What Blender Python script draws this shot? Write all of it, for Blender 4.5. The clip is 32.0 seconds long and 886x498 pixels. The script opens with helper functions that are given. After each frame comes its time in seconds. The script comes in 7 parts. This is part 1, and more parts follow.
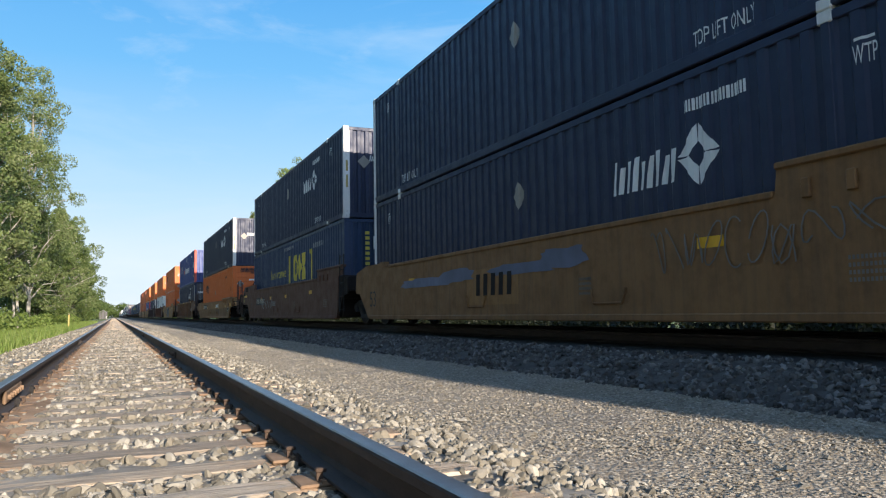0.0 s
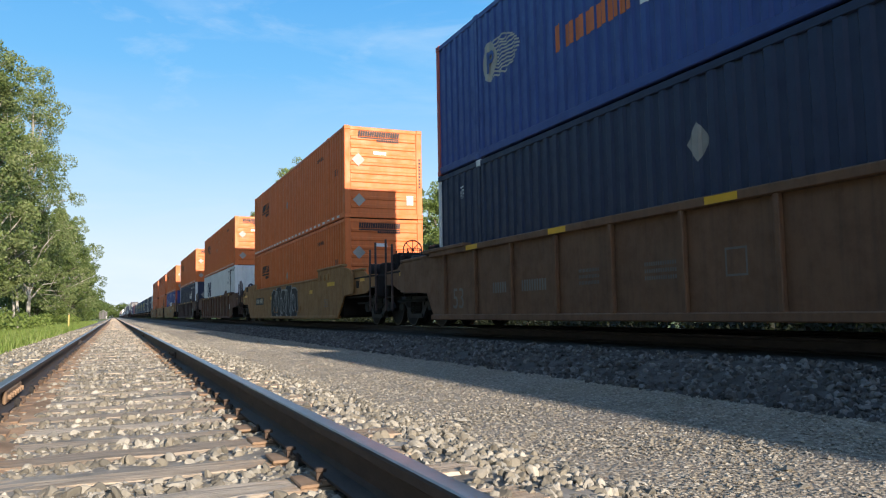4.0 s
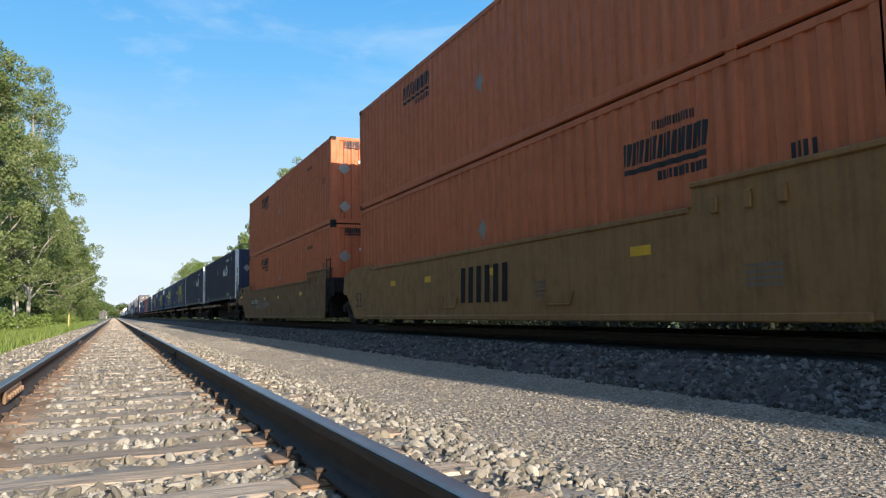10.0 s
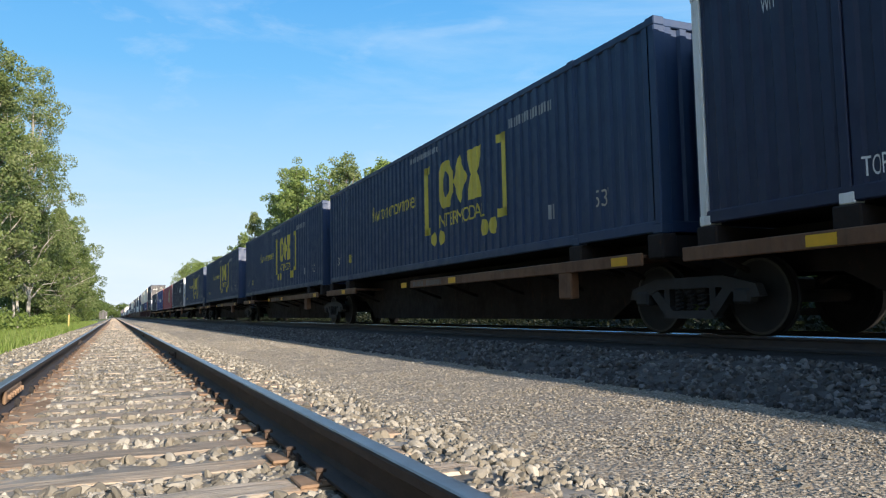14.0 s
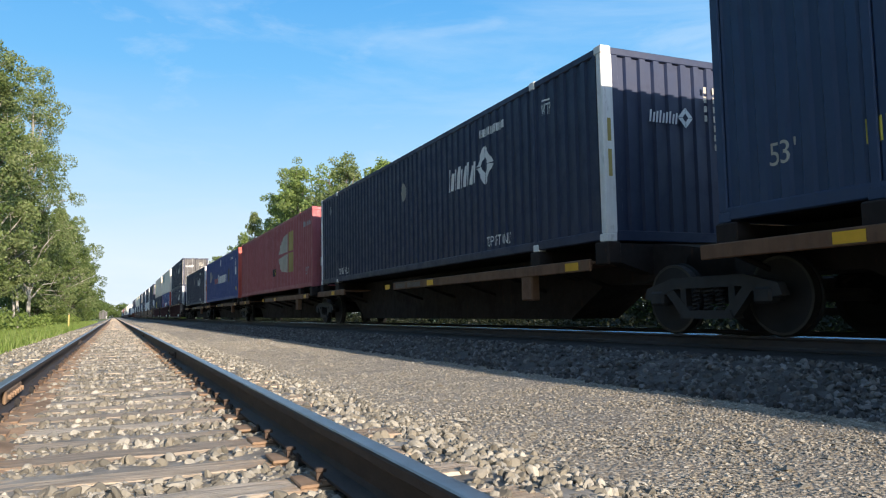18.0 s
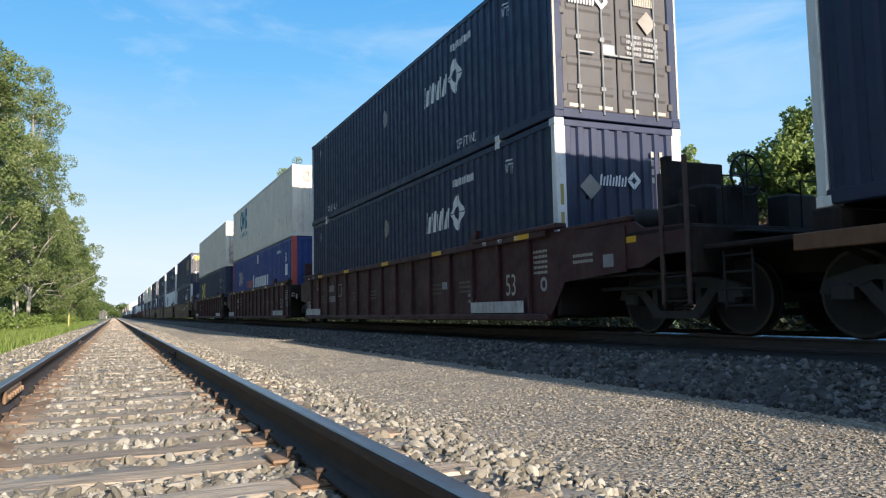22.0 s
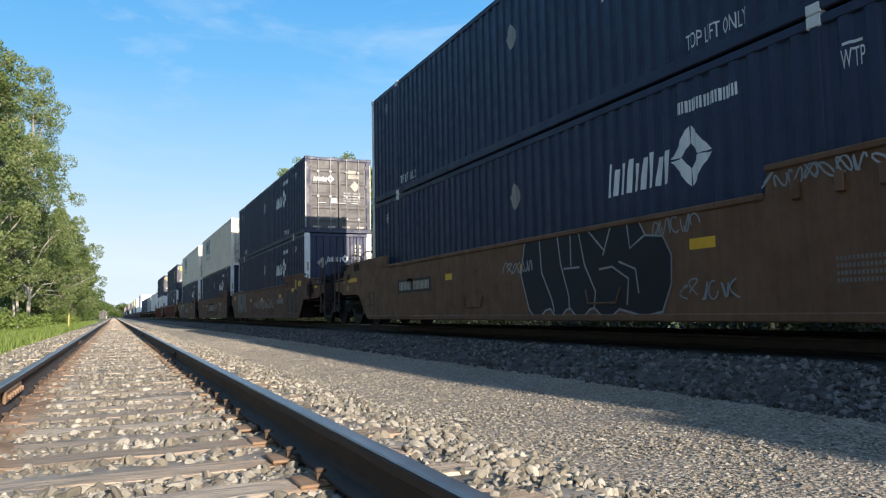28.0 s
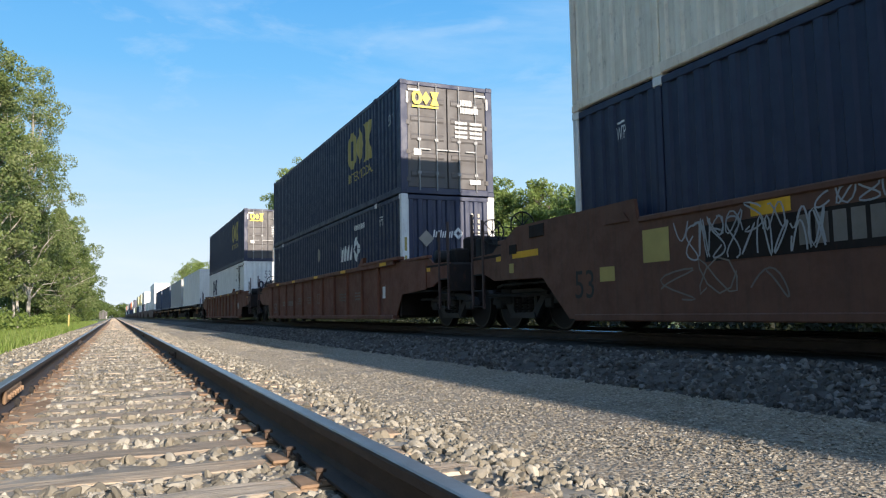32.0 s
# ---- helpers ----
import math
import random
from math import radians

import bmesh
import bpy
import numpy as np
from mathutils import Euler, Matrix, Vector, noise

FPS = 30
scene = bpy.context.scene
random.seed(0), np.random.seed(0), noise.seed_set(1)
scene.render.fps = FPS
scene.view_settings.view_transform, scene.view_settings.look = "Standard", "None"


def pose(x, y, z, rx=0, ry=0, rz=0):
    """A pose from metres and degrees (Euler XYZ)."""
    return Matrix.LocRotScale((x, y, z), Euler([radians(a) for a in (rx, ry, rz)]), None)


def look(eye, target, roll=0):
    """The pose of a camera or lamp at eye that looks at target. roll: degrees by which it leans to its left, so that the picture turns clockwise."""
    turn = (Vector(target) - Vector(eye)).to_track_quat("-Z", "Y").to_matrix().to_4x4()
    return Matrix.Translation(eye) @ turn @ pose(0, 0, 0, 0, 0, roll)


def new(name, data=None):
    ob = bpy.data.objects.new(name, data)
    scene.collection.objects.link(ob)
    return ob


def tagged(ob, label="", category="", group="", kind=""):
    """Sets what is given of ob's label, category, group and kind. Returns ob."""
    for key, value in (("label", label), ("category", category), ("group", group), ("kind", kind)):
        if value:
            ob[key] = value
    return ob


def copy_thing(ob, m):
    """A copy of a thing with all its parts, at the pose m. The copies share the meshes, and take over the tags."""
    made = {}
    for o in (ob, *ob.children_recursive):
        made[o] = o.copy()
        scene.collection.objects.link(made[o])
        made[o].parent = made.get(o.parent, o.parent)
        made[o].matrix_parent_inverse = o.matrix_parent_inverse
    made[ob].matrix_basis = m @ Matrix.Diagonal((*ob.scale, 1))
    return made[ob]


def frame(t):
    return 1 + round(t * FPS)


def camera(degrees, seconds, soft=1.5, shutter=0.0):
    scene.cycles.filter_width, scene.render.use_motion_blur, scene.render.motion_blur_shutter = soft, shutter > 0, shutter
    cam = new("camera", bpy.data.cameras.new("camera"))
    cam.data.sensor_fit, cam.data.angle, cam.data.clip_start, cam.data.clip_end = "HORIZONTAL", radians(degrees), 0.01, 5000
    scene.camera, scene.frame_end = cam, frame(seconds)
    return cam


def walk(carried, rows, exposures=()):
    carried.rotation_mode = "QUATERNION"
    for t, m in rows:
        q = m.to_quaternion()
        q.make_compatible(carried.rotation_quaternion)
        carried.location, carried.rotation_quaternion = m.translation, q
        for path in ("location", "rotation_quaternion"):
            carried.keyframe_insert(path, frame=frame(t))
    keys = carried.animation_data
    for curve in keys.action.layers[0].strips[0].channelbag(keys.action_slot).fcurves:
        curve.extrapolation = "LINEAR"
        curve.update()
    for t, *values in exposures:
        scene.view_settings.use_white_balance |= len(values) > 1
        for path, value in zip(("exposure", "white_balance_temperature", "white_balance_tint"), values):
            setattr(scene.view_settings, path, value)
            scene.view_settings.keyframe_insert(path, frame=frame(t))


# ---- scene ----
cam = camera(61.47, 32.0, soft=1.2)

# ---- the plan: metres, z = 0 on the rail heads of the empty track, y along the line ----
EYE = (0.0, 0.0, 0.444)
YAW, PITCH, ROLL = 23.84, 4.76, -1.05
SPEED, GAIN = 17.6, 0.017     # of the train, towards -y, and what it gains each second
TRAIN_X = 7.759           # centre line of the far track
TRAIN_Z = 0.093           # its rail heads
RAIL_L, RAIL_R = -0.702, 0.808
aim = Vector((math.sin(radians(YAW)) * math.cos(radians(PITCH)), math.cos(radians(YAW)) * math.cos(radians(PITCH)), math.sin(radians(PITCH))))
still = look(EYE, Vector(EYE) + aim, ROLL)
walk(cam, [(0.0, still), (32.0, still)], exposures=[(0.0, 0.9, 6500, 13), (32.0, 0.9, 6500, 13)])

# ---- world and sun ----
SUN_WAY = Vector((-0.124, 1.0, -0.275)).normalized()


def make_world():
    w = bpy.data.worlds.new("sky")
    scene.world = w
    w.use_nodes = True
    nt = w.node_tree
    nt.nodes.clear()
    out = nt.nodes.new("ShaderNodeOutputWorld")
    bg = nt.nodes.new("ShaderNodeBackground")
    sky = nt.nodes.new("ShaderNodeTexSky")
    sky.sky_type = "NISHITA"
    sky.sun_disc = False
    sky.sun_elevation = math.asin(-SUN_WAY.z)
    sky.sun_rotation = math.atan2(-SUN_WAY.x, -SUN_WAY.y)
    sky.air_density, sky.dust_density, sky.ozone_density = 1.0, 0.2, 2.6
    bg.inputs["Strength"].default_value = 0.15
    tc = nt.nodes.new("ShaderNodeTexCoord")
    sep = nt.nodes.new("ShaderNodeSeparateXYZ")
    nt.links.new(tc.outputs["Generated"], sep.inputs["Vector"])

    def ramp(fac, stops):
        r = nt.nodes.new("ShaderNodeValToRGB")
        e = r.color_ramp.elements
        while len(e) < len(stops):
            e.new(0.5)
        for el, (p, c) in zip(e, stops):
            el.position, el.color = p, (*c, 1)
        nt.links.new(fac, r.inputs["Fac"])
        return r.outputs["Color"]

    def mixed(fac, x, y, mode="MIX"):
        m = nt.nodes.new("ShaderNodeMix")
        m.data_type, m.blend_type = "RGBA", mode
        for v, k in ((fac, "Factor"), (x, "A"), (y, "B")):
            if isinstance(v, bpy.types.NodeSocket):
                nt.links.new(v, m.inputs[k])
            else:
                m.inputs[k].default_value = v if k == "Factor" else (*v, 1)
        return m.outputs["Result"]

    def scaled(x, k):
        m = nt.nodes.new("ShaderNodeMath")
        m.operation = "MULTIPLY"
        nt.links.new(x, m.inputs[0])
        m.inputs[1].default_value = k
        return m.outputs["Value"]

    def drift(scale, turn, size, lo, hi):
        mp = nt.nodes.new("ShaderNodeMapping")
        mp.inputs["Scale"].default_value, mp.inputs["Rotation"].default_value = scale, turn
        no = nt.nodes.new("ShaderNodeTexNoise")
        no.inputs["Scale"].default_value, no.inputs["Detail"].default_value, no.inputs["Roughness"].default_value = size, 7.0, 0.6
        no.inputs["Distortion"].default_value = 0.5
        nt.links.new(tc.outputs["Generated"], mp.inputs["Vector"])
        nt.links.new(mp.outputs["Vector"], no.inputs["Vector"])
        return ramp(no.outputs["Fac"], [(lo, (0, 0, 0)), (hi, (1, 1, 1))])

    # milky blue over the horizon, deeper blue above, all round but towards the sun
    haze = ramp(sep.outputs["Z"], [(0.0, (0.7, 0.77, 0.82)), (0.065, (0.64, 0.75, 0.82)), (0.13, (0.46, 0.66, 0.81)), (0.2, (0.32, 0.57, 0.79)), (0.31, (0.15, 0.44, 0.77)), (0.42, (0.085, 0.345, 0.71))])
    haze = mixed(1.0, haze, (4.55, 4.55, 4.55), "MULTIPLY")
    turned = nt.nodes.new("ShaderNodeMapRange")
    turned.inputs["From Min"].default_value, turned.inputs["From Max"].default_value = -0.75, -0.2
    nt.links.new(sep.outputs["Y"], turned.inputs["Value"])
    low = nt.nodes.new("ShaderNodeMapRange")
    low.inputs["From Min"].default_value, low.inputs["From Max"].default_value = 0.8, 0.55
    nt.links.new(sep.outputs["Z"], low.inputs["Value"])
    both = nt.nodes.new("ShaderNodeMath")
    both.operation = "MULTIPLY"
    nt.links.new(turned.outputs["Result"], both.inputs[0])
    nt.links.new(low.outputs["Result"], both.inputs[1])
    col = mixed(both.outputs["Value"], sky.outputs["Color"], haze)
    # thin high cloud: long veils and a few small wisps
    col = mixed(scaled(drift((1.4, 1.4, 7.0), (0.0, 0.12, 0.3), 1.9, 0.44, 0.74), 0.4), col, (2.2, 3.0, 3.7))
    col = mixed(scaled(drift((1.0, 1.0, 3.2), (0.1, -0.25, 0.7), 4.6, 0.55, 0.78), 0.4), col, (2.5, 3.1, 3.6))
    nt.links.new(col, bg.inputs["Color"])
    nt.links.new(bg.outputs["Background"], out.inputs["Surface"])
    lamp = bpy.data.lights.new("sun", "SUN")
    lamp.energy, lamp.angle, lamp.color = 4.5, radians(0.6), (1.0, 0.88, 0.72)
    ob = new("sun", lamp)
    ob.matrix_world = look((0, 0, 60), Vector((0, 0, 60)) + SUN_WAY)


make_world()


# ---- materials ----
class Nodes:
    """Short names for building one node material."""

    def __init__(self, name):
        self.mat = bpy.data.materials.new(name)
        self.mat.use_nodes = True
        self.nt = self.mat.node_tree
        self.bsdf = self.nt.nodes["Principled BSDF"]

    def add(self, kind, **inputs):
        n = self.nt.nodes.new("ShaderNode" + kind)
        for k, v in inputs.items():
            n.inputs[k.replace("_", " ")].default_value = v
        return n

    def link(self, a, b):
        self.nt.links.new(a, b)

    def coords(self, scale=(1, 1, 1), kind="Object"):
        t = self.add("TexCoord")
        m = self.add("Mapping", Scale=scale)
        self.link(t.outputs[kind], m.inputs["Vector"])
        return m.outputs["Vector"]

    def noise(self, vec, scale, detail=4.0, rough=0.6):
        n = self.add("TexNoise", Scale=scale, Detail=detail, Roughness=rough)
        self.link(vec, n.inputs["Vector"])
        return n.outputs["Fac"]

    def ramp(self, fac, stops):
        r = self.add("ValToRGB")
        e = r.color_ramp.elements
        while len(e) < len(stops):
            e.new(0.5)
        for el, (p, c) in zip(e, stops):
            el.position = p
            el.color = (*c, 1) if len(c) == 3 else c
        self.link(fac, r.inputs["Fac"])
        return r.outputs["Color"]

    def mix(self, fac, a, b, mode="MIX"):
        m = self.add("Mix")
        m.data_type, m.blend_type = "RGBA", mode
        for v, s in ((fac, "Factor"), (a, "A"), (b, "B")):
            if isinstance(v, bpy.types.NodeSocket):
                self.link(v, m.inputs[s])
            elif s == "Factor":
                m.inputs["Factor"].default_value = v
            else:
                m.inputs[s].default_value = (*v, 1) if len(v) == 3 else v
        return m.outputs["Result"]

    def math(self, op, a, b):
        m = self.add("Math")
        m.operation = op
        for i, v in enumerate((a, b)):
            if isinstance(v, bpy.types.NodeSocket):
                self.link(v, m.inputs[i])
            else:
                m.inputs[i].default_value = v
        return m.outputs["Value"]

    def bump(self, height, strength, distance):
        b = self.add("Bump", Strength=strength, Distance=distance)
        self.link(height, b.inputs["Height"])
        self.link(b.outputs["Normal"], self.bsdf.inputs["Normal"])

    def set(self, color=None, rough=None, metal=None, spec=None):
        for v, s in ((color, "Base Color"), (rough, "Roughness"), (metal, "Metallic"), (spec, "Specular IOR Level")):
            if v is None:
                continue
            if isinstance(v, bpy.types.NodeSocket):
                self.link(v, self.bsdf.inputs[s])
            else:
                self.bsdf.inputs[s].default_value = (*v, 1) if isinstance(v, tuple) else v
        return self.mat


def shade(c, k):
    return tuple(min(1.0, v * k) for v in c)


def paint(name, color, dirt=(0.09, 0.065, 0.045), amount=0.35, rough=0.5, rust=0.0, streak=1.0, spec=0.45):
    """Weathered paint on steel: drifts of tone, streaks that run down, grime and specks of rust."""
    n = Nodes(name)
    v = n.coords()
    info = n.add("ObjectInfo")
    tone = n.mix(n.noise(v, 0.8, 3), shade(color, 0.82), shade(color, 1.14))
    tone = n.mix(n.math("MULTIPLY", info.outputs["Random"], 0.3), tone, shade(color, 1.3))
    sv = n.coords((5.0, 5.0, 0.35))
    st = n.ramp(n.noise(sv, 2.2, 5, 0.65), [(0.45, (0, 0, 0)), (0.75, (1, 1, 1))])
    gr = n.ramp(n.noise(v, 3.1, 6, 0.7), [(0.42, (0, 0, 0)), (0.72, (1, 1, 1))])
    k = n.math("MULTIPLY", n.math("ADD", n.math("MULTIPLY", st, 0.7 * streak), n.math("MULTIPLY", gr, 0.5)), amount)
    col = n.mix(k, tone, dirt)
    if rust:
        rs = n.ramp(n.noise(n.coords((3.0, 3.0, 1.1)), 2.6, 8, 0.72), [(0.6 - 0.1 * rust, (0, 0, 0)), (0.68, (1, 1, 1))])
        col = n.mix(n.math("MULTIPLY", rs, min(1.0, rust)), col, (0.13, 0.05, 0.022))
    n.bump(n.noise(v, 9.0, 5), 0.12, 0.01)
    return n.set(col, n.math("ADD", n.math("MULTIPLY", gr, 0.3), rough), None, spec)


def plain(name, color, rough=0.6, metal=0.0, scale=14.0, vary=0.25, bump=0.15):
    n = Nodes(name)
    v = n.coords()
    c = n.mix(n.noise(v, scale, 5), shade(color, 1 - vary), shade(color, 1 + vary))
    c = n.mix(n.ramp(n.noise(v, scale * 0.13, 3), [(0.4, (0, 0, 0)), (0.7, (1, 1, 1))]), c, shade(color, 1 - 1.4 * vary))
    n.bump(n.noise(v, scale * 3, 4), bump, 0.004)
    return n.set(c, rough, metal)


def stone_material(name, lo, hi, warm):
    """Crushed stone: most pieces olive-grey, some pale, some dark, mottled and dusty."""
    n = Nodes(name)
    geo = n.add("NewGeometry")
    info = n.add("ObjectInfo")
    r = n.math("FRACT", n.math("ADD", geo.outputs["Random Per Island"], info.outputs["Random"]), 0)
    c = n.ramp(r, [(0.0, shade(lo, 0.75)), (0.3, lo), (0.42, shade(warm, 0.8)), (0.56, warm), (0.68, shade(hi, 0.72)), (0.84, hi), (0.94, shade(hi, 1.22)), (1.0, shade(hi, 0.6))])
    v = n.coords()
    c = n.mix(n.math("MULTIPLY", n.noise(v, 38.0, 6, 0.7), 0.5), c, shade(lo, 0.6))
    c = n.mix(n.ramp(n.noise(v, 11.0, 4, 0.6), [(0.5, (0, 0, 0)), (0.75, (0.4, 0.4, 0.4))]), c, warm)
    n.bump(n.noise(v, 85.0, 6, 0.75), 0.5, 0.006)
    return n.set(c, 0.9)


def gravel_ground(name):
    """Fine crushed stone seen at a low angle: cells of different tone, damp and dusty drifts."""
    n = Nodes(name)
    v = n.coords()
    vo = n.add("TexVoronoi", Scale=34.0)
    n.link(v, vo.inputs["Vector"])
    v2 = n.add("TexVoronoi", Scale=75.0)
    n.link(v, v2.inputs["Vector"])
    sep = n.add("SeparateColor")
    n.link(vo.outputs["Color"], sep.inputs["Color"])
    c = n.ramp(sep.outputs["Red"], [(0.0, (0.2, 0.175, 0.14)), (0.35, (0.36, 0.32, 0.255)), (0.75, (0.47, 0.42, 0.34)), (1.0, (0.62, 0.58, 0.5))])
    c = n.mix(n.ramp(vo.outputs["Distance"], [(0.2, (0, 0, 0)), (0.75, (0.8, 0.8, 0.8))]), c, (0.1, 0.085, 0.07))
    c = n.mix(n.ramp(n.noise(v, 0.7, 5), [(0.35, (0, 0, 0)), (0.7, (0.45, 0.45, 0.45))]), c, (0.36, 0.3, 0.22))
    hgt = n.math("ADD", n.math("MULTIPLY", vo.outputs["Distance"], -1.0), n.math("MULTIPLY", v2.outputs["Distance"], -0.4))
    n.bump(hgt, 0.8, 0.02)
    return n.set(c, 0.95)


def wood_tie(name):
    n = Nodes(name)
    info = n.add("ObjectInfo")
    v = n.coords((0.9, 9.0, 9.0))
    grain = n.noise(v, 3.2, 7, 0.7)
    base = n.ramp(info.outputs["Random"], [(0.0, (0.36, 0.3, 0.235)), (0.2, (0.64, 0.54, 0.42)), (0.45, (0.56, 0.455, 0.34)), (0.75, (0.72, 0.62, 0.49)), (1.0, (0.5, 0.4, 0.295))])
    c = n.mix(n.ramp(grain, [(0.3, (0, 0, 0)), (0.6, (1, 1, 1))]), (0.26, 0.22, 0.175), base, "MIX")
    crack = n.ramp(n.noise(n.coords((0.5, 22.0, 10.0)), 2.4, 6, 0.75), [(0.52, (0, 0, 0)), (0.62, (1, 1, 1))])
    c = n.mix(n.math("MULTIPLY", crack, 0.55), c, (0.06, 0.045, 0.035))
    rust = n.ramp(n.noise(n.coords(), 2.2, 5), [(0.52, (0, 0, 0)), (0.75, (1, 1, 1))])
    c = n.mix(n.math("MULTIPLY", rust, 0.25), c, (0.42, 0.27, 0.16))
    # rust washed off the rails and plates
    sp = n.add("SeparateXYZ")
    n.link(n.coords(), sp.inputs["Vector"])
    near = n.ramp(n.math("ABSOLUTE", sp.outputs["X"], 0.0), [(0.36, (0, 0, 0)), (0.66, (1, 1, 1)), (0.98, (0.5, 0.5, 0.5))])
    spread = n.ramp(n.noise(n.coords((1.5, 5.0, 1.0)), 3.0, 5, 0.7), [(0.34, (0, 0, 0)), (0.6, (1, 1, 1))])
    c = n.mix(n.math("MULTIPLY", n.math("MULTIPLY", near, spread), 0.7), c, (0.44, 0.26, 0.135))
    n.bump(n.math("SUBTRACT", grain, n.math("MULTIPLY", crack, 0.7)), 0.55, 0.014)
    return n.set(c, 0.92, None, 0.2)


def rusty_rail(name):
    n = Nodes(name)
    v = n.coords((1, 0.25, 1))
    f = n.noise(v, 16.0, 7, 0.7)
    c = n.ramp(f, [(0.3, (0.042, 0.034, 0.032)), (0.58, (0.07, 0.055, 0.048)), (0.82, (0.13, 0.085, 0.055))])
    n.bump(n.noise(n.coords(), 70, 5), 0.3, 0.003)
    return n.set(c, 0.75, 0.25)


def leaf_material(name, a, b, c):
    n = Nodes(name)
    geo = n.add("NewGeometry")
    info = n.add("ObjectInfo")
    f = n.math("FRACT", n.math("ADD", geo.outputs["Random Per Island"], n.math("MULTIPLY", info.outputs["Random"], 0.6)), 0)
    col = n.ramp(f, [(0.0, a), (0.5, b), (0.85, c), (1.0, shade(a, 0.7))])
    big = n.noise(n.coords(), 0.35, 3)
    col = n.mix(n.math("MULTIPLY", big, 0.5), col, shade(b, 0.65))
    n.set(col, 0.55, None, 0.35)
    tr = n.add("BsdfTranslucent")
    n.link(col, tr.inputs["Color"])
    ms = n.add("MixShader", Fac=0.32)
    out = n.nt.nodes["Material Output"]
    n.link(n.bsdf.outputs["BSDF"], ms.inputs[1])
    n.link(tr.outputs["BSDF"], ms.inputs[2])
    n.link(ms.outputs["Shader"], out.inputs["Surface"])
    return n.mat


def grass_ground(name):
    n = Nodes(name)
    v = n.coords()
    c = n.ramp(n.noise(v, 0.6, 6, 0.7), [(0.3, (0.08, 0.12, 0.03)), (0.55, (0.16, 0.22, 0.05)), (0.8, (0.24, 0.27, 0.085))])
    c = n.mix(n.math("MULTIPLY", n.noise(v, 14.0, 4), 0.4), c, (0.16, 0.13, 0.07))
    n.bump(n.noise(v, 9.0, 6), 0.9, 0.08)
    return n.set(c, 0.95)


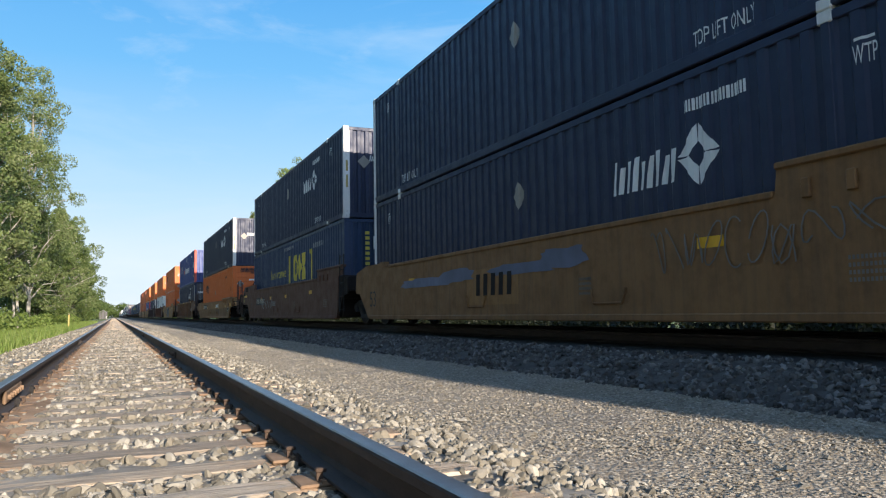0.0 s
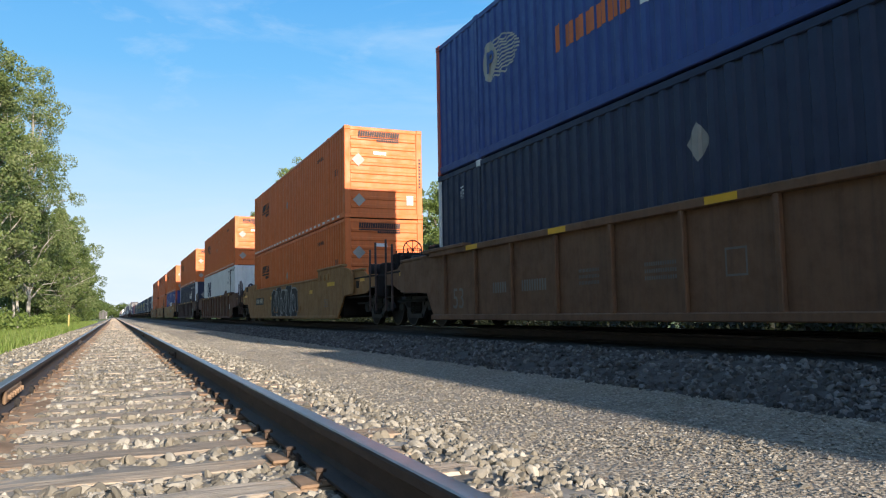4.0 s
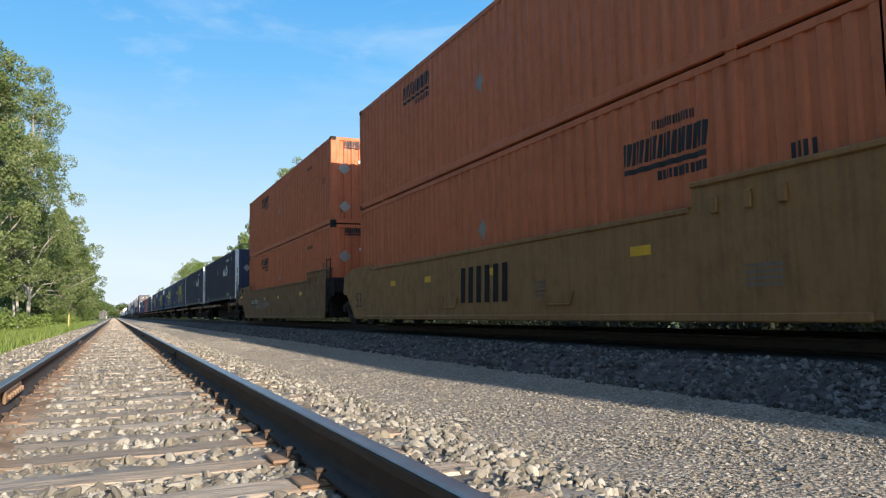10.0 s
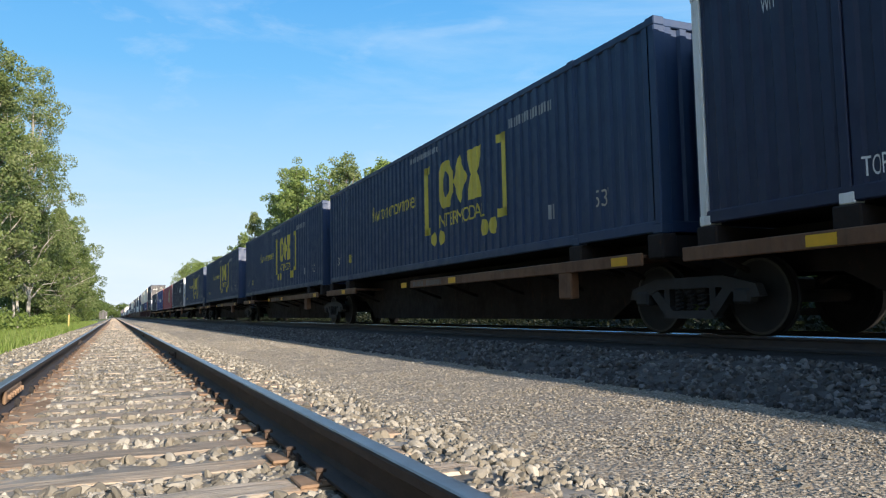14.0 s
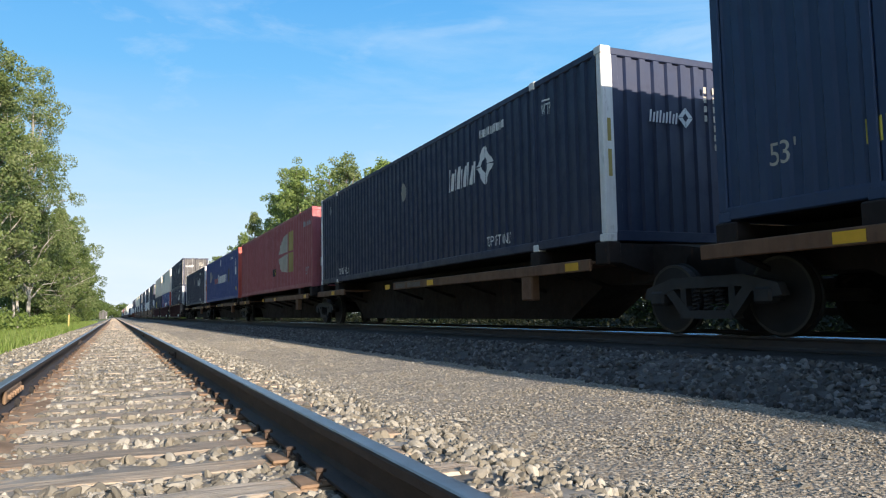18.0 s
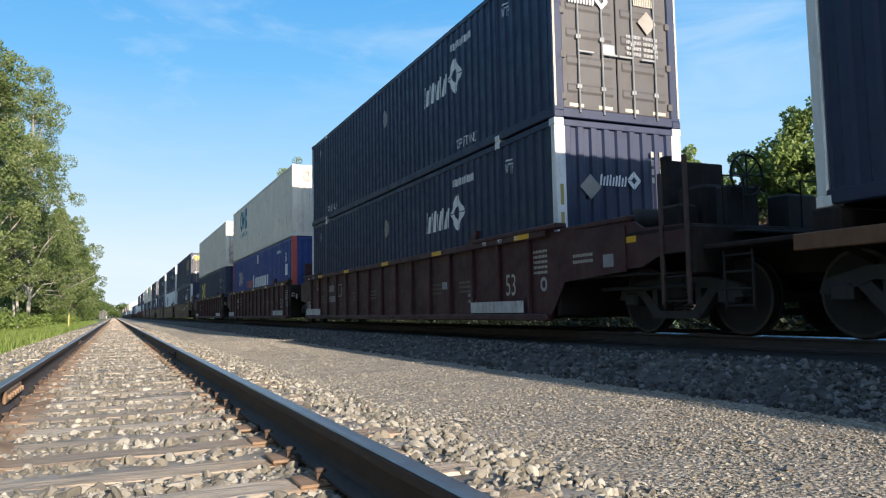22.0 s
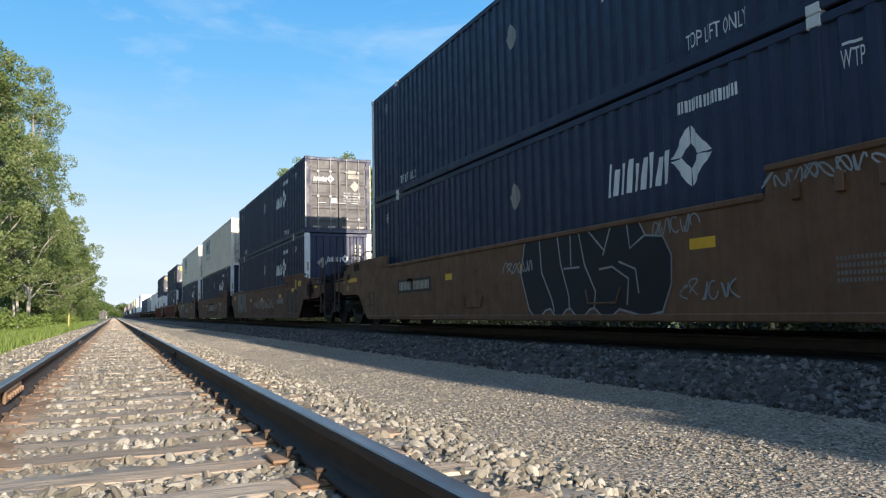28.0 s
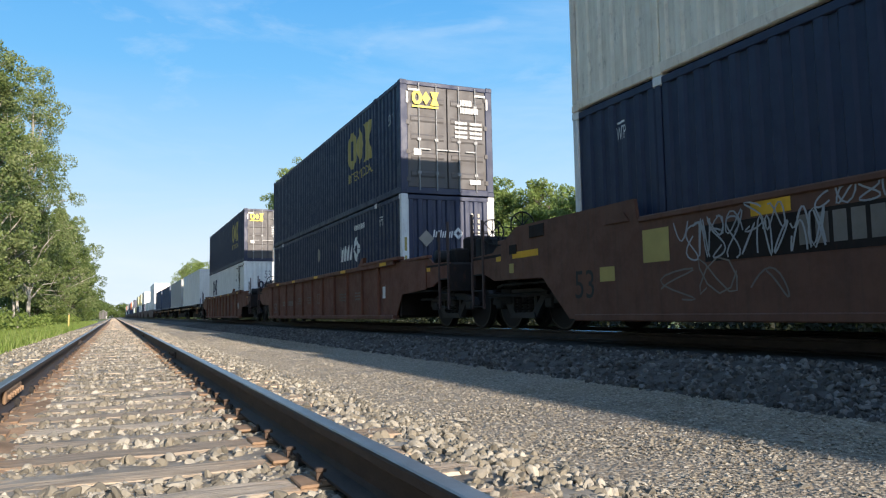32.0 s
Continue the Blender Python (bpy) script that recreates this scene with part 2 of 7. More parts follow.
M = {
    "navy": paint("navy_paint", (0.0138, 0.0225, 0.06), (0.034, 0.037, 0.046), 0.22, 0.44, 0.0, 1.0, 0.5),
    "csx_deep": paint("dark_blue_paint", (0.014, 0.031, 0.075), (0.035, 0.042, 0.05), 0.25, 0.42, 0.0, 1.0, 0.5),
    "csx_navy": paint("deep_blue_paint", (0.018, 0.043, 0.105), (0.045, 0.054, 0.064), 0.25, 0.42, 0.0, 1.0, 0.5),
    "slate": paint("slate_grey_paint", (0.075, 0.072, 0.075), (0.12, 0.1, 0.08), 0.4, 0.5),
    "orange": paint("orange_paint", (0.7, 0.155, 0.028), (0.3, 0.085, 0.04), 0.34, 0.45),
    "orange_old": paint("faded_orange_paint", (0.6, 0.155, 0.055), (0.24, 0.085, 0.045), 0.45, 0.55),
    "white": paint("white_paint", (0.8, 0.79, 0.75), (0.28, 0.25, 0.21), 0.3, 0.45),
    "white_old": paint("stained_white_paint", (0.88, 0.775, 0.64), (0.4, 0.27, 0.17), 0.38, 0.6, 0.35),
    "white_door": paint("rust_stained_door_paint", (0.74, 0.66, 0.54), (0.2, 0.12, 0.07), 0.85, 0.6, 0.8, 1.3),
    "grey": paint("grey_paint", (0.4, 0.41, 0.41), (0.2, 0.18, 0.15), 0.4, 0.5),
    "cream": paint("cream_paint", (0.7, 0.6, 0.33), (0.3, 0.23, 0.14), 0.35, 0.5),
    "blue": paint("royal_blue_paint", (0.023, 0.055, 0.23), (0.042, 0.046, 0.075), 0.3, 0.42, 0.0, 1.0, 0.6),
    "red": paint("red_post_paint", (0.55, 0.1, 0.07), (0.2, 0.07, 0.05), 0.3, 0.5),
    "maroon": paint("maroon_paint", (0.38, 0.1, 0.11), (0.09, 0.05, 0.045), 0.35, 0.5),
    "post_white": paint("white_post_paint", (0.76, 0.76, 0.74), (0.3, 0.24, 0.18), 0.3, 0.5, 0.3),
    "car_yellow": paint("rail_yellow_paint", (0.32, 0.155, 0.048), (0.1, 0.06, 0.035), 0.6, 0.6, 0.3),
    "car_brown": paint("weathered_ochre_paint", (0.165, 0.08, 0.039), (0.06, 0.036, 0.025), 0.6, 0.62, 0.4),
    "car_low": paint("grimy_ochre_paint", (0.235, 0.115, 0.04), (0.08, 0.05, 0.03), 0.6, 0.62, 0.2),
    "car_red": paint("weathered_red_brown_paint", (0.13, 0.055, 0.033), (0.06, 0.035, 0.025), 0.6, 0.62, 0.4),
    "car_dark": paint("dark_brown_paint", (0.066, 0.037, 0.034), (0.036, 0.026, 0.025), 0.5, 0.6, 0.25),
    "car_maroon": paint("oxide_red_paint", (0.054, 0.0155, 0.0175), (0.025, 0.015, 0.0155), 0.4, 0.55, 0.15),
    "car_black": paint("sooty_brown_paint", (0.026, 0.02, 0.018), (0.02, 0.017, 0.016), 0.5, 0.75, 0.3, 1.0, 0.2),
    "car_rust": paint("rust_red_paint", (0.17, 0.06, 0.035), (0.06, 0.04, 0.03), 0.55, 0.65, 0.35),
    "spike": plain("dark_rusty_spike", (0.1, 0.065, 0.045), 0.85, 0.1, 18.0, 0.4),
    "iron": plain("sooty_cast_iron", (0.026, 0.024, 0.0235), 0.8, 0.2, 12.0, 0.4),
    "truck_iron": plain("dusty_cast_iron", (0.036, 0.033, 0.032), 0.7, 0.1, 10.0, 0.4),
    "steel": plain("worn_wheel_steel", (0.06, 0.055, 0.05), 0.5, 0.7, 30.0, 0.15),
    "galv": plain("galvanized_steel", (0.26, 0.265, 0.27), 0.5, 0.5, 20.0, 0.2),
    "mark_white": plain("white_marking", (0.78, 0.78, 0.76), 0.6, 0.0, 9.0, 0.12),
    "mark_grey": plain("grey_marking", (0.36, 0.36, 0.36), 0.6, 0.0, 9.0, 0.2),
    "mark_faint": plain("worn_stencil", (0.19, 0.165, 0.14), 0.7, 0.0, 9.0, 0.3),
    "mark_black": plain("black_marking", (0.015, 0.015, 0.017), 0.6, 0.0, 9.0, 0.25),
    "mark_yellow": plain("yellow_marking", (0.72, 0.58, 0.09), 0.6, 0.0, 9.0, 0.15),
    "mark_blue": plain("blue_marking", (0.02, 0.12, 0.42), 0.6, 0.0, 9.0, 0.15),
    "mark_teal": plain("teal_marking", (0.04, 0.2, 0.25), 0.6, 0.0, 9.0, 0.2),
    "mark_orange": plain("orange_marking", (0.7, 0.17, 0.04), 0.6, 0.0, 9.0, 0.15),
    "stripe": plain("reflective_yellow", (0.8, 0.42, 0.02), 0.4, 0.0, 9.0, 0.15),
    "silver": plain("dull_placard", (0.34, 0.31, 0.27), 0.5, 0.0, 9.0, 0.2),
    "mark_cream": plain("faded_white_marking", (0.5, 0.46, 0.38), 0.6, 0.0, 6.0, 0.2),
    "mark_straw": plain("faded_yellow_marking", (0.46, 0.36, 0.11), 0.6, 0.0, 6.0, 0.2),
    "scuffed": paint("scuffed_white_panel", (0.62, 0.61, 0.58), (0.07, 0.05, 0.045), 0.9, 0.6, 0.5, 0.6),
    "tape": plain("white_reflective_tape", (0.8, 0.78, 0.74), 0.35, 0.0, 9.0, 0.15),
    "spray_grey": plain("grimy_grey_spray_paint", (0.19, 0.187, 0.177), 0.7, 0.0, 5.0, 0.35),
    "spray_chalk": plain("chalky_tag_paint", (0.36, 0.365, 0.37), 0.7, 0.0, 5.0, 0.3),
    "spray_dark": plain("dark_blue_spray_paint", (0.011, 0.014, 0.02), 0.7, 0.0, 5.0, 0.3),
    "ballast": stone_material("ballast_stone", (0.165, 0.153, 0.124), (0.45, 0.417, 0.35), (0.29, 0.258, 0.198)),
    # stone tones darkened for the train's shade on top of brake dust
    "ballast_shaded": stone_material("shaded_dusty_ballast", (0.068, 0.066, 0.065), (0.22, 0.214, 0.205), (0.128, 0.12, 0.107)),
    "spray_blue": plain("faded_blue_spray_paint", (0.17, 0.185, 0.26), 0.7, 0.0, 3.0, 0.4),
    "chips": stone_material("gravel_chip", (0.29, 0.265, 0.215), (0.48, 0.445, 0.375), (0.4, 0.35, 0.27)),
    "gravel": gravel_ground("crushed_gravel"),
    "fines": plain("rusty_fines", (0.42, 0.27, 0.16), 0.95, 0.0, 16.0, 0.4, 0.8),
    "head_bright": plain("polished_rail_head", (0.75, 0.75, 0.75), 0.22, 1.0, 40.0, 0.1),
    "black_bed": plain("near_black_ballast", (0.035, 0.031, 0.03), 0.9, 0.0, 22.0, 0.5, 0.9),
    # bed colour holds dirt and the shade beside the train
    "bed_shaded": plain("shaded_dirty_ballast_bed", (0.09, 0.084, 0.077), 0.95, 0.0, 22.0, 0.5, 0.9),
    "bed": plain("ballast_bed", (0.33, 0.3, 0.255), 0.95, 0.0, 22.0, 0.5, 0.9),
    "tie": wood_tie("weathered_tie_wood"),
    "rail": rusty_rail("rusty_rail_steel"),
    "head": plain("worn_rail_head", (0.36, 0.355, 0.355), 0.38, 0.85, 40.0, 0.15),
    "plate": plain("rusty_tie_plate", (0.36, 0.235, 0.145), 0.85, 0.1, 18.0, 0.45),
    "grass": grass_ground("grassy_ground"),
    "blade": leaf_material("grass_blade", (0.12, 0.195, 0.035), (0.19, 0.275, 0.06), (0.28, 0.33, 0.1)),
    "bush": leaf_material("bush_leaf", (0.13, 0.2, 0.04), (0.19, 0.27, 0.06), (0.27, 0.33, 0.1)),
    "leaf": leaf_material("tree_leaf", (0.075, 0.12, 0.03), (0.115, 0.165, 0.042), (0.165, 0.205, 0.07)),
    "leaf_light": leaf_material("poplar_leaf", (0.13, 0.185, 0.055), (0.195, 0.245, 0.085), (0.28, 0.32, 0.15)),
    "leaf_green": leaf_material("maple_leaf", (0.15, 0.225, 0.055), (0.205, 0.28, 0.075), (0.28, 0.34, 0.11)),
    # hedge leaf colour darkened to stand for shade low behind the train
    "leaf_shaded": leaf_material("shade_darkened_leaf", (0.02, 0.03, 0.01), (0.03, 0.042, 0.014), (0.042, 0.055, 0.02)),
    # near-black leaf colour with deep shade already in it
    "leaf_deep_shade": leaf_material("shade_darkened_bramble", (0.012, 0.018, 0.007), (0.017, 0.024, 0.009), (0.024, 0.032, 0.012)),
    "leaf_dry": leaf_material("dry_twig", (0.2, 0.12, 0.085), (0.25, 0.16, 0.11), (0.16, 0.11, 0.08)),
    "bark": plain("grey_bark", (0.2, 0.17, 0.135), 0.9, 0.0, 6.0, 0.4, 0.8),
    "pale_bark": plain("pale_bark", (0.42, 0.39, 0.33), 0.85, 0.0, 6.0, 0.3, 0.6),
    "concrete": plain("grey_concrete", (0.36, 0.35, 0.33), 0.85, 0.0, 8.0, 0.2),
    "marker": plain("yellow_plastic_marker", (0.48, 0.35, 0.09), 0.5, 0.0, 8.0, 0.15),
}


# ---- mesh helpers ----
class Shape:
    """Gathers vertices and faces of one part."""

    def __init__(self):
        self.v, self.f = [], []

    def poly(self, verts, faces):
        k = len(self.v)
        self.v += [tuple(p) for p in verts]
        self.f += [tuple(i + k for i in q) for q in faces]
        return self

    def box(self, x0, x1, y0, y1, z0, z1, c=0.0):
        if x1 < x0:
            x0, x1 = x1, x0
        if y1 < y0:
            y0, y1 = y1, y0
        if c <= 0:
            return self.poly([(x0, y0, z0), (x1, y0, z0), (x1, y1, z0), (x0, y1, z0), (x0, y0, z1), (x1, y0, z1), (x1, y1, z1), (x0, y1, z1)],
                             [(3, 2, 1, 0), (4, 5, 6, 7), (0, 1, 5, 4), (1, 2, 6, 5), (2, 3, 7, 6), (3, 0, 4, 7)])
        # chamfered round its long edges in all three directions
        vs, ix = [], {}
        for i, x in enumerate((x0, x1)):
            for j, y in enumerate((y0, y1)):
                for k, z in enumerate((z0, z1)):
                    sx, sy, sz = (1 - 2 * i) * c, (1 - 2 * j) * c, (1 - 2 * k) * c
                    ix[i, j, k] = len(vs)
                    vs += [(x, y + sy, z + sz), (x + sx, y, z + sz), (x + sx, y + sy, z)]
        g = lambda i, j, k, a: ix[i, j, k] + a
        fs = [(g(0, 0, 0, 0), g(0, 0, 1, 0), g(0, 1, 1, 0), g(0, 1, 0, 0)), (g(1, 0, 0, 0), g(1, 1, 0, 0), g(1, 1, 1, 0), g(1, 0, 1, 0)),
              (g(0, 0, 0, 1), g(1, 0, 0, 1), g(1, 0, 1, 1), g(0, 0, 1, 1)), (g(0, 1, 0, 1), g(0, 1, 1, 1), g(1, 1, 1, 1), g(1, 1, 0, 1)),
              (g(0, 0, 0, 2), g(0, 1, 0, 2), g(1, 1, 0, 2), g(1, 0, 0, 2)), (g(0, 0, 1, 2), g(1, 0, 1, 2), g(1, 1, 1, 2), g(0, 1, 1, 2))]
        for i in (0, 1):
            for j in (0, 1):
                fs.append((g(i, j, 0, 0), g(i, j, 0, 1), g(i, j, 1, 1), g(i, j, 1, 0)))
        for i in (0, 1):
            for k in (0, 1):
                fs.append((g(i, 0, k, 0), g(i, 0, k, 2), g(i, 1, k, 2), g(i, 1, k, 0)))
        for j in (0, 1):
            for k in (0, 1):
                fs.append((g(0, j, k, 1), g(0, j, k, 2), g(1, j, k, 2), g(1, j, k, 1)))
        for i in (0, 1):
            for j in (0, 1):
                for k in (0, 1):
                    fs.append((g(i, j, k, 0), g(i, j, k, 1), g(i, j, k, 2)))
        return self.poly(vs, fs)

    def prism(self, pts, a0, a1, axis="x"):
        """A polygon, drawn in the two other axes, pushed from a0 to a1 along the axis."""
        n = len(pts)
        put = {"x": lambda a, p: (a, p[0], p[1]), "y": lambda a, p: (p[0], a, p[1]), "z": lambda a, p: (p[0], p[1], a)}[axis]
        vs = [put(a0, p) for p in pts] + [put(a1, p) for p in pts]
        fs = [tuple(range(n)), tuple(range(2 * n - 1, n - 1, -1))]
        fs += [(i, i + n, (i + 1) % n + n, (i + 1) % n) for i in range(n)]
        return self.poly(vs, fs)

    def tube(self, path, r, sides=8):
        """A round bar along a path; r is one radius or one for each point."""
        k0 = len(self.v)
        pts = [Vector(p) for p in path]
        rs = r if isinstance(r, (list, tuple)) else [r] * len(pts)
        for i, p in enumerate(pts):
            d = (pts[min(i + 1, len(pts) - 1)] - pts[max(i - 1, 0)]).normalized()
            side = d.cross(Vector((0.31, 0.17, 0.94))).normalized()
            up = side.cross(d)
            for s in range(sides):
                a = 2 * math.pi * s / sides
                self.v.append(tuple(p + (side * math.cos(a) + up * math.sin(a)) * rs[i]))
        for i in range(len(pts) - 1):
            for s in range(sides):
                a, b = k0 + i * sides + s, k0 + i * sides + (s + 1) % sides
                self.f.append((a, b, b + sides, a + sides))
        self.f.append(tuple(range(k0 + sides - 1, k0 - 1, -1)))
        self.f.append(tuple(range(k0 + (len(pts) - 1) * sides, k0 + len(pts) * sides)))
        return self

    def lathe(self, prof, sides=20, centre=(0, 0, 0), caps=True):
        """Rings of (radius, x) turned about the x axis."""
        k0 = len(self.v)
        for r, x in prof:
            for s in range(sides):
                a = 2 * math.pi * s / sides
                self.v.append((centre[0] + x, centre[1] + r * math.cos(a), centre[2] + r * math.sin(a)))
        for i in range(len(prof) - 1):
            for s in range(sides):
                a, b = k0 + i * sides + s, k0 + i * sides + (s + 1) % sides
                self.f.append((a, b, b + sides, a + sides))
        if caps:
            self.f.append(tuple(range(k0 + sides - 1, k0 - 1, -1)))
            self.f.append(tuple(range(k0 + (len(prof) - 1) * sides, k0 + len(prof) * sides)))
        return self

    def mesh(self, name, mat, smooth=False):
        me = bpy.data.meshes.new(name)
        me.from_pydata(self.v, [], self.f)
        bm = bmesh.new()
        bm.from_mesh(me)
        bmesh.ops.recalc_face_normals(bm, faces=bm.faces)
        bm.to_mesh(me)
        bm.free()
        if smooth:
            me.polygons.foreach_set("use_smooth", [True] * len(me.polygons))
        me.materials.append(M[mat])
        return me


def part(name, shape, mat, parent, label="", smooth=False):
    me = shape if isinstance(shape, bpy.types.Mesh) else shape.mesh(name, mat, smooth)
    ob = new(name, me)
    ob.parent = parent
    if label:
        tagged(ob, label)
    return ob


def thing(name, label, category, group="", kind=""):
    return tagged(new(name), label, category, group, kind)


def big_mesh(name, verts, faces, mat, normals=True):
    """A large mesh from numpy arrays; all faces have the same number of corners."""
    me = bpy.data.meshes.new(name)
    k = faces.shape[1]
    me.vertices.add(len(verts))
    me.vertices.foreach_set("co", verts.astype(np.float32).ravel())
    me.loops.add(faces.size)
    me.loops.foreach_set("vertex_index", faces.astype(np.int32).ravel())
    me.polygons.add(len(faces))
    me.polygons.foreach_set("loop_start", np.arange(0, faces.size, k, dtype=np.int32))
    me.polygons.foreach_set("use_smooth", np.zeros(len(faces), dtype=bool))
    me.update(calc_edges=True)
    me.materials.append(M[mat])
    return me


# ---- stones ----
def stone_kinds(n, rng, fine=False):
    """Angular pebbles: a ball of 20 or 80 faces with flats broken off it."""
    g = (1 + 5 ** 0.5) / 2
    v = np.array([(-1, g, 0), (1, g, 0), (-1, -g, 0), (1, -g, 0), (0, -1, g), (0, 1, g), (0, -1, -g), (0, 1, -g), (g, 0, -1), (g, 0, 1), (-g, 0, -1), (-g, 0, 1)]) / math.sqrt(1 + g * g)
    f = np.array([(0, 11, 5), (0, 5, 1), (0, 1, 7), (0, 7, 10), (0, 10, 11), (1, 5, 9), (5, 11, 4), (11, 10, 2), (10, 7, 6), (7, 1, 8),
                  (3, 9, 4), (3, 4, 2), (3, 2, 6), (3, 6, 8), (3, 8, 9), (4, 9, 5), (2, 4, 11), (6, 2, 10), (8, 6, 7), (9, 8, 1)])
    out = []
    if fine:
        mids, pts, cut = {}, list(v), []
        for a, b, c in f:
            e = []
            for p, q in ((a, b), (b, c), (c, a)):
                k = (min(p, q), max(p, q))
                if k not in mids:
                    m = v[p] + v[q]
                    mids[k] = len(pts)
                    pts.append(m / np.linalg.norm(m))
                e.append(mids[k])
            cut += [(a, e[0], e[2]), (b, e[1], e[0]), (c, e[2], e[1]), tuple(e)]
        v, f = np.array(pts), np.array(cut)
    for _ in range(n):
        w = v * rng.uniform(0.95, 1.08, (len(v), 1))
        for _ in range(8 if fine else 5):
            nrm = rng.normal(size=3)
            nrm /= np.linalg.norm(nrm)
            over = np.maximum(0.0, w @ nrm - rng.uniform(0.42, 0.74))
            w = w - over[:, None] * nrm
        w = w * np.array([rng.uniform(1.0, 1.5), rng.uniform(0.8, 1.1), rng.uniform(0.7, 1.0)])
        out.append(w)
    return out, f


def fine_kinds(n, rng):
    return stone_kinds(n, rng, True)


def turns(n, rng):
    q = rng.normal(size=(n, 4))
    q /= np.linalg.norm(q, axis=1, keepdims=True)
    w, x, y, z = q.T
    return np.stack([np.stack([1 - 2 * (y * y + z * z), 2 * (x * y - z * w), 2 * (x * z + y * w)], 1),
                     np.stack([2 * (x * y + z * w), 1 - 2 * (x * x + z * z), 2 * (y * z - x * w)], 1),
                     np.stack([2 * (x * z - y * w), 2 * (y * z + x * w), 1 - 2 * (x * x + y * y)], 1)], 1)


def chip_kinds(n, rng):
    """Small flat chips: eight faces."""
    v = np.array([(1, 0, 0), (-1, 0, 0), (0, 1, 0), (0, -1, 0), (0, 0, 1), (0, 0, -1)], dtype=float)
    f = np.array([(0, 2, 4), (2, 1, 4), (1, 3, 4), (3, 0, 4), (2, 0, 5), (1, 2, 5), (3, 1, 5), (0, 3, 5)])
    return [v * np.array([1.3, 1.05, 0.5]) * rng.uniform(0.75, 1.25, (6, 1)) + rng.normal(0, 0.3, (6, 3)) * np.array([1.0, 1.0, 0.3]) for _ in range(n)], f


def lying(n, rng):
    """Turns of chips that lie nearly flat."""
    a, b, c = rng.uniform(0, 6.283, n), rng.normal(0, 0.17, n), rng.normal(0, 0.17, n)
    z, o = np.zeros(n), np.ones(n)
    ca, sa = np.cos(a), np.sin(a)
    return np.stack([np.stack([ca, -sa, b], 1), np.stack([sa, ca, c], 1), np.stack([-b * ca - c * sa, b * sa - c * ca, o], 1)], 1)


def scatter_stones(name, places, sizes, mat, rng, kinds_of=stone_kinds):
    kinds, f = kinds_of(9, rng)
    n, m = len(places), len(kinds[0])
    base = np.stack(kinds)[rng.integers(0, 9, n)]
    v = np.einsum("nij,nkj->nki", lying(n, rng) if kinds_of is chip_kinds else turns(n, rng), base) * sizes[:, None, None] + places[:, None, :]
    faces = (f[None] + m * np.arange(n)[:, None, None]).reshape(-1, 3)
    return big_mesh(name, v.reshape(-1, 3), faces, mat)


# ---- ground ----
rng = np.random.default_rng(7)


def strip(name, profile, ys, mat, parent=None, kind="structure", label="", wobble=0.0):
    """A sheet swept along y with the cross-section profile of (x, z)."""
    xs, zs = np.array(profile).T
    n, m = len(xs), len(ys)
    v = np.zeros((m, n, 3))
    v[:, :, 0], v[:, :, 1], v[:, :, 2] = xs[None], np.array(ys)[:, None], zs[None]
    if wobble:
        v[:, 1:-1, 2] += rng.normal(0, wobble, (m, n - 2))
        v[:, 1:-1, 0] += rng.normal(0, wobble * 2, (m, n - 2))
    i = np.arange((m - 1) * n).reshape(m - 1, n)[:, :-1].ravel()
    f = np.stack([i, i + 1, i + n + 1, i + n], 1)
    ob = new(name, big_mesh(name, v.reshape(-1, 3), f, mat))
    return tagged(ob, label, "", "", kind)


far_y = [-2600, -80, -20, 0, 20, 60, 140, 300, 700, 1500, 2600]
strip("ground", [(-2500, -1.4), (-300, -1.3), (-40, -0.95), (-12, -0.72), (-6, -0.6), (-3.4, -0.5), (-2.2, -0.55), (1, -0.6), (12, -0.6), (16, -0.85), (40, -0.9), (300, -1.2), (2500, -1.4)],
      far_y, "grass", label="grassy lineside ground reaching to the horizon")
near_y = [-760, -100, -30] + list(np.arange(-6, 30, 0.35)) + list(np.arange(30, 120, 3)) + [200, 400, 900, 2000]
strip("gravel_path", [(1.35, -0.30), (1.9, -0.31), (2.2, -0.345), (2.7, -0.36), (3.3, -0.362), (3.9, -0.365), (4.5, -0.365), (5.0, -0.362), (5.3, -0.34)], near_y, "gravel",
      label="fine crushed grey gravel path between the tracks", wobble=0.004)
strip("ballast_left", [(-3.0, -0.54), (-2.5, -0.47), (-2.0, -0.36), (-1.5, -0.225), (-1.2, -0.2), (-0.75, -0.203), (0, -0.204), (0.85, -0.203), (1.3, -0.208), (1.6, -0.25), (2.0, -0.34), (2.35, -0.385)],
      near_y, "bed", label="bed of grey ballast stones under the empty track", wobble=0.006)
# part of this shoulder's shade is in its bed colour
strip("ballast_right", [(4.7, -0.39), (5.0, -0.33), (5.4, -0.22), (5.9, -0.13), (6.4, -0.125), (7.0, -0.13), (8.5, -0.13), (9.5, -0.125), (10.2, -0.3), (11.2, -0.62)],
      near_y, "bed_shaded", label="shaded ballast shoulder carrying the train's track", wobble=0.008)


strip("fouled_ballast", [(6.05, -0.14), (6.35, -0.09), (7.0, -0.088), (8.5, -0.088), (9.3, -0.09), (9.6, -0.15)], near_y, "black_bed", label="near-black ballast between the train's rails", wobble=0.004)


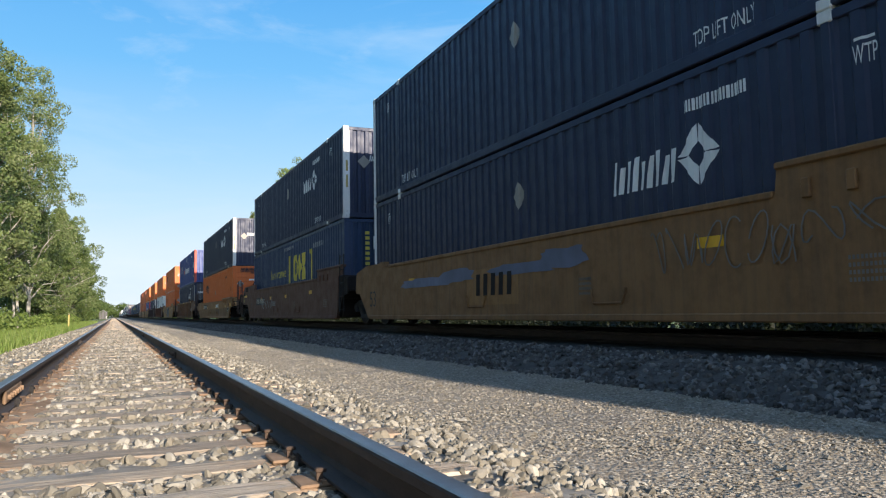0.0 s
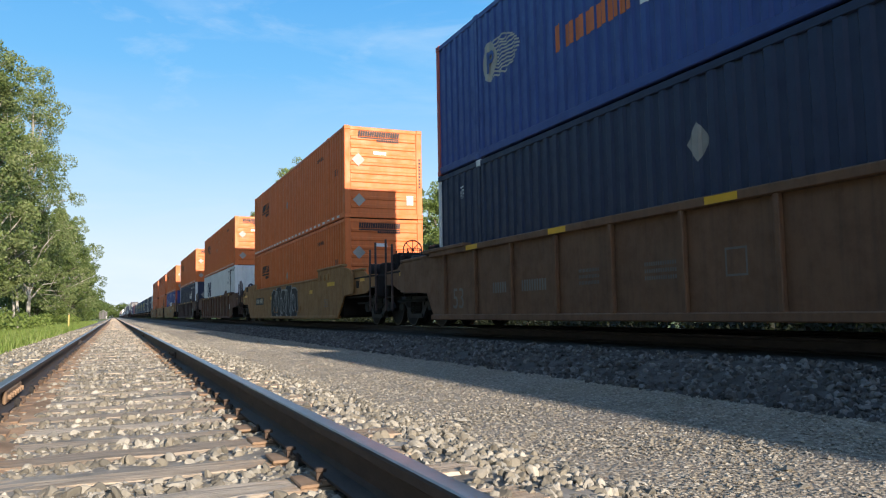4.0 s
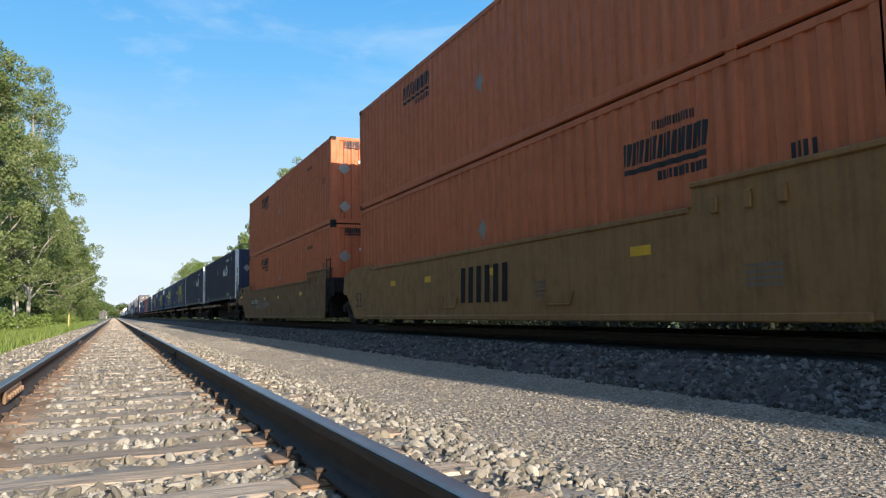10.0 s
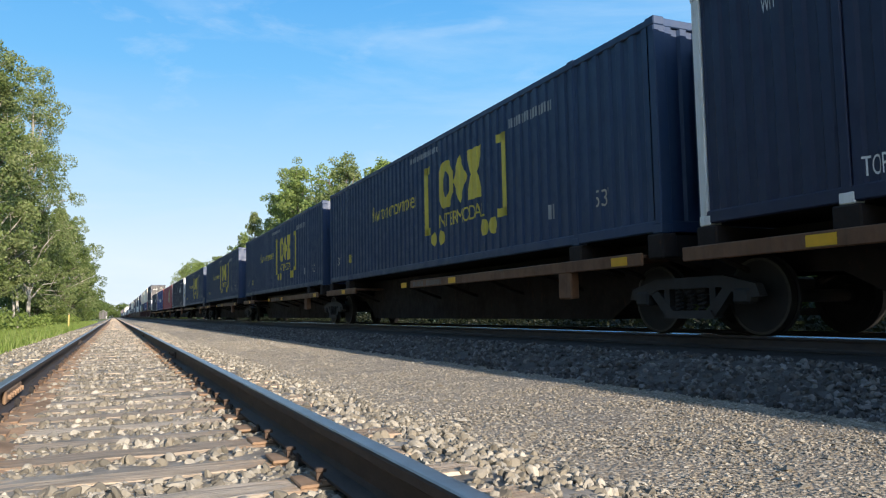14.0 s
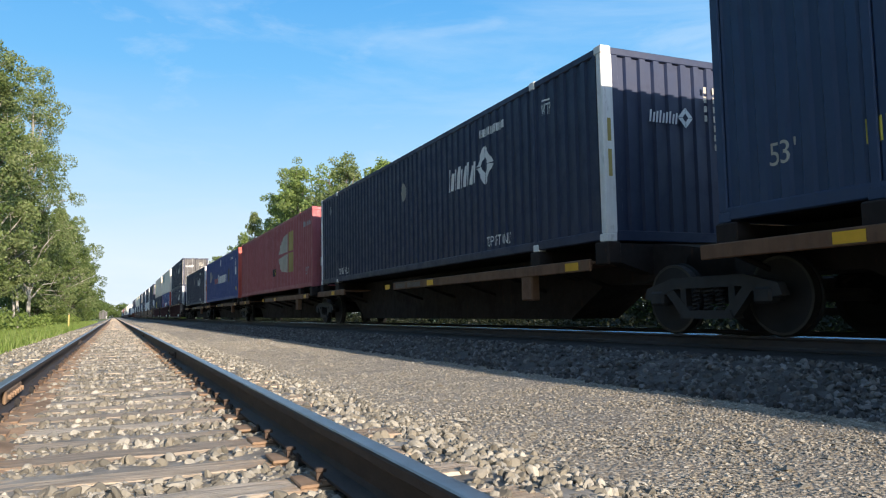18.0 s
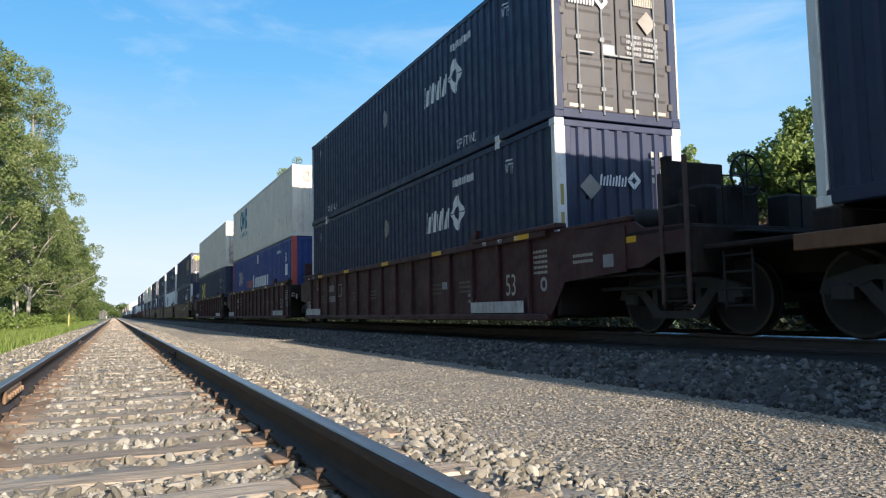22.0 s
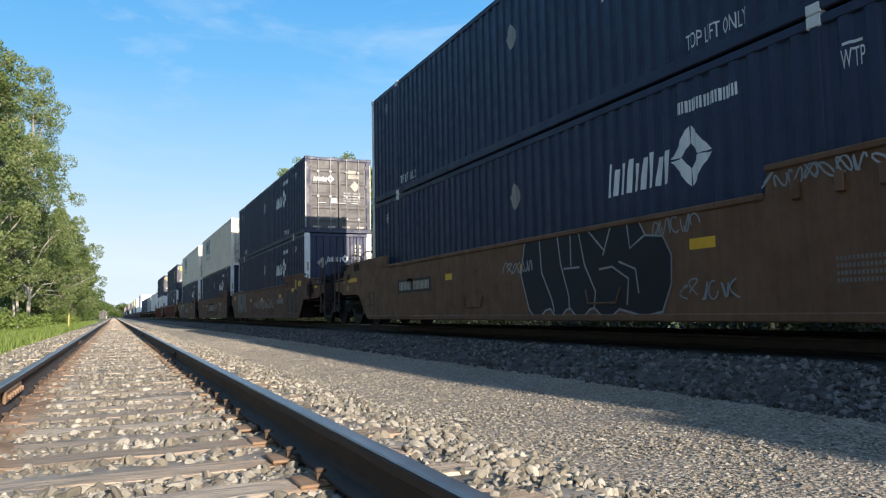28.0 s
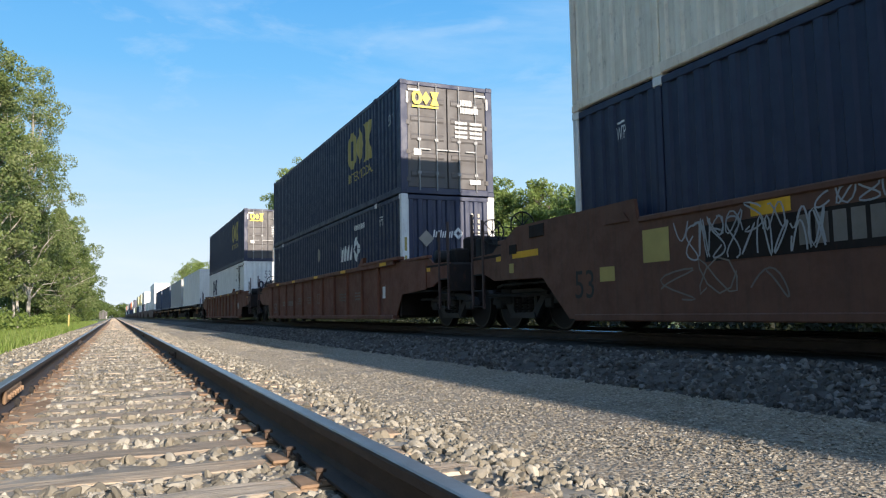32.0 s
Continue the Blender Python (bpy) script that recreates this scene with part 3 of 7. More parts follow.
# ---- tracks ----
RAIL_PROFILE = [(-0.076, -0.175), (0.076, -0.175), (0.076, -0.164), (0.02, -0.148), (0.0085, -0.13), (0.0085, -0.06), (0.014, -0.047), (0.0365, -0.04),
                (0.0365, -0.014), (0.031, -0.004), (-0.031, -0.004), (-0.0365, -0.014), (-0.0365, -0.04), (-0.014, -0.047), (-0.0085, -0.06), (-0.0085, -0.13), (-0.02, -0.148), (-0.076, -0.164)]
TIE_STEP, TIE_FIRST = 0.505, 3.32


def tie_mesh(name, k):
    r = random.Random(k)
    s = Shape()
    n = 13
    w = 0.118
    rows = []
    for i in range(n + 1):
        x = -1.3 + 2.6 * i / n
        a, b = w + r.uniform(-0.008, 0.006), w + r.uniform(-0.008, 0.006)
        t = r.uniform(-0.008, 0.0)
        top = [(x, y, t * (0.3 + 0.7 * abs(y) / w) + r.uniform(-0.0035, 0.0025)) for y in (-a + 0.012, -0.05 + r.uniform(-0.02, 0.02), 0.015, 0.06, b - 0.012)]
        rows.append([(x, -a, -0.17), (x, -a, t - 0.018)] + top + [(x, b, t - 0.016), (x, b, -0.17)])
    m = 9
    s.v = [p for row in rows for p in row]
    s.f = [(i * m + j, i * m + (j + 1) % m, (i + 1) * m + (j + 1) % m, (i + 1) * m + j) for i in range(n) for j in range(m)]
    s.f += [tuple(range(m)), tuple(range(n * m + m - 1, n * m - 1, -1))]
    return s.mesh(name, "tie")


def railway(name, x_mid, z_rail, first, count, far_to, fine, label, head="head", joints=()):
    root = thing(name, label, "railway track", "", "structure")
    r = random.Random(3 + int(x_mid))
    for side in (-0.755, 0.755):
        rail = part("rail", Shape().prism([(x_mid + side + a, z_rail + b) for a, b in RAIL_PROFILE], -760, 1900, "y"), "rail", root, "rusty steel rail worn bright on top")
        if head == "head_bright":
            part("rail_edge", Shape().prism([(x_mid + side - 0.0372, z_rail - 0.016), (x_mid + side - 0.03, z_rail - 0.001), (x_mid + side - 0.024, z_rail - 0.006), (x_mid + side - 0.03, z_rail - 0.016)], -760, 1900, "y"), head, rail, "polished upper edge of the rail")
        part("rail_head", Shape().prism([(x_mid + side - 0.033, z_rail - 0.006), (x_mid + side + 0.033, z_rail - 0.006), (x_mid + side + 0.028, z_rail - 0.001), (x_mid + side + 0.012, z_rail),
                                         (x_mid + side - 0.012, z_rail), (x_mid + side - 0.028, z_rail - 0.001)], -760, 1900, "y"), head, rail, "smooth worn running surface")
    ties = [tie_mesh("tie", k) for k in range(6)]
    plate = Shape().box(-0.18, 0.18, -0.095, 0.095, 0, 0.014, 0.004)
    plate.box(-0.1, -0.082, -0.095, 0.095, 0.012, 0.024).box(0.082, 0.1, -0.095, 0.095, 0.012, 0.024)
    plate = plate.mesh("tie_plate", "plate")
    spike = Shape().box(-0.012, 0.012, -0.008, 0.008, 0.0, 0.034).box(-0.016, 0.026, -0.015, 0.015, 0.03, 0.046, 0.004).mesh("spike", "spike")
    anchor = Shape().prism([(-0.09, -0.03), (-0.05, -0.055), (0.05, -0.055), (0.09, -0.02), (0.1, 0.035), (0.072, 0.05), (0.06, 0.0), (-0.06, -0.01), (-0.085, 0.02)], -0.014, 0.014, "y").mesh("rail_anchor", "iron")
    for i in range(count):
        y = first + i * TIE_STEP + r.uniform(-0.03, 0.03)
        t = part("tie", ties[r.randrange(6)], None, root)
        t.matrix_basis = pose(x_mid + r.uniform(-0.06, 0.06), y, z_rail - 0.19 + r.uniform(-0.008, 0.004), r.uniform(-1, 1), 0, r.uniform(-1.3, 1.3))
        if i < fine:
            for side in (-0.755, 0.755):
                p = part("tie_plate", plate, None, root)
                p.matrix_basis = pose(x_mid + side, y, z_rail - 0.191)
                for dx, dy, turn in ((-0.1, -0.05, 0), (0.1, 0.05, 180), (0.1, -0.055, 180)):
                    if r.random() < 0.5:
                        continue
                    s = part("spike", spike, None, root)
                    s.matrix_basis = pose(x_mid + side + dx, y + dy, z_rail - 0.182 + r.uniform(0, 0.012), 0, 0, turn)
            if i % 2 == 0 or i < 4:
                for side in (-0.755, 0.755):
                    a = part("rail_anchor", anchor, None, root)
                    a.matrix_basis = pose(x_mid + side, y - 0.14 + r.uniform(-0.03, 0.01), z_rail - 0.165, r.uniform(-14, 14), 0, r.uniform(-12, 12))
    for side, y, m in joints:
        bar = part("joint_bar", Shape().box(side - 0.012, side + 0.012, y - 0.46, y + 0.46, z_rail - 0.14, z_rail - 0.05, 0.008), m, root, "bolted steel joint bar")
        for k in range(6):
            part("bolt", Shape().lathe([(0.019, -0.035), (0.019, 0.035)], 6, (side, y - 0.38 + 0.152 * k, z_rail - 0.095)), m, bar)
    s = Shape()
    y = first + count * TIE_STEP
    while y < far_to:
        s.box(x_mid - 1.3, x_mid + 1.3, y - 0.115, y + 0.115, z_rail - 0.3, z_rail - 0.19)
        y += TIE_STEP
    tagged(part("far_ties", s, "tie", root), kind="stuff")
    return root


railway("empty_track", (RAIL_L + RAIL_R) / 2, 0.0, TIE_FIRST - 20 * TIE_STEP, 242, 420, 52, "empty railway track on weathered wooden ties in grey ballast", "head", ((RAIL_L + 0.026, 6.4, "plate"), (RAIL_R - 0.026, 11.4, "rail"), (RAIL_L + 0.026, 18.3, "rail"), (RAIL_R - 0.026, 23.3, "rail")))
railway("train_track", TRAIN_X, TRAIN_Z, -7.0, 86, 200, 0, "shaded railway track on which the freight train runs", "head_bright")


strip("rust_fines", [(RAIL_L + 0.05, -0.183), (RAIL_L + 0.1, -0.18), (RAIL_L + 0.16, -0.186), (RAIL_L + 0.24, -0.194), (RAIL_L + 0.34, -0.215)], list(np.arange(-8, 60, 0.18)) + [120, 300], "fines", label="rusty orange fines along the rail", wobble=0.009)


# ---- ballast stones ----
def lay(n, x0, x1, y0, y1, top, lo, hi, sink=0.25, dense=1.0):
    """n stones over a rectangle, denser near the camera; top(x) is the bed's height."""
    u = rng.uniform(0, 1, n)
    y = y0 + (y1 - y0) * u ** dense
    x = rng.uniform(x0, x1, n)
    s = rng.uniform(lo, hi, n)
    z = np.array([top(a) for a in x]) + s * rng.uniform(-sink, 0.55, n)
    return np.stack([x, y, z], 1), s


def left_top(x):
    return np.interp(x, [-3.0, -2.5, -2.0, -1.5, -1.2, 0.9, 1.35, 1.6, 2.0, 2.35], [-0.54, -0.47, -0.36, -0.225, -0.21, -0.212, -0.212, -0.252, -0.337, -0.382])


def path_top(x):
    return np.interp(x, [1.9, 2.2, 2.7, 3.9, 4.5, 5.0, 5.3], [-0.31, -0.345, -0.36, -0.365, -0.365, -0.362, -0.34])


def right_top(x):
    return np.interp(x, [4.7, 5.0, 5.4, 5.9, 6.6], [-0.37, -0.33, -0.22, -0.13, -0.13])


def between_ties(n, y1, dense):
    """Stones in the cribs between the ties, inside the rails."""
    p, s = lay(n, RAIL_L + 0.03, RAIL_R - 0.03, 0.8, y1, lambda x: -0.206, 0.013, 0.034, 0.75, dense)
    k = np.round((p[:, 1] - TIE_FIRST) / TIE_STEP - 0.5)
    p[:, 1] = TIE_FIRST + (k + 0.5) * TIE_STEP + rng.uniform(-0.1, 0.125, len(p))
    return p, s


piles = [between_ties(9600, 40, 2.0), between_ties(1500, -7, 1.0), lay(900, 0.93, 2.15, -7, 0.9, left_top, 0.02, 0.04, 0.35), lay(2300, -2.9, -0.82, -7, 3, left_top, 0.022, 0.046, 0.3), lay(11000, 0.93, 2.15, 0.9, 46, left_top, 0.014, 0.033, 0.4, 2.0), lay(4200, -2.9, -0.82, 3, 60, left_top, 0.022, 0.046, 0.3, 1.6)]
places, sizes = np.concatenate([a for a, _ in piles]), np.concatenate([b for _, b in piles])
bed_l = bpy.data.objects["ballast_left"]
near = np.argsort(np.hypot(places[:, 0] - 0.35, places[:, 1] - 2.2))
pick, rest = near[:290], near[290:]
kinds, faces80 = stone_kinds(9, rng, True)
stone_meshes = [big_mesh("stone", k * 0.035, faces80, "ballast") for k in kinds]
for i in pick:
    ob = part("stone", stone_meshes[int(rng.integers(0, 9))], None, bed_l)
    q = rng.uniform(0, 360, 3)
    ob.matrix_basis = pose(*[float(c) for c in places[i]], *[float(c) for c in q]) @ Matrix.Scale(float(sizes[i] / 0.035), 4)
close = rest[places[rest][:, 1] < 9.0]
rest = rest[places[rest][:, 1] >= 9.0]
tagged(part("ballast_stones", scatter_stones("ballast_stones", places[close], sizes[close], "ballast", rng, fine_kinds), None, bed_l), kind="stuff")
tagged(part("ballast_stones", scatter_stones("ballast_stones", places[rest], sizes[rest], "ballast", rng), None, bed_l), kind="stuff")
p, s = lay(9000, RAIL_L + 0.05, RAIL_R - 0.05, 0.9, 12, lambda x: -0.203, 0.006, 0.013, 0.2, 1.7)
k = np.round((p[:, 1] - TIE_FIRST) / TIE_STEP - 0.5)
p[:, 1] = TIE_FIRST + (k + 0.5) * TIE_STEP + rng.uniform(-0.13, 0.15, len(p))
tagged(part("crib_chips", scatter_stones("crib_chips", p, s, "ballast", rng, chip_kinds), None, bed_l), kind="stuff")
# stones beside the train, their colour darkened for its shade
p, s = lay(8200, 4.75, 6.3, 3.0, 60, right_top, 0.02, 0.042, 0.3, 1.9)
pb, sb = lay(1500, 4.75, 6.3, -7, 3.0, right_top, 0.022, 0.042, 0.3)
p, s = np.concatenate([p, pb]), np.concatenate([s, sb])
tagged(part("ballast_stones", scatter_stones("ballast_stones", p, s, "ballast_shaded", rng), None, bpy.data.objects["ballast_right"]), kind="stuff")
p, s = lay(56000, 1.85, 5.0, 1.4, 24, path_top, 0.005, 0.014, 0.45, 1.8)
p3, s3 = lay(11000, 1.9, 5.0, 18, 110, path_top, 0.014, 0.03, 0.4, 1.5)
pb, sb = lay(5000, 1.85, 5.0, -7, 1.4, path_top, 0.009, 0.018, 0.35)
p, s = np.concatenate([p, pb]), np.concatenate([s, sb])
p2, s2 = lay(420, 1.9, 5.0, 1.4, 30, path_top, 0.018, 0.032, 0.3, 1.4)
tagged(part("gravel_chips", scatter_stones("gravel_chips", np.concatenate([p, p2, p3]), np.concatenate([s, s2, s3]), "chips", rng, chip_kinds), None, bpy.data.objects["gravel_path"]), kind="stuff")


# ---- shipping containers ----
L53, W53, H53 = 16.15, 2.59, 2.9
HX = W53 / 2
PITCH_C, DEPTH_C = 0.288, 0.029
SIDE_Y0, SIDE_Y1 = 0.16, L53 - 0.16


def corrugation(y):
    """How far the side panel lies behind its outer face at y."""
    u = ((y - SIDE_Y0) / PITCH_C) % 1.0
    if u < 0.36:
        return 0.0
    if u < 0.5:
        return DEPTH_C * (u - 0.36) / 0.14
    if u < 0.86:
        return DEPTH_C
    return DEPTH_C * (1 - (u - 0.86) / 0.14)


def breaks(y0, y1):
    out = []
    k = math.floor((y0 - SIDE_Y0) / PITCH_C) - 1
    while SIDE_Y0 + k * PITCH_C < y1 + PITCH_C:
        out += [SIDE_Y0 + (k + u) * PITCH_C for u in (0.0, 0.36, 0.5, 0.86)]
        k += 1
    return [b for b in out if y0 + 1e-4 < b < y1 - 1e-4]


def side_mesh(name, mat, sign):
    ys = [SIDE_Y0] + breaks(SIDE_Y0, SIDE_Y1) + [SIDE_Y1]
    s = Shape()
    for y in ys:
        x = sign * (HX - 0.012 - corrugation(y))
        s.v += [(x, y, 0.16), (x, y, H53 - 0.1)]
    s.f = [(2 * i, 2 * i + 1, 2 * i + 3, 2 * i + 2) if sign < 0 else (2 * i, 2 * i + 2, 2 * i + 3, 2 * i + 1) for i in range(len(ys) - 1)]
    me = bpy.data.meshes.new(name)
    me.from_pydata(s.v, [], s.f)
    me.materials.append(M[mat])
    return me


def end_mesh(name, mat, y, sign):
    """Corrugated end wall, ribs upright."""
    xs, p = [], 0.26
    k = -HX + 0.2
    s = Shape()
    while k < HX - 0.2:
        for u, d in ((0.0, 0), (0.4, 0), (0.52, 1), (0.88, 1)):
            x = k + u * p
            if x < HX - 0.2:
                xs.append((x, d))
        k += p
    xs.append((HX - 0.19, 0))
    for x, d in xs:
        s.v += [(x, y + sign * 0.04 * d, 0.16), (x, y + sign * 0.04 * d, H53 - 0.12)]
    s.f = [(2 * i, 2 * i + 2, 2 * i + 3, 2 * i + 1) for i in range(len(xs) - 1)]
    me = bpy.data.meshes.new(name)
    me.from_pydata(s.v, [], s.f)
    me.materials.append(M[mat])
    return me


cache = {}


def text_mesh(words, height):
    """Flat letters in the xz plane, starting at the origin."""
    key = (words, height)
    if key not in cache:
        cu = bpy.data.curves.new("letters", "FONT")
        cu.body, cu.size, cu.resolution_u = words, height / 0.72, 3
        ob = bpy.data.objects.new("letters", cu)
        scene.collection.objects.link(ob)
        me = bpy.data.meshes.new_from_object(ob.evaluated_get(bpy.context.evaluated_depsgraph_get()))
        vs = [(v.co.x, v.co.y) for v in me.vertices]
        fs = [tuple(p.vertices) for p in me.polygons]
        bpy.data.objects.remove(ob)
        bpy.data.curves.remove(cu)
        cache[key] = (vs, fs)
    return cache[key]


def flat(pts):
    """One flat polygon as letters are."""
    return [tuple(p) for p in pts], [tuple(range(len(pts)))]


def join(*pieces):
    vs, fs = [], []
    for (v, f), dx, dy in pieces:
        k = len(vs)
        vs += [(a + dx, b + dy) for a, b in v]
        fs += [tuple(i + k for i in q) for q in f]
    return vs, fs


def rect(w, h, slant=0.0):
    return flat([(0, 0), (w, 0), (w + slant, h), (slant, h)])


def disc(r, n=18):
    return flat([(r + r * math.cos(2 * math.pi * i / n), r + r * math.sin(2 * math.pi * i / n)) for i in range(n)])


def rhomb(w, h):
    return flat([(w / 2, 0), (w, h / 2), (w / 2, h), (0, h / 2)])


def fit_width(shape2d, width):
    vs, fs = shape2d
    x1 = max(v[0] for v in vs)
    return [(a * width / x1, b) for a, b in vs], fs


def bars(n, w, h, gap=0.85, slant=0.0):
    """A row of upright bars that stands for letters."""
    n *= 2
    gap = gap * 0.65
    k = w / (n + (n - 1) * gap)
    return join(*[(rect(k, h, slant), i * k * (1 + gap), 0) for i in range(n)])


def on_side(name, shape2d, mat, y_left, z, parent, label="", conform=True, x=None, coat=0):
    """Paint a flat shape on the side that faces -x: it reads from high y to low y; coat: corners to a brush stroke, each laid over the last."""
    vs, fs = shape2d
    bm = bmesh.new()
    bv = [bm.verts.new((0, y_left - a, z + b)) for a, b in vs]
    for q in fs:
        try:
            bm.faces.new([bv[i] for i in q])
        except ValueError:
            pass
    if conform:
        for b in breaks(min(v.co.y for v in bm.verts), max(v.co.y for v in bm.verts)):
            bmesh.ops.bisect_plane(bm, geom=bm.verts[:] + bm.edges[:] + bm.faces[:], plane_co=(0, b, 0), plane_no=(0, 1, 0))
    for v in bm.verts:
        v.co.x = (-(HX - 0.012 - (corrugation(v.co.y) if conform else 0.0)) - 0.004) if x is None else x
    if coat:
        for i, v in enumerate(bm.verts):
            v.co.x -= 0.00012 * (i // coat)
    for f in bm.faces:
        f.normal_update()
        if f.normal.x > 0:
            f.normal_flip()
    me = bpy.data.meshes.new(name)
    bm.to_mesh(me)
    bm.free()
    me.materials.append(M[mat])
    ob = new(name, me)
    ob.parent = parent
    if label:
        tagged(ob, label)
    return ob


def on_end(name, shape2d, mat, x, z, parent, label="", y=-0.006, upright=False):
    """Paint a flat shape on the end that faces -y."""
    vs, fs = shape2d
    me = bpy.data.meshes.new(name)
    me.from_pydata([(x + a, y, z + b) for a, b in vs], [], fs)
    me.materials.append(M[mat])
    ob = new(name, me)
    ob.parent = parent
    if label:
        tagged(ob, label)
    return ob


def container_shell(style):
    """The steel box: sides, posts, rails, castings, roof, floor and its two ends."""
    body, posts = style["body"], style.get("posts", style["body"])
    root = tagged(new(style.get("name", "shipping_container")), style["label"], "container", style.get("group", "containers on the train"))
    for sgn in (-1, 1):
        part("side_panel", side_mesh("side_panel", body, sgn), None, root)
        x0, x1 = sgn * (HX - 0.1), sgn * HX
        part("top_rail", Shape().box(x0 + sgn * 0.04, x1 - sgn * 0.004, 0.1, L53 - 0.1, H53 - 0.12, H53 - 0.012, 0.012), body, root)
        part("bottom_rail", Shape().box(x0, x1 - sgn * 0.002, 0.1, L53 - 0.1, 0.02, 0.175, 0.015), style.get("sill", body), root)
        for y in (1.98, L53 - 1.98):
            part("lift_post", Shape().box(x0, x1, y - 0.055, y + 0.055, 0.1, H53 - 0.02, 0.012), body, root)
            part("lift_casting", Shape().box(x0 - sgn * 0.05, x1 + sgn * 0.006, y - 0.09, y + 0.09, H53 - 0.13, H53 + 0.004, 0.014), style.get("lift", body), root)
            part("lift_casting", Shape().box(x0 - sgn * 0.05, x1 + sgn * 0.006, y - 0.09, y + 0.09, -0.004, 0.12, 0.014), style.get("lift", body), root)
        for y, d in ((0.0, 1), (L53, -1)):
            part("corner_post", Shape().box(sgn * (HX - 0.2), x1 - sgn * 0.001, y + d * 0.004, y + d * 0.14, 0.11, H53 - 0.11, 0.016), posts if d > 0 else style.get("posts_far", posts), root)
            for z0 in (0.0, H53 - 0.118):
                part("corner_casting", Shape().box(sgn * (HX - 0.18), x1 + sgn * 0.004, y - d * 0.004, y + d * 0.18, z0 - 0.002, z0 + 0.12, 0.012), style.get("cast", posts), root)
    part("roof", Shape().box(-HX + 0.05, HX - 0.05, 0.1, L53 - 0.1, H53 - 0.05, H53 - 0.02), body, root)
    part("floor", Shape().box(-HX + 0.05, HX - 0.05, 0.1, L53 - 0.1, 0.06, 0.16), "iron", root)
    for y, d in ((0.0, 1), (L53, -1)):
        part("header", Shape().box(-HX + 0.17, HX - 0.17, y + d * 0.01, y + d * 0.1, H53 - 0.125, H53 - 0.014, 0.01), body, root)
        part("sill", Shape().box(-HX + 0.17, HX - 0.17, y + d * 0.008, y + d * 0.1, 0.01, 0.165, 0.01), body, root)
    part("end_wall", end_mesh("end_wall", body, L53 - 0.02, -1), None, root)
    end = style.get("end", "wall")
    if end == "wall":
        part("end_wall", end_mesh("end_wall", body, 0.02, 1), None, root)
    elif end == "ribs":
        part("end_wall", Shape().box(-HX + 0.19, HX - 0.19, 0.03, 0.07, 0.16, H53 - 0.12), body, root)
        for k in range(9):
            z = 0.3 + 0.27 * k
            part("rib", Shape().prism([(0.032, z), (0.004, z + 0.03), (0.004, z + 0.1), (0.032, z + 0.13)], -HX + 0.21, HX - 0.21, "x"), body, root)
    else:
        for sx in (-1, 1):
            a, b = (-HX + 0.2, -0.012) if sx < 0 else (0.012, HX - 0.2)
            d = Shape().box(a, b, 0.03, 0.075, 0.17, H53 - 0.13, 0.01)
            for k in range(5):
                z = 0.42 + 0.47 * k
                d.prism([(0.032, z), (0.012, z + 0.05), (0.012, z + 0.13), (0.032, z + 0.18)], a + 0.09, b - 0.09, "x")
            for z in (0.3, 1.0, 1.75, 2.5):
                xh = a if sx < 0 else b
                d.box(xh - 0.05, xh + 0.05, 0.0, 0.03, z, z + 0.12, 0.008)
            door = part("door", d, style.get("door", body), root, "closed steel door with locking rods")
            for f in (0.28, 0.72):
                x = a + (b - a) * f
                rod = Shape().tube([(x, -0.004, 0.1), (x, -0.004, H53 - 0.06)], 0.019, 8)
                for z in (0.5, 1.35, 2.3):
                    rod.box(x - 0.05, x + 0.05, -0.018, 0.034, z, z + 0.08, 0.008)
                part("lock_rod", rod, "galv", door, "galvanized locking rod")
                part("handle", Shape().box(x - 0.02, x + 0.3 * sx * -1, -0.03, -0.012, 1.12, 1.16, 0.006), "galv", door)
    return root


def umax_mark(k=1.0):
    """Four slanted blocks and a ring of four angled bars: the plain shapes of a mark."""
    out = []
    for i in range(9):
        out.append((rect(0.092 * k, (0.5, 0.4, 0.46)[i % 3] * k, 0.07 * k), 0.162 * i * k, 0))
    w, h, t = 0.78 * k, 0.86 * k, 0.17 * k
    cx, cy = 1.84 * k, 0.3 * k
    o = [(cx, cy - h / 2), (cx + w / 2, cy), (cx, cy + h / 2), (cx - w / 2, cy)]
    i = [(cx, cy - h / 2 + 1.5 * t), (cx + w / 2 - 1.4 * t, cy), (cx, cy + h / 2 - 1.5 * t), (cx - w / 2 + 1.4 * t, cy)]
    mid = lambda p, q, u: (p[0] + (q[0] - p[0]) * u, p[1] + (q[1] - p[1]) * u)
    for a in range(4):
        b = (a + 1) % 4
        out.append((flat([mid(o[a], o[b], 0.04), mid(o[a], o[b], 0.96), mid(i[a], i[b], 0.98), mid(i[a], i[b], 0.02)]), 0, 0))
    return join(*out)


def octagon_ring(w, h, t):
    """A fat eight-sided ring."""
    pts = lambda m: [(w / 2 + (w / 2 - m) * a, h / 2 + (h / 2 - m) * b) for a, b in ((1, -0.45), (1, 0.45), (0.45, 1), (-0.45, 1), (-1, 0.45), (-1, -0.45), (-0.45, -1), (0.45, -1))]
    return pts(0) + pts(t), [(k, (k + 1) % 8, (k + 1) % 8 + 8, k + 8) for k in range(8)]


def fat_mark(k=1.0):
    """A fat ring, a rhomb and a waisted block: plain shapes in place of a mark."""
    vs, fs = join((octagon_ring(0.84, 1.1, 0.25), 0, 0), (rhomb(0.74, 1.1), 0.82, 0), (flat([(0, 0), (0.74, 0), (0.52, 0.55), (0.74, 1.1), (0, 1.1), (0.22, 0.55)]), 1.56, 0))
    return [(a * k, b * k) for a, b in vs], fs


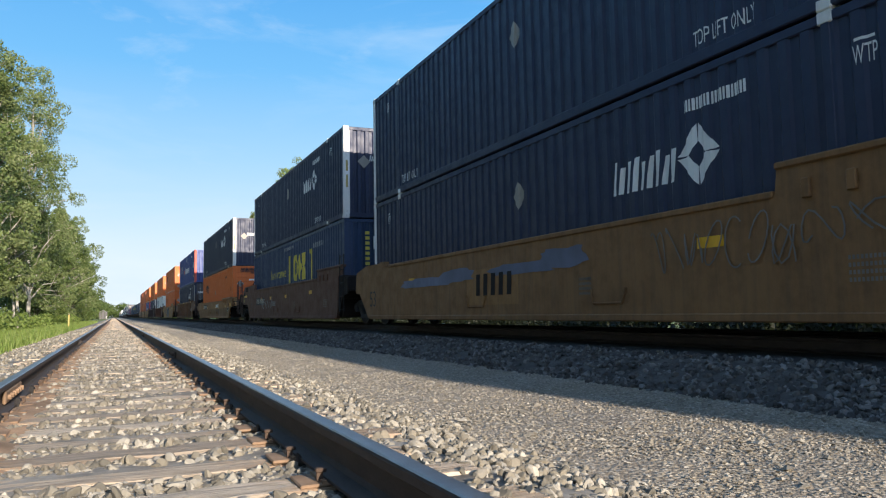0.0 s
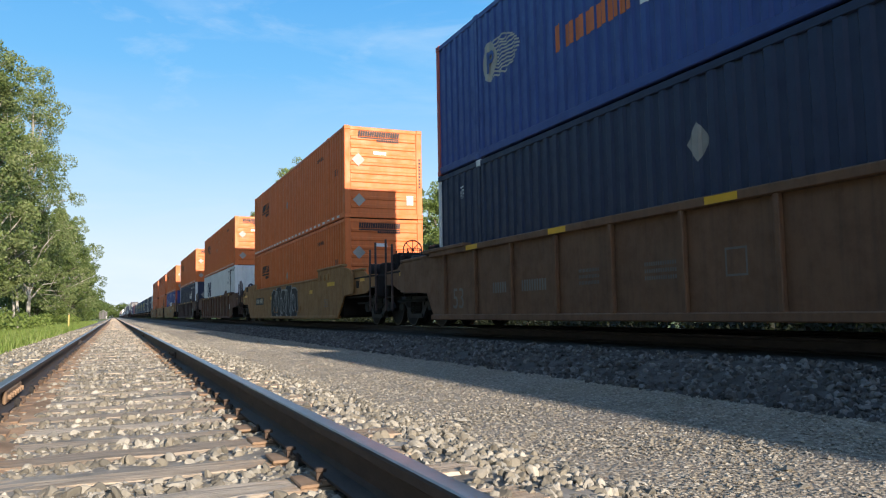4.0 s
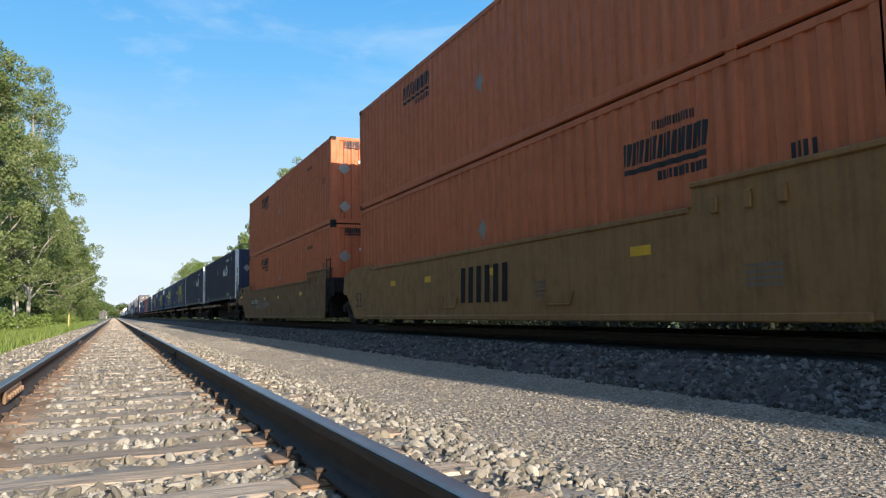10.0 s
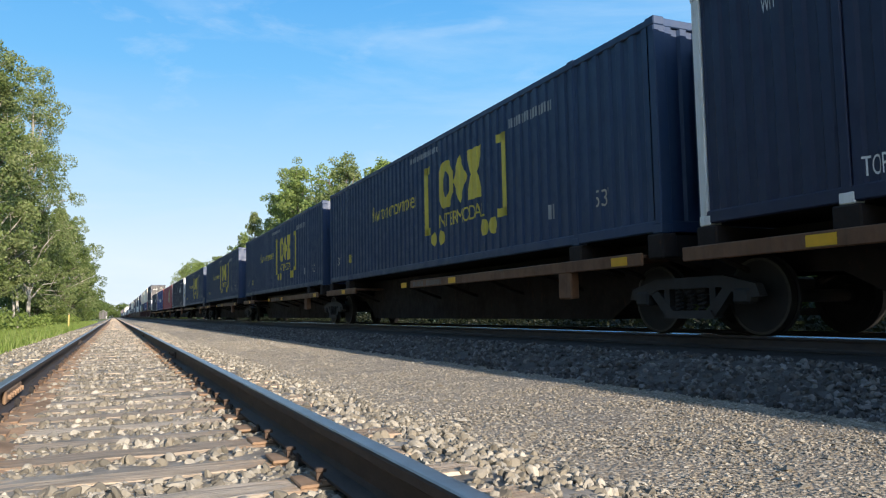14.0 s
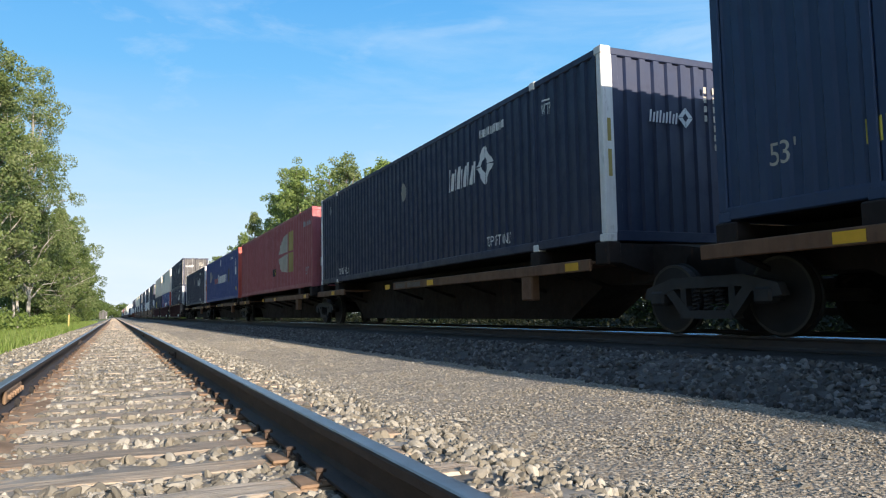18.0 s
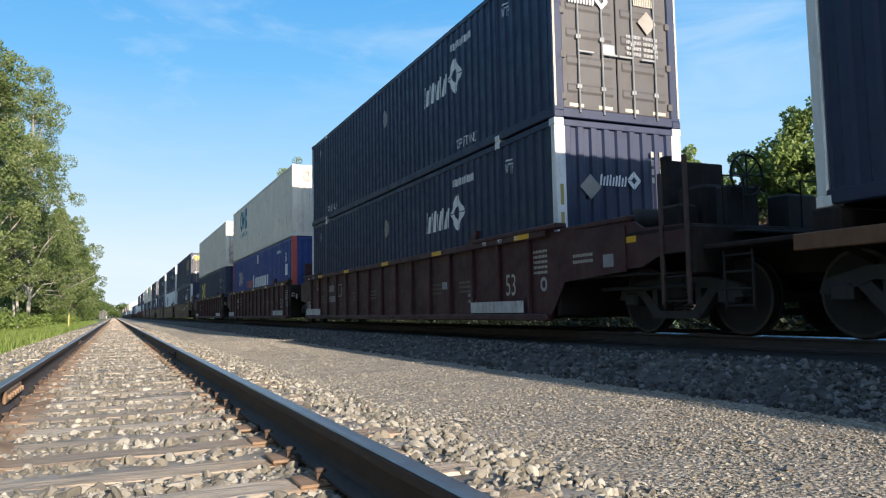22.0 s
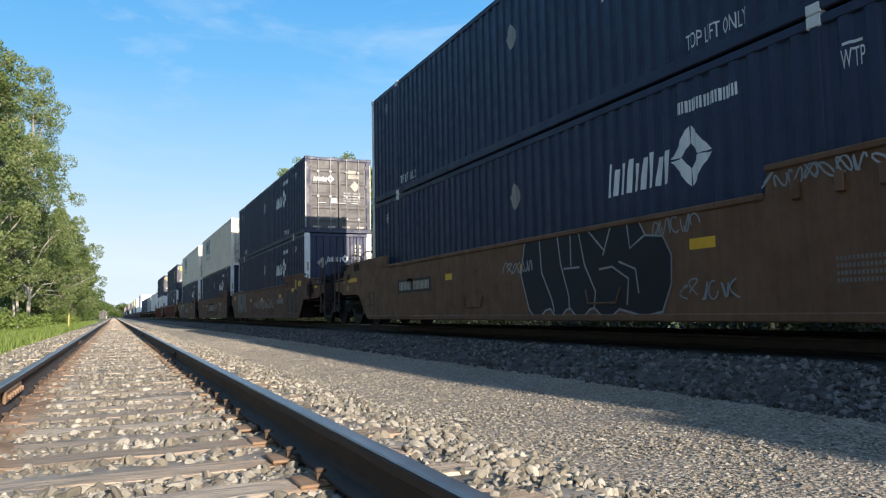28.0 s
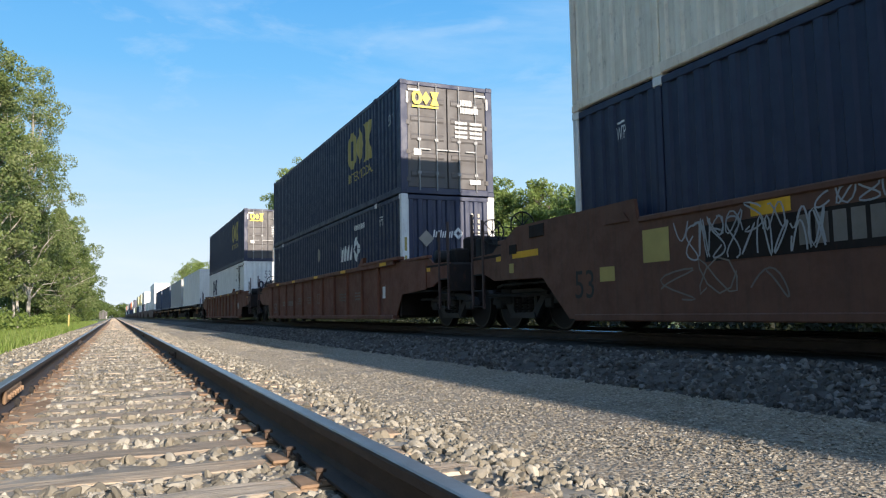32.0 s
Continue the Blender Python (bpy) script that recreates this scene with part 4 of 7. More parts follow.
def wordmark(w, h, n):
    """A row of plain upright blocks over a bar."""
    return join((bars(n, w, h * 0.5, 0.55, h * 0.06), 0, h * 0.5), (rect(w, h * 0.12), 0, h * 0.3), (bars(6, w * 0.55, h * 0.2, 0.5), w * 0.45, 0.02))


def stroke(pts, w):
    """A brush line of even width along points."""
    vs, fs = [], []
    for i, p in enumerate(pts):
        a, b = pts[max(i - 1, 0)], pts[min(i + 1, len(pts) - 1)]
        dx, dy = b[0] - a[0], b[1] - a[1]
        n = math.hypot(dx, dy) or 1.0
        vs += [(p[0] - dy / n * w / 2, p[1] + dx / n * w / 2), (p[0] + dy / n * w / 2, p[1] - dx / n * w / 2)]
    fs = [(2 * i, 2 * i + 1, 2 * i + 3, 2 * i + 2) for i in range(len(pts) - 1)]
    return vs, fs


def blob(w, h, r, n=22, rough=0.07):
    """A rounded, uneven outline."""
    k = [1 + r.uniform(-rough, rough) for _ in range(n)]
    sq = lambda c: math.copysign(abs(c) ** 0.6, c)
    return [(w / 2 + w / 2 * k[i] * sq(math.cos(2 * math.pi * i / n)), h / 2 + h / 2 * k[i] * sq(math.sin(2 * math.pi * i / n))) for i in range(n)]


def scrawl(n, step, h, seed, w=0.028):
    """Looping hand-written strokes that spell nothing."""
    r = random.Random(seed)
    out = []
    for g in range(n):
        a, b, c, d = r.uniform(0, 6.3), r.uniform(0, 6.3), r.choice((1, 2, 3)), r.choice((1, 2))
        hh = h * r.uniform(0.6, 1.0)
        end = r.uniform(3.5, 6.0)
        pts = [(step * (0.5 + 0.48 * math.sin(d * u + a)), hh * (0.5 + 0.5 * math.sin(c * u + b))) for u in [end * i / 16 for i in range(17)]]
        out.append((stroke(pts, w), g * step * 1.08, r.uniform(0, 0.15) * h))
    return join(*out)


def side_letters(words, height, width, mat, y_left, z, root, label=""):
    return on_side("lettering", fit_width(text_mesh(words, height), width), mat, y_left, z, root, label)


def deck_umax(root, upper_words=True):
    on_side("emblem", umax_mark(0.93), "mark_white", 5.55, 1.55, root, "white mark of slanted blocks and a diamond ring")
    on_side("marking", bars(10, 1.02, 0.15), "mark_white", 4.05, 2.38, root)
    side_letters("WTP", 0.2, 0.24, "mark_white", 2.3 - 0.6, 2.25, root, "white letters under a curved stroke")
    on_side("placard", rhomb(0.42, 0.5), "silver", 8.45, 1.72, root, "silver diamond placard")
    on_side("marking", rect(0.2, 0.03), "mark_white", 1.68, 2.48, root)
    side_letters("TOP LIFT ONLY", 0.2, 1.0, "mark_white", 3.84, 0.24, root, "white stencilled letters")
    side_letters("TOP LIFT ONLY", 0.2, 1.0, "mark_white", 14.0, 0.24, root, "white stencilled letters")
    side_letters("WTP", 0.2, 0.24, "mark_white", 15.1, 2.25, root)
    on_side("marking", rect(0.2, 0.03), "mark_white", 15.08, 2.48, root)


def deck_bracket(root):
    y = "mark_yellow"
    for yl, dirn in ((8.05, 1), (4.35, -1)):
        s = rect(0.18, 1.55)
        f = rect(0.34, 0.16)
        on_side("bracket", join((s, 0, 0), (f, 0 if dirn > 0 else -0.16, 0), (f, 0 if dirn > 0 else -0.16, 1.39)), y, yl, 0.75, root, "yellow square bracket")
    on_side("emblem", fat_mark(0.92), y, 7.25, 1.25, root, "yellow mark of a fat ring, a rhomb and a waisted block")
    side_letters("INTERMODAL", 0.3, 2.25, y, 7.3, 0.85, root, "yellow serif-like letters")
    for yl in (7.68, 7.3, 5.25, 4.86):
        on_side("dot", disc(0.16), y, yl, 0.47, root)
    side_letters("How tomorrow moves", 0.42, 3.3, y, 11.9, 1.5, root, "yellow slogan")
    side_letters("53'", 0.26, 0.36, "mark_cream", 1.48, 0.52, root)
    side_letters("53'", 0.26, 0.36, "mark_cream", 15.41, 0.54, root)
    on_side("marking", bars(2, 0.4, 0.24), "mark_yellow", 14.25, 0.54, root)
    on_side("marking", bars(1, 0.16, 0.24), "mark_grey", 2.75, 0.5, root)
    on_side("marking", bars(10, 1.4, 0.17), "mark_grey", 4.0, 2.3, root)
    on_side("marking", bars(12, 1.6, 0.12), "mark_grey", 8.9, 2.56, root)


def deck_haulier(root, y_left=13.9, z=1.6):
    on_side("emblem", wordmark(1.6, 0.62, 9), "mark_black", y_left, z, root, "black wordmark of plain blocks over a bar")
    on_side("placard", rhomb(0.36, 0.44), "silver", 8.6, 1.3, root)
    on_side("marking", bars(9, 0.75, 0.12), "mark_black", 3.4, 2.3, root)
    on_side("marking", bars(2, 0.32, 0.22), "mark_black", 1.25, 1.45, root)


def deck_globe(root):
    lines = []
    for k in range(11):
        v = (k - 5) / 5.5
        x0, x1 = 0.42, 0.62 + 0.78 * math.sqrt(1 - v * v)
        lines.append((stroke([(x0 + (x1 - x0) * u / 10, 0.43 + 0.38 * v + 0.022 * math.sin(u * 1.35 + 0.4 * k)) for u in range(11)], 0.034), 0, 0))
    on_side("emblem", join(*lines), "mark_cream", 13.9, 1.36, root, "fan of fine white wavy lines")
    on_side("emblem_disc", flat([(0.36 + 0.34 * math.cos(a * math.pi / 12) - (0.1 if abs(a - 12) > 6 else 0.0), 0.43 + 0.4 * math.sin(a * math.pi / 12)) for a in range(24)]), "mark_cream", 13.95, 1.36, root, "white half disc")
    on_side("emblem_disc", join((rect(0.09, 0.42), 0, 0), (octagon_ring(0.24, 0.24, 0.07), 0.05, 0.17)), "blue", 13.72, 1.56, root, coat=0, x=-HX + 0.004, conform=False)
    on_side("wordmark", join((rect(0.17, 0.44), 0, 0), (bars(6, 1.65, 0.36, 0.5), 0.3, 0)), "mark_orange", 11.35, 1.2, root, "orange wordmark of plain blocks")
    on_side("wordmark", join((rect(0.32, 0.62), 0, 0), (bars(9, 3.5, 0.48, 0.4), 0.45, 0)), "mark_white", 9.2, 1.16, root, "white wordmark of plain blocks")
    on_side("label", rect(0.5, 0.42), "mark_white", 8.15, 2.3, root, "white square label")
    side_letters("53", 0.4, 0.34, "mark_white", 1.42, 1.95, root)
    on_side("label", rect(0.4, 0.46), "mark_white", 1.4, 1.4, root)
    on_side("marking", bars(8, 0.75, 0.13), "mark_white", 3.1, 2.4, root)
    on_side("label", rect(0.18, 0.2), "mark_yellow", 1.15, 0.5, root)


def end_umax(root, wall=True, placard=True):
    if wall:
        on_end("emblem", umax_mark(0.38), "mark_white", -0.46, 1.82, root, "white mark of slanted blocks and a diamond ring")
        if placard:
            on_end("placard", rhomb(0.42, 0.42), "silver", -0.85, 1.58, root, "silver diamond placard")
        on_end("marking", join(*[(rect(0.06, 0.1), 0, -0.15 * k) for k in range(7)]), "mark_cream", 0.8, 2.36, root)
        on_end("marking", join(*[(rect(0.055, 0.1), 0, -0.15 * k) for k in range(4)]), "mark_cream", 0.62, 2.36, root)
        for x in (-HX + 0.1, HX - 0.12):
            on_end("caution_strip", join((rect(0.065, 0.4), 0, 0), (rect(0.065, 0.34), 0, 0.52)), "mark_straw", x - 0.03, 0.95, root, "yellow and black caution strip", y=-0.002)
    else:
        on_end("emblem", umax_mark(0.36), "mark_white", -0.98, 1.95, root, "white mark of slanted blocks and a diamond ring", y=-0.03)
        on_end("marking", join((bars(4, 0.3, 0.13), 0, 0.2), (bars(6, 0.44, 0.15), 0, 0)), "mark_cream", 0.38, 2.1, root, y=0.0)
        for x in (-HX + 0.012, HX - 0.05):
            on_end("edge_stripe", rect(0.038, 2.5), "mark_cream", x, 0.18, root, "worn white edge stripe", y=-0.002)
        for x in (-0.98, -0.4, 0.14, 0.72):
            on_end("label", rect(0.28, 0.06), "mark_cream", x, 0.2, root, y=0.022)
        on_end("placard", rhomb(0.4, 0.42), "silver", 0.44, 1.6, root, "silver diamond placard", y=-0.012)
        on_end("marking", join(*[(bars(5, 0.3, 0.06), 0.36 * (k % 2), -0.1 * (k // 2)) for k in range(8)]), "mark_grey", 0.2, 1.5, root, y=0.0)
        on_end("label", rect(0.22, 0.2), "mark_white", -0.28, 1.12, root, y=0.006)


def end_doors_marks(root, mat_mark, mat_text):
    on_end("emblem", fat_mark(0.32), mat_mark, -0.98, 2.28, root, "mark of a fat ring, a rhomb and a waisted block", y=-0.026)
    on_end("marking", rect(0.72, 0.05), mat_mark, -0.98, 2.2, root, y=-0.026)
    on_end("marking", join((bars(4, 0.32, 0.15), 0, 0.2), (bars(6, 0.5, 0.15), 0, 0)), mat_text, 0.36, 2.15, root, y=-0.026)
    on_end("marking", join(*[(bars(5, 0.34, 0.07), 0.42 * (k % 2), -0.12 * (k // 2)) for k in range(8)]), mat_text, 0.2, 1.85, root, y=-0.026)
    for x, z in ((-1.08, 2.62), (0.78, 2.62)):
        on_end("marking", rect(0.3, 0.05), "mark_white", x, z, root, y=-0.026)
    for x in (-1.14, 1.1):
        on_end("marking", rect(0.05, 0.28), "mark_white", x, 2.3, root, y=-0.026)
    on_end("label", rect(0.2, 0.16), "mark_white", -0.95, 0.98, root, y=-0.02)
    on_end("label", rect(0.3, 0.12), "mark_white", 0.6, 0.3, root, y=-0.02)


def end_haulier(root):
    on_end("emblem", wordmark(1.35, 0.34, 9), "mark_black", -0.85, 2.42, root, "black wordmark of plain blocks over a bar")
    on_end("placard", rhomb(0.42, 0.42), "silver", -1.06, 1.62, root, "silver diamond placard")
    on_end("placard", rhomb(0.42, 0.42), "silver", -1.04, 0.35, root, "silver diamond placard")
    on_end("label", rect(0.22, 0.3), "mark_white", 0.75, 0.45, root, "white paper label")
    on_end("marking", join((rect(0.42, 0.1), 0, 0), (rect(0.1, 0.06), 0.05, 0.02)), "mark_white", -0.35, 2.02, root)
    on_end("marking", join(*[(rect(0.06, 0.07), 0, -0.11 * k) for k in range(9)]), "mark_black", HX - 0.12, 1.9, root, y=-0.002)


def tape_row(root, z=0.07):
    for k in range(26):
        on_side("reflector", rect(0.3, 0.07), "tape", 15.9 - k * 0.6, z, root, conform=False, x=-HX - 0.003)


def far_container(col, label):
    """A plain box seen only from far down the line."""
    root = tagged(new("shipping_container"), label, "container", "containers on the train")
    part("side_panel", side_mesh("side_panel", col, -1), None, root)
    part("body", Shape().box(-HX + 0.06, HX, 0.06, L53 - 0.06, 0.05, H53 - 0.05), col, root)
    part("end_frame", Shape().box(-HX, -HX + 0.16, 0, 0.1, 0, H53).box(HX - 0.16, HX, 0, 0.1, 0, H53).box(-HX, HX, 0.005, 0.1, H53 - 0.13, H53 - 0.005).box(-HX, HX, 0.005, 0.1, 0.005, 0.15), col, root)
    part("bottom_rail", Shape().box(-HX - 0.002, -HX + 0.1, 0.1, L53, 0, 0.17), col, root)
    part("top_rail", Shape().box(-HX - 0.002, -HX + 0.1, 0.1, L53, H53 - 0.12, H53), col, root)
    return root


FAR = {"f_pale": ("white", "plain white container far down the train"), "f_cream": ("cream", "cream-yellow container far down the train"), "f_navy": ("navy", "dark navy container far down the train"),
       "f_grey": ("grey", "plain grey container far down the train"), "f_orange": ("orange", "orange container far down the train"), "f_blue": ("csx_navy", "deep blue container far down the train")}


def make_container(kind):
    if kind in FAR:
        return far_container(*FAR[kind])
    if kind in ("umax", "umax_bare", "umax_door"):
        door = kind == "umax_door"
        root = container_shell(dict(body="navy", posts="post_white" if not door else "navy", posts_far="post_white", lift="post_white", cast="post_white" if not door else "navy", end="door" if door else "wall", door="slate",
                                    label="dark navy corrugated container with " + ("grey-lit double doors" if door else "white corner posts") + " and white markings"))
        deck_umax(root)
        end_umax(root, not door, kind == "umax")
    elif kind == "csx":
        root = container_shell(dict(body="csx_navy", label="deep blue corrugated container with large yellow bracketed lettering"))
        deck_bracket(root)
        on_end("patch", rect(0.62, 0.4), "mark_white", -0.35, 1.95, root, "white painted patch")
        on_end("marking", join(*[(rect(0.14, 0.1), 0, -0.16 * k) for k in range(11)]), "mark_yellow", -0.62, 2.4, root)
    elif kind == "csx_door":
        root = container_shell(dict(body="navy", door="slate", end="door", label="dark navy container with lit double doors and yellow block mark"))
        on_side("emblem", fat_mark(1.0), "mark_straw", 4.6, 1.35, root, "yellow mark of a fat ring, a rhomb and a waisted block")
        side_letters("INTERMODAL", 0.28, 2.4, "mark_straw", 4.6, 0.95, root)
        side_letters("53'", 0.28, 0.34, "mark_grey", 1.0, 1.9, root)
        end_doors_marks(root, "mark_yellow", "mark_white")
    elif kind == "csx_low":
        root = container_shell(dict(body="csx_deep", label="dark blue container with a big yellow block mark near its end"))
        on_side("emblem", fat_mark(1.02), "mark_yellow", 13.95, 1.15, root, "yellow mark of a fat ring, a rhomb and a waisted block")
        side_letters("INTERMODAL", 0.3, 2.45, "mark_yellow", 13.95, 0.75, root)
        side_letters("53'", 0.28, 0.34, "mark_grey", 15.6, 1.2, root)
        on_side("marking", join((rect(0.32, 0.32), 0, 0), (bars(5, 0.6, 0.16), 0.5, 0.08), (bars(8, 1.0, 0.09), 0, -0.35)), "mark_grey", 2.9, 1.95, root)
        on_end("marking", rect(0.04, 0.9), "mark_grey", -0.85, 0.9, root)
    elif kind in ("orange", "orange_near", "orange_door"):
        root = container_shell(dict(body="orange" if kind != "orange_near" else "orange_old", end="door" if kind == "orange_door" else "ribs",
                                    label="bright orange corrugated container with black wordmark" + (" and closed doors" if kind == "orange_door" else " and ribbed end")))
        deck_haulier(root, 4.05 if kind == "orange_near" else 14.0)
        end_haulier(root)
        tape_row(root)
    elif kind == "orange_plain":
        root = container_shell(dict(body="orange_old", end="wall", cast="iron", label="faded orange-red container with a small black wordmark"))
        deck_haulier(root, 12.6, 1.95)
        end_haulier(root)
    elif kind in ("white", "white_blue"):
        b = "navy" if kind == "white" else "mark_blue"
        root = container_shell(dict(body="white", label="white corrugated container with a " + ("navy" if kind == "white" else "blue") + " block mark"))
        on_side("emblem", fat_mark(0.95), b, 13.9, 1.35, root, "mark of a fat ring, a rhomb and a waisted block")
        side_letters("INTERMODAL", 0.28, 2.3, b, 13.85, 0.95, root)
        if kind == "white":
            r = random.Random(17)
            for q in range(15):
                on_side("patch", flat(blob(r.uniform(0.16, 0.4), r.uniform(0.14, 0.34), r, 14, 0.3)), "mark_black", 1.88 - r.uniform(0, 0.2), 0.7 + 0.13 * q, root, "worn black patch", x=-HX - 0.0012 * q - 0.002, conform=False)
            for q in range(7):
                on_side("patch", flat(blob(r.uniform(0.2, 0.5), r.uniform(0.06, 0.16), r, 12, 0.3)), "mark_faint", 0.3 + 0.42 * q, H53 - 0.2 - r.uniform(0, 0.14), root, "scraped grimy patch", x=-HX - 0.003, conform=False)
            on_side("marking", join((bars(3, 0.3, 0.13), 0.1, 0.3), (bars(4, 0.5, 0.13), 0, 0)), "mark_grey", 3.1, 1.9, root)
            on_end("lettering", fit_width(text_mesh("53", 0.42), 0.36), "mark_grey", -0.2, 1.98, root)
            on_end("emblem", fat_mark(0.37), b, -0.52, 1.4, root, "mark of a fat ring, a rhomb and a waisted block")
            on_end("marking", rect(0.9, 0.08), b, -0.52, 1.28, root)
    elif kind in ("white_old", "white_plain", "white_wall"):
        root = container_shell(dict(body="white_old", end="wall" if kind == "white_wall" else "door", door="white_door", cast="white_old", label="rust-stained off-white container with " + ("a corrugated end wall" if kind == "white_wall" else "closed doors")))
        if kind != "white_plain":
            on_side("emblem", fat_mark(1.0), "mark_teal", 13.5, 1.55, root, "teal mark of a fat ring, a rhomb and a waisted block")
            side_letters("INTERMODAL", 0.28, 2.5, "mark_teal", 13.5, 1.15, root)
            side_letters("53'", 0.28, 0.34, "mark_grey", 1.3, 0.6, root)
            on_end("emblem", fat_mark(0.4), "silver" if kind == "white_wall" else "mark_teal", -0.85, 2.25, root, y=-0.026)
        else:
            side_letters("53'", 0.28, 0.34, "mark_grey", 15.0, 0.6, root)
        on_end("label", rect(0.3, 0.12), "mark_faint", -0.05, 0.85, root, y=-0.026)
        on_end("marking", join(*[(bars(6, 0.4, 0.08), 0.5 * (k % 2), -0.14 * (k // 2)) for k in range(4)]), "mark_grey", -0.3, 1.7, root, y=-0.026)
    elif kind in ("pacer", "pacer_patched"):
        root = container_shell(dict(body="blue", posts="red", cast="red", label="royal blue corrugated container with red corner posts and white lettering"))
        deck_globe(root)
        if kind == "pacer_patched":
            on_side("patch", rect(0.5, 0.8), "slate", 4.3, 1.1, root, "dull painted-out patch")
        on_end("lettering", fit_width(text_mesh("53", 0.36), 0.38), "mark_white", -0.32, 1.95, root, "white numerals")
        on_end("label", rect(0.46, 0.4), "mark_white", -0.35, 1.45, root, "white square label")
        on_end("label", rect(0.48, 0.2), "mark_white", -0.33, 0.95, root)
        on_end("marking", join(*[(rect(0.1, 0.08), 0, -0.12 * k) for k in range(11)]), "mark_white", 0.62, 2.3, root)
    elif kind == "maroon":
        root = container_shell(dict(body="maroon", label="maroon corrugated container with a white and yellow quarter-round emblem"))
        q = [(1.6 - 1.6 * math.cos(a * math.pi / 16), 1.55 * math.sin(a * math.pi / 16)) for a in range(8)]
        for side, mat, x0, w in (("left", "mark_cream", 0.0, 1.85), ("right", "mark_straw", 1.95, 0.85)):
            for z0, hh in ((0.0, 0.78), (0.86, 0.78)):
                if side == "left":
                    sh = flat([(0.25 if z0 == 0 else 0.0, 0.3), (0.6, 0.12 if z0 == 0 else 0.0), (w, 0.0), (w, hh), (0.0, hh - 0.1)] if z0 == 0 else [(0, 0), (w, 0), (w, hh), (1.0, hh - 0.12), (0.35, hh - 0.42)])
                else:
                    sh = rect(w, hh)
                on_side("emblem", join((sh, x0, z0)), mat, 6.05, 0.72, root, "emblem panel")
        on_side("label", rect(0.75, 0.32), "mark_black", 7.35, 0.7, root)
        on_side("label", rect(0.3, 0.26), "mark_yellow", 6.95, 0.73, root)
        side_letters("53'", 0.27, 0.36, "mark_grey", 1.06, 0.5, root)
        on_side("marking", join((rect(0.34, 0.2), 0, 0), (bars(6, 0.85, 0.17), 0.45, 0)), "mark_grey", 1.5, 2.28, root)
        on_end("label", rect(0.2, 0.3), "mark_white", -HX + 0.3, 0.75, root)
        on_end("label", rect(0.5, 0.3), "mark_white", 0.1, 1.75, root)
    return root


# ---- rail cars ----
def truck(parent, y):
    """A two-axle truck: bolster, cast side frames, springs and wheelsets."""
    bol = part("truck", Shape().box(-1.02, 1.02, y - 0.2, y + 0.2, 0.5, 0.72, 0.03), "iron", parent, "sooty cast-iron truck")
    for sgn in (-1, 1):
        x0, x1 = sgn * 0.96, sgn * 1.08
        fr = Shape()
        fr.prism([(y - 1.16, 0.46), (y - 1.1, 0.6), (y - 0.6, 0.72), (y + 0.6, 0.72), (y + 1.1, 0.6), (y + 1.16, 0.46), (y + 0.98, 0.44), (y + 0.55, 0.58), (y - 0.55, 0.58), (y - 0.98, 0.44)], x0, x1, "x")
        fr.prism([(y - 0.8, 0.6), (y - 0.62, 0.6), (y - 0.3, 0.3), (y - 0.42, 0.2)], x0 + sgn * 0.008, x1 - sgn * 0.008, "x")
        fr.prism([(y + 0.8, 0.6), (y + 0.62, 0.6), (y + 0.3, 0.3), (y + 0.42, 0.2)], x0 + sgn * 0.008, x1 - sgn * 0.008, "x")
        fr.prism([(y - 0.45, 0.2), (y + 0.45, 0.2), (y + 0.4, 0.3), (y - 0.4, 0.3)], x0 - sgn * 0.04, x1 + sgn * 0.02, "x")
        for d in (-1, 1):
            fr.box(x0 - sgn * 0.02, x1 + sgn * 0.03, y + d * 0.89 - 0.13, y + d * 0.89 + 0.13, 0.37, 0.56, 0.03)
            fr.prism([(y + d * 0.36, 0.28), (y + d * 0.46, 0.3), (y + d * 0.46, 0.6), (y + d * 0.36, 0.62)], x0 + sgn * 0.015, x1 - sgn * 0.015, "x")
        part("side_frame", fr, "truck_iron", bol)
        for dy in (-0.2, 0.0, 0.2) if sgn < 0 else ():
            path = [(sgn * 1.03 + 0.055 * math.cos(a * 0.9), y + dy + 0.055 * math.sin(a * 0.9), 0.3 + 0.0075 * a) for a in range(36)]
            part("spring", Shape().tube(path, 0.014, 4), "truck_iron", bol)
    for d in (-1, 1):
        yy = y + d * 0.89
        ws = Shape()
        for sgn in (-1, 1):
            prof = [(0.3, -0.06), (0.455, -0.06), (0.458, 0.05), (0.485, 0.055), (0.485, 0.08), (0.4, 0.085), (0.36, 0.05), (0.14, 0.02), (0.12, 0.09), (0.08, 0.1)]
            ws.lathe([(r, -sgn * a) for r, a in prof], 28, (sgn * 0.75, 0, 0))
        ws.tube([(-1.06, 0, 0), (1.06, 0, 0)], 0.08, 12)
        o = part("wheelset", ws, "iron", bol)
        o.location = (0, yy, 0.458)
        rim = Shape()
        for sgn in (-1,):
            rim.lathe([(0.425, 0.0), (0.425, -sgn * -0.004), (0.455, -sgn * -0.004), (0.4615, 0.0), (0.4615, -sgn * 0.09)], 28, (sgn * 0.811, 0, 0), False)
        part("tread", rim, "steel", o, "polished wheel rim")
    return bol


def ladder(parent, y, z0, z1, x=-1.5, n=4, w=0.42):
    s = Shape().tube([(x, y, z0), (x, y, z1)], 0.018, 6).tube([(x, y + w, z0), (x, y + w, z1)], 0.018, 6)
    for k in range(n):
        z = z0 + 0.05 + (z1 - z0 - 0.1) * k / (n - 1)
        s.tube([(x, y, z), (x, y + w, z)], 0.014, 6)
    part("ladder", s, "iron", parent)


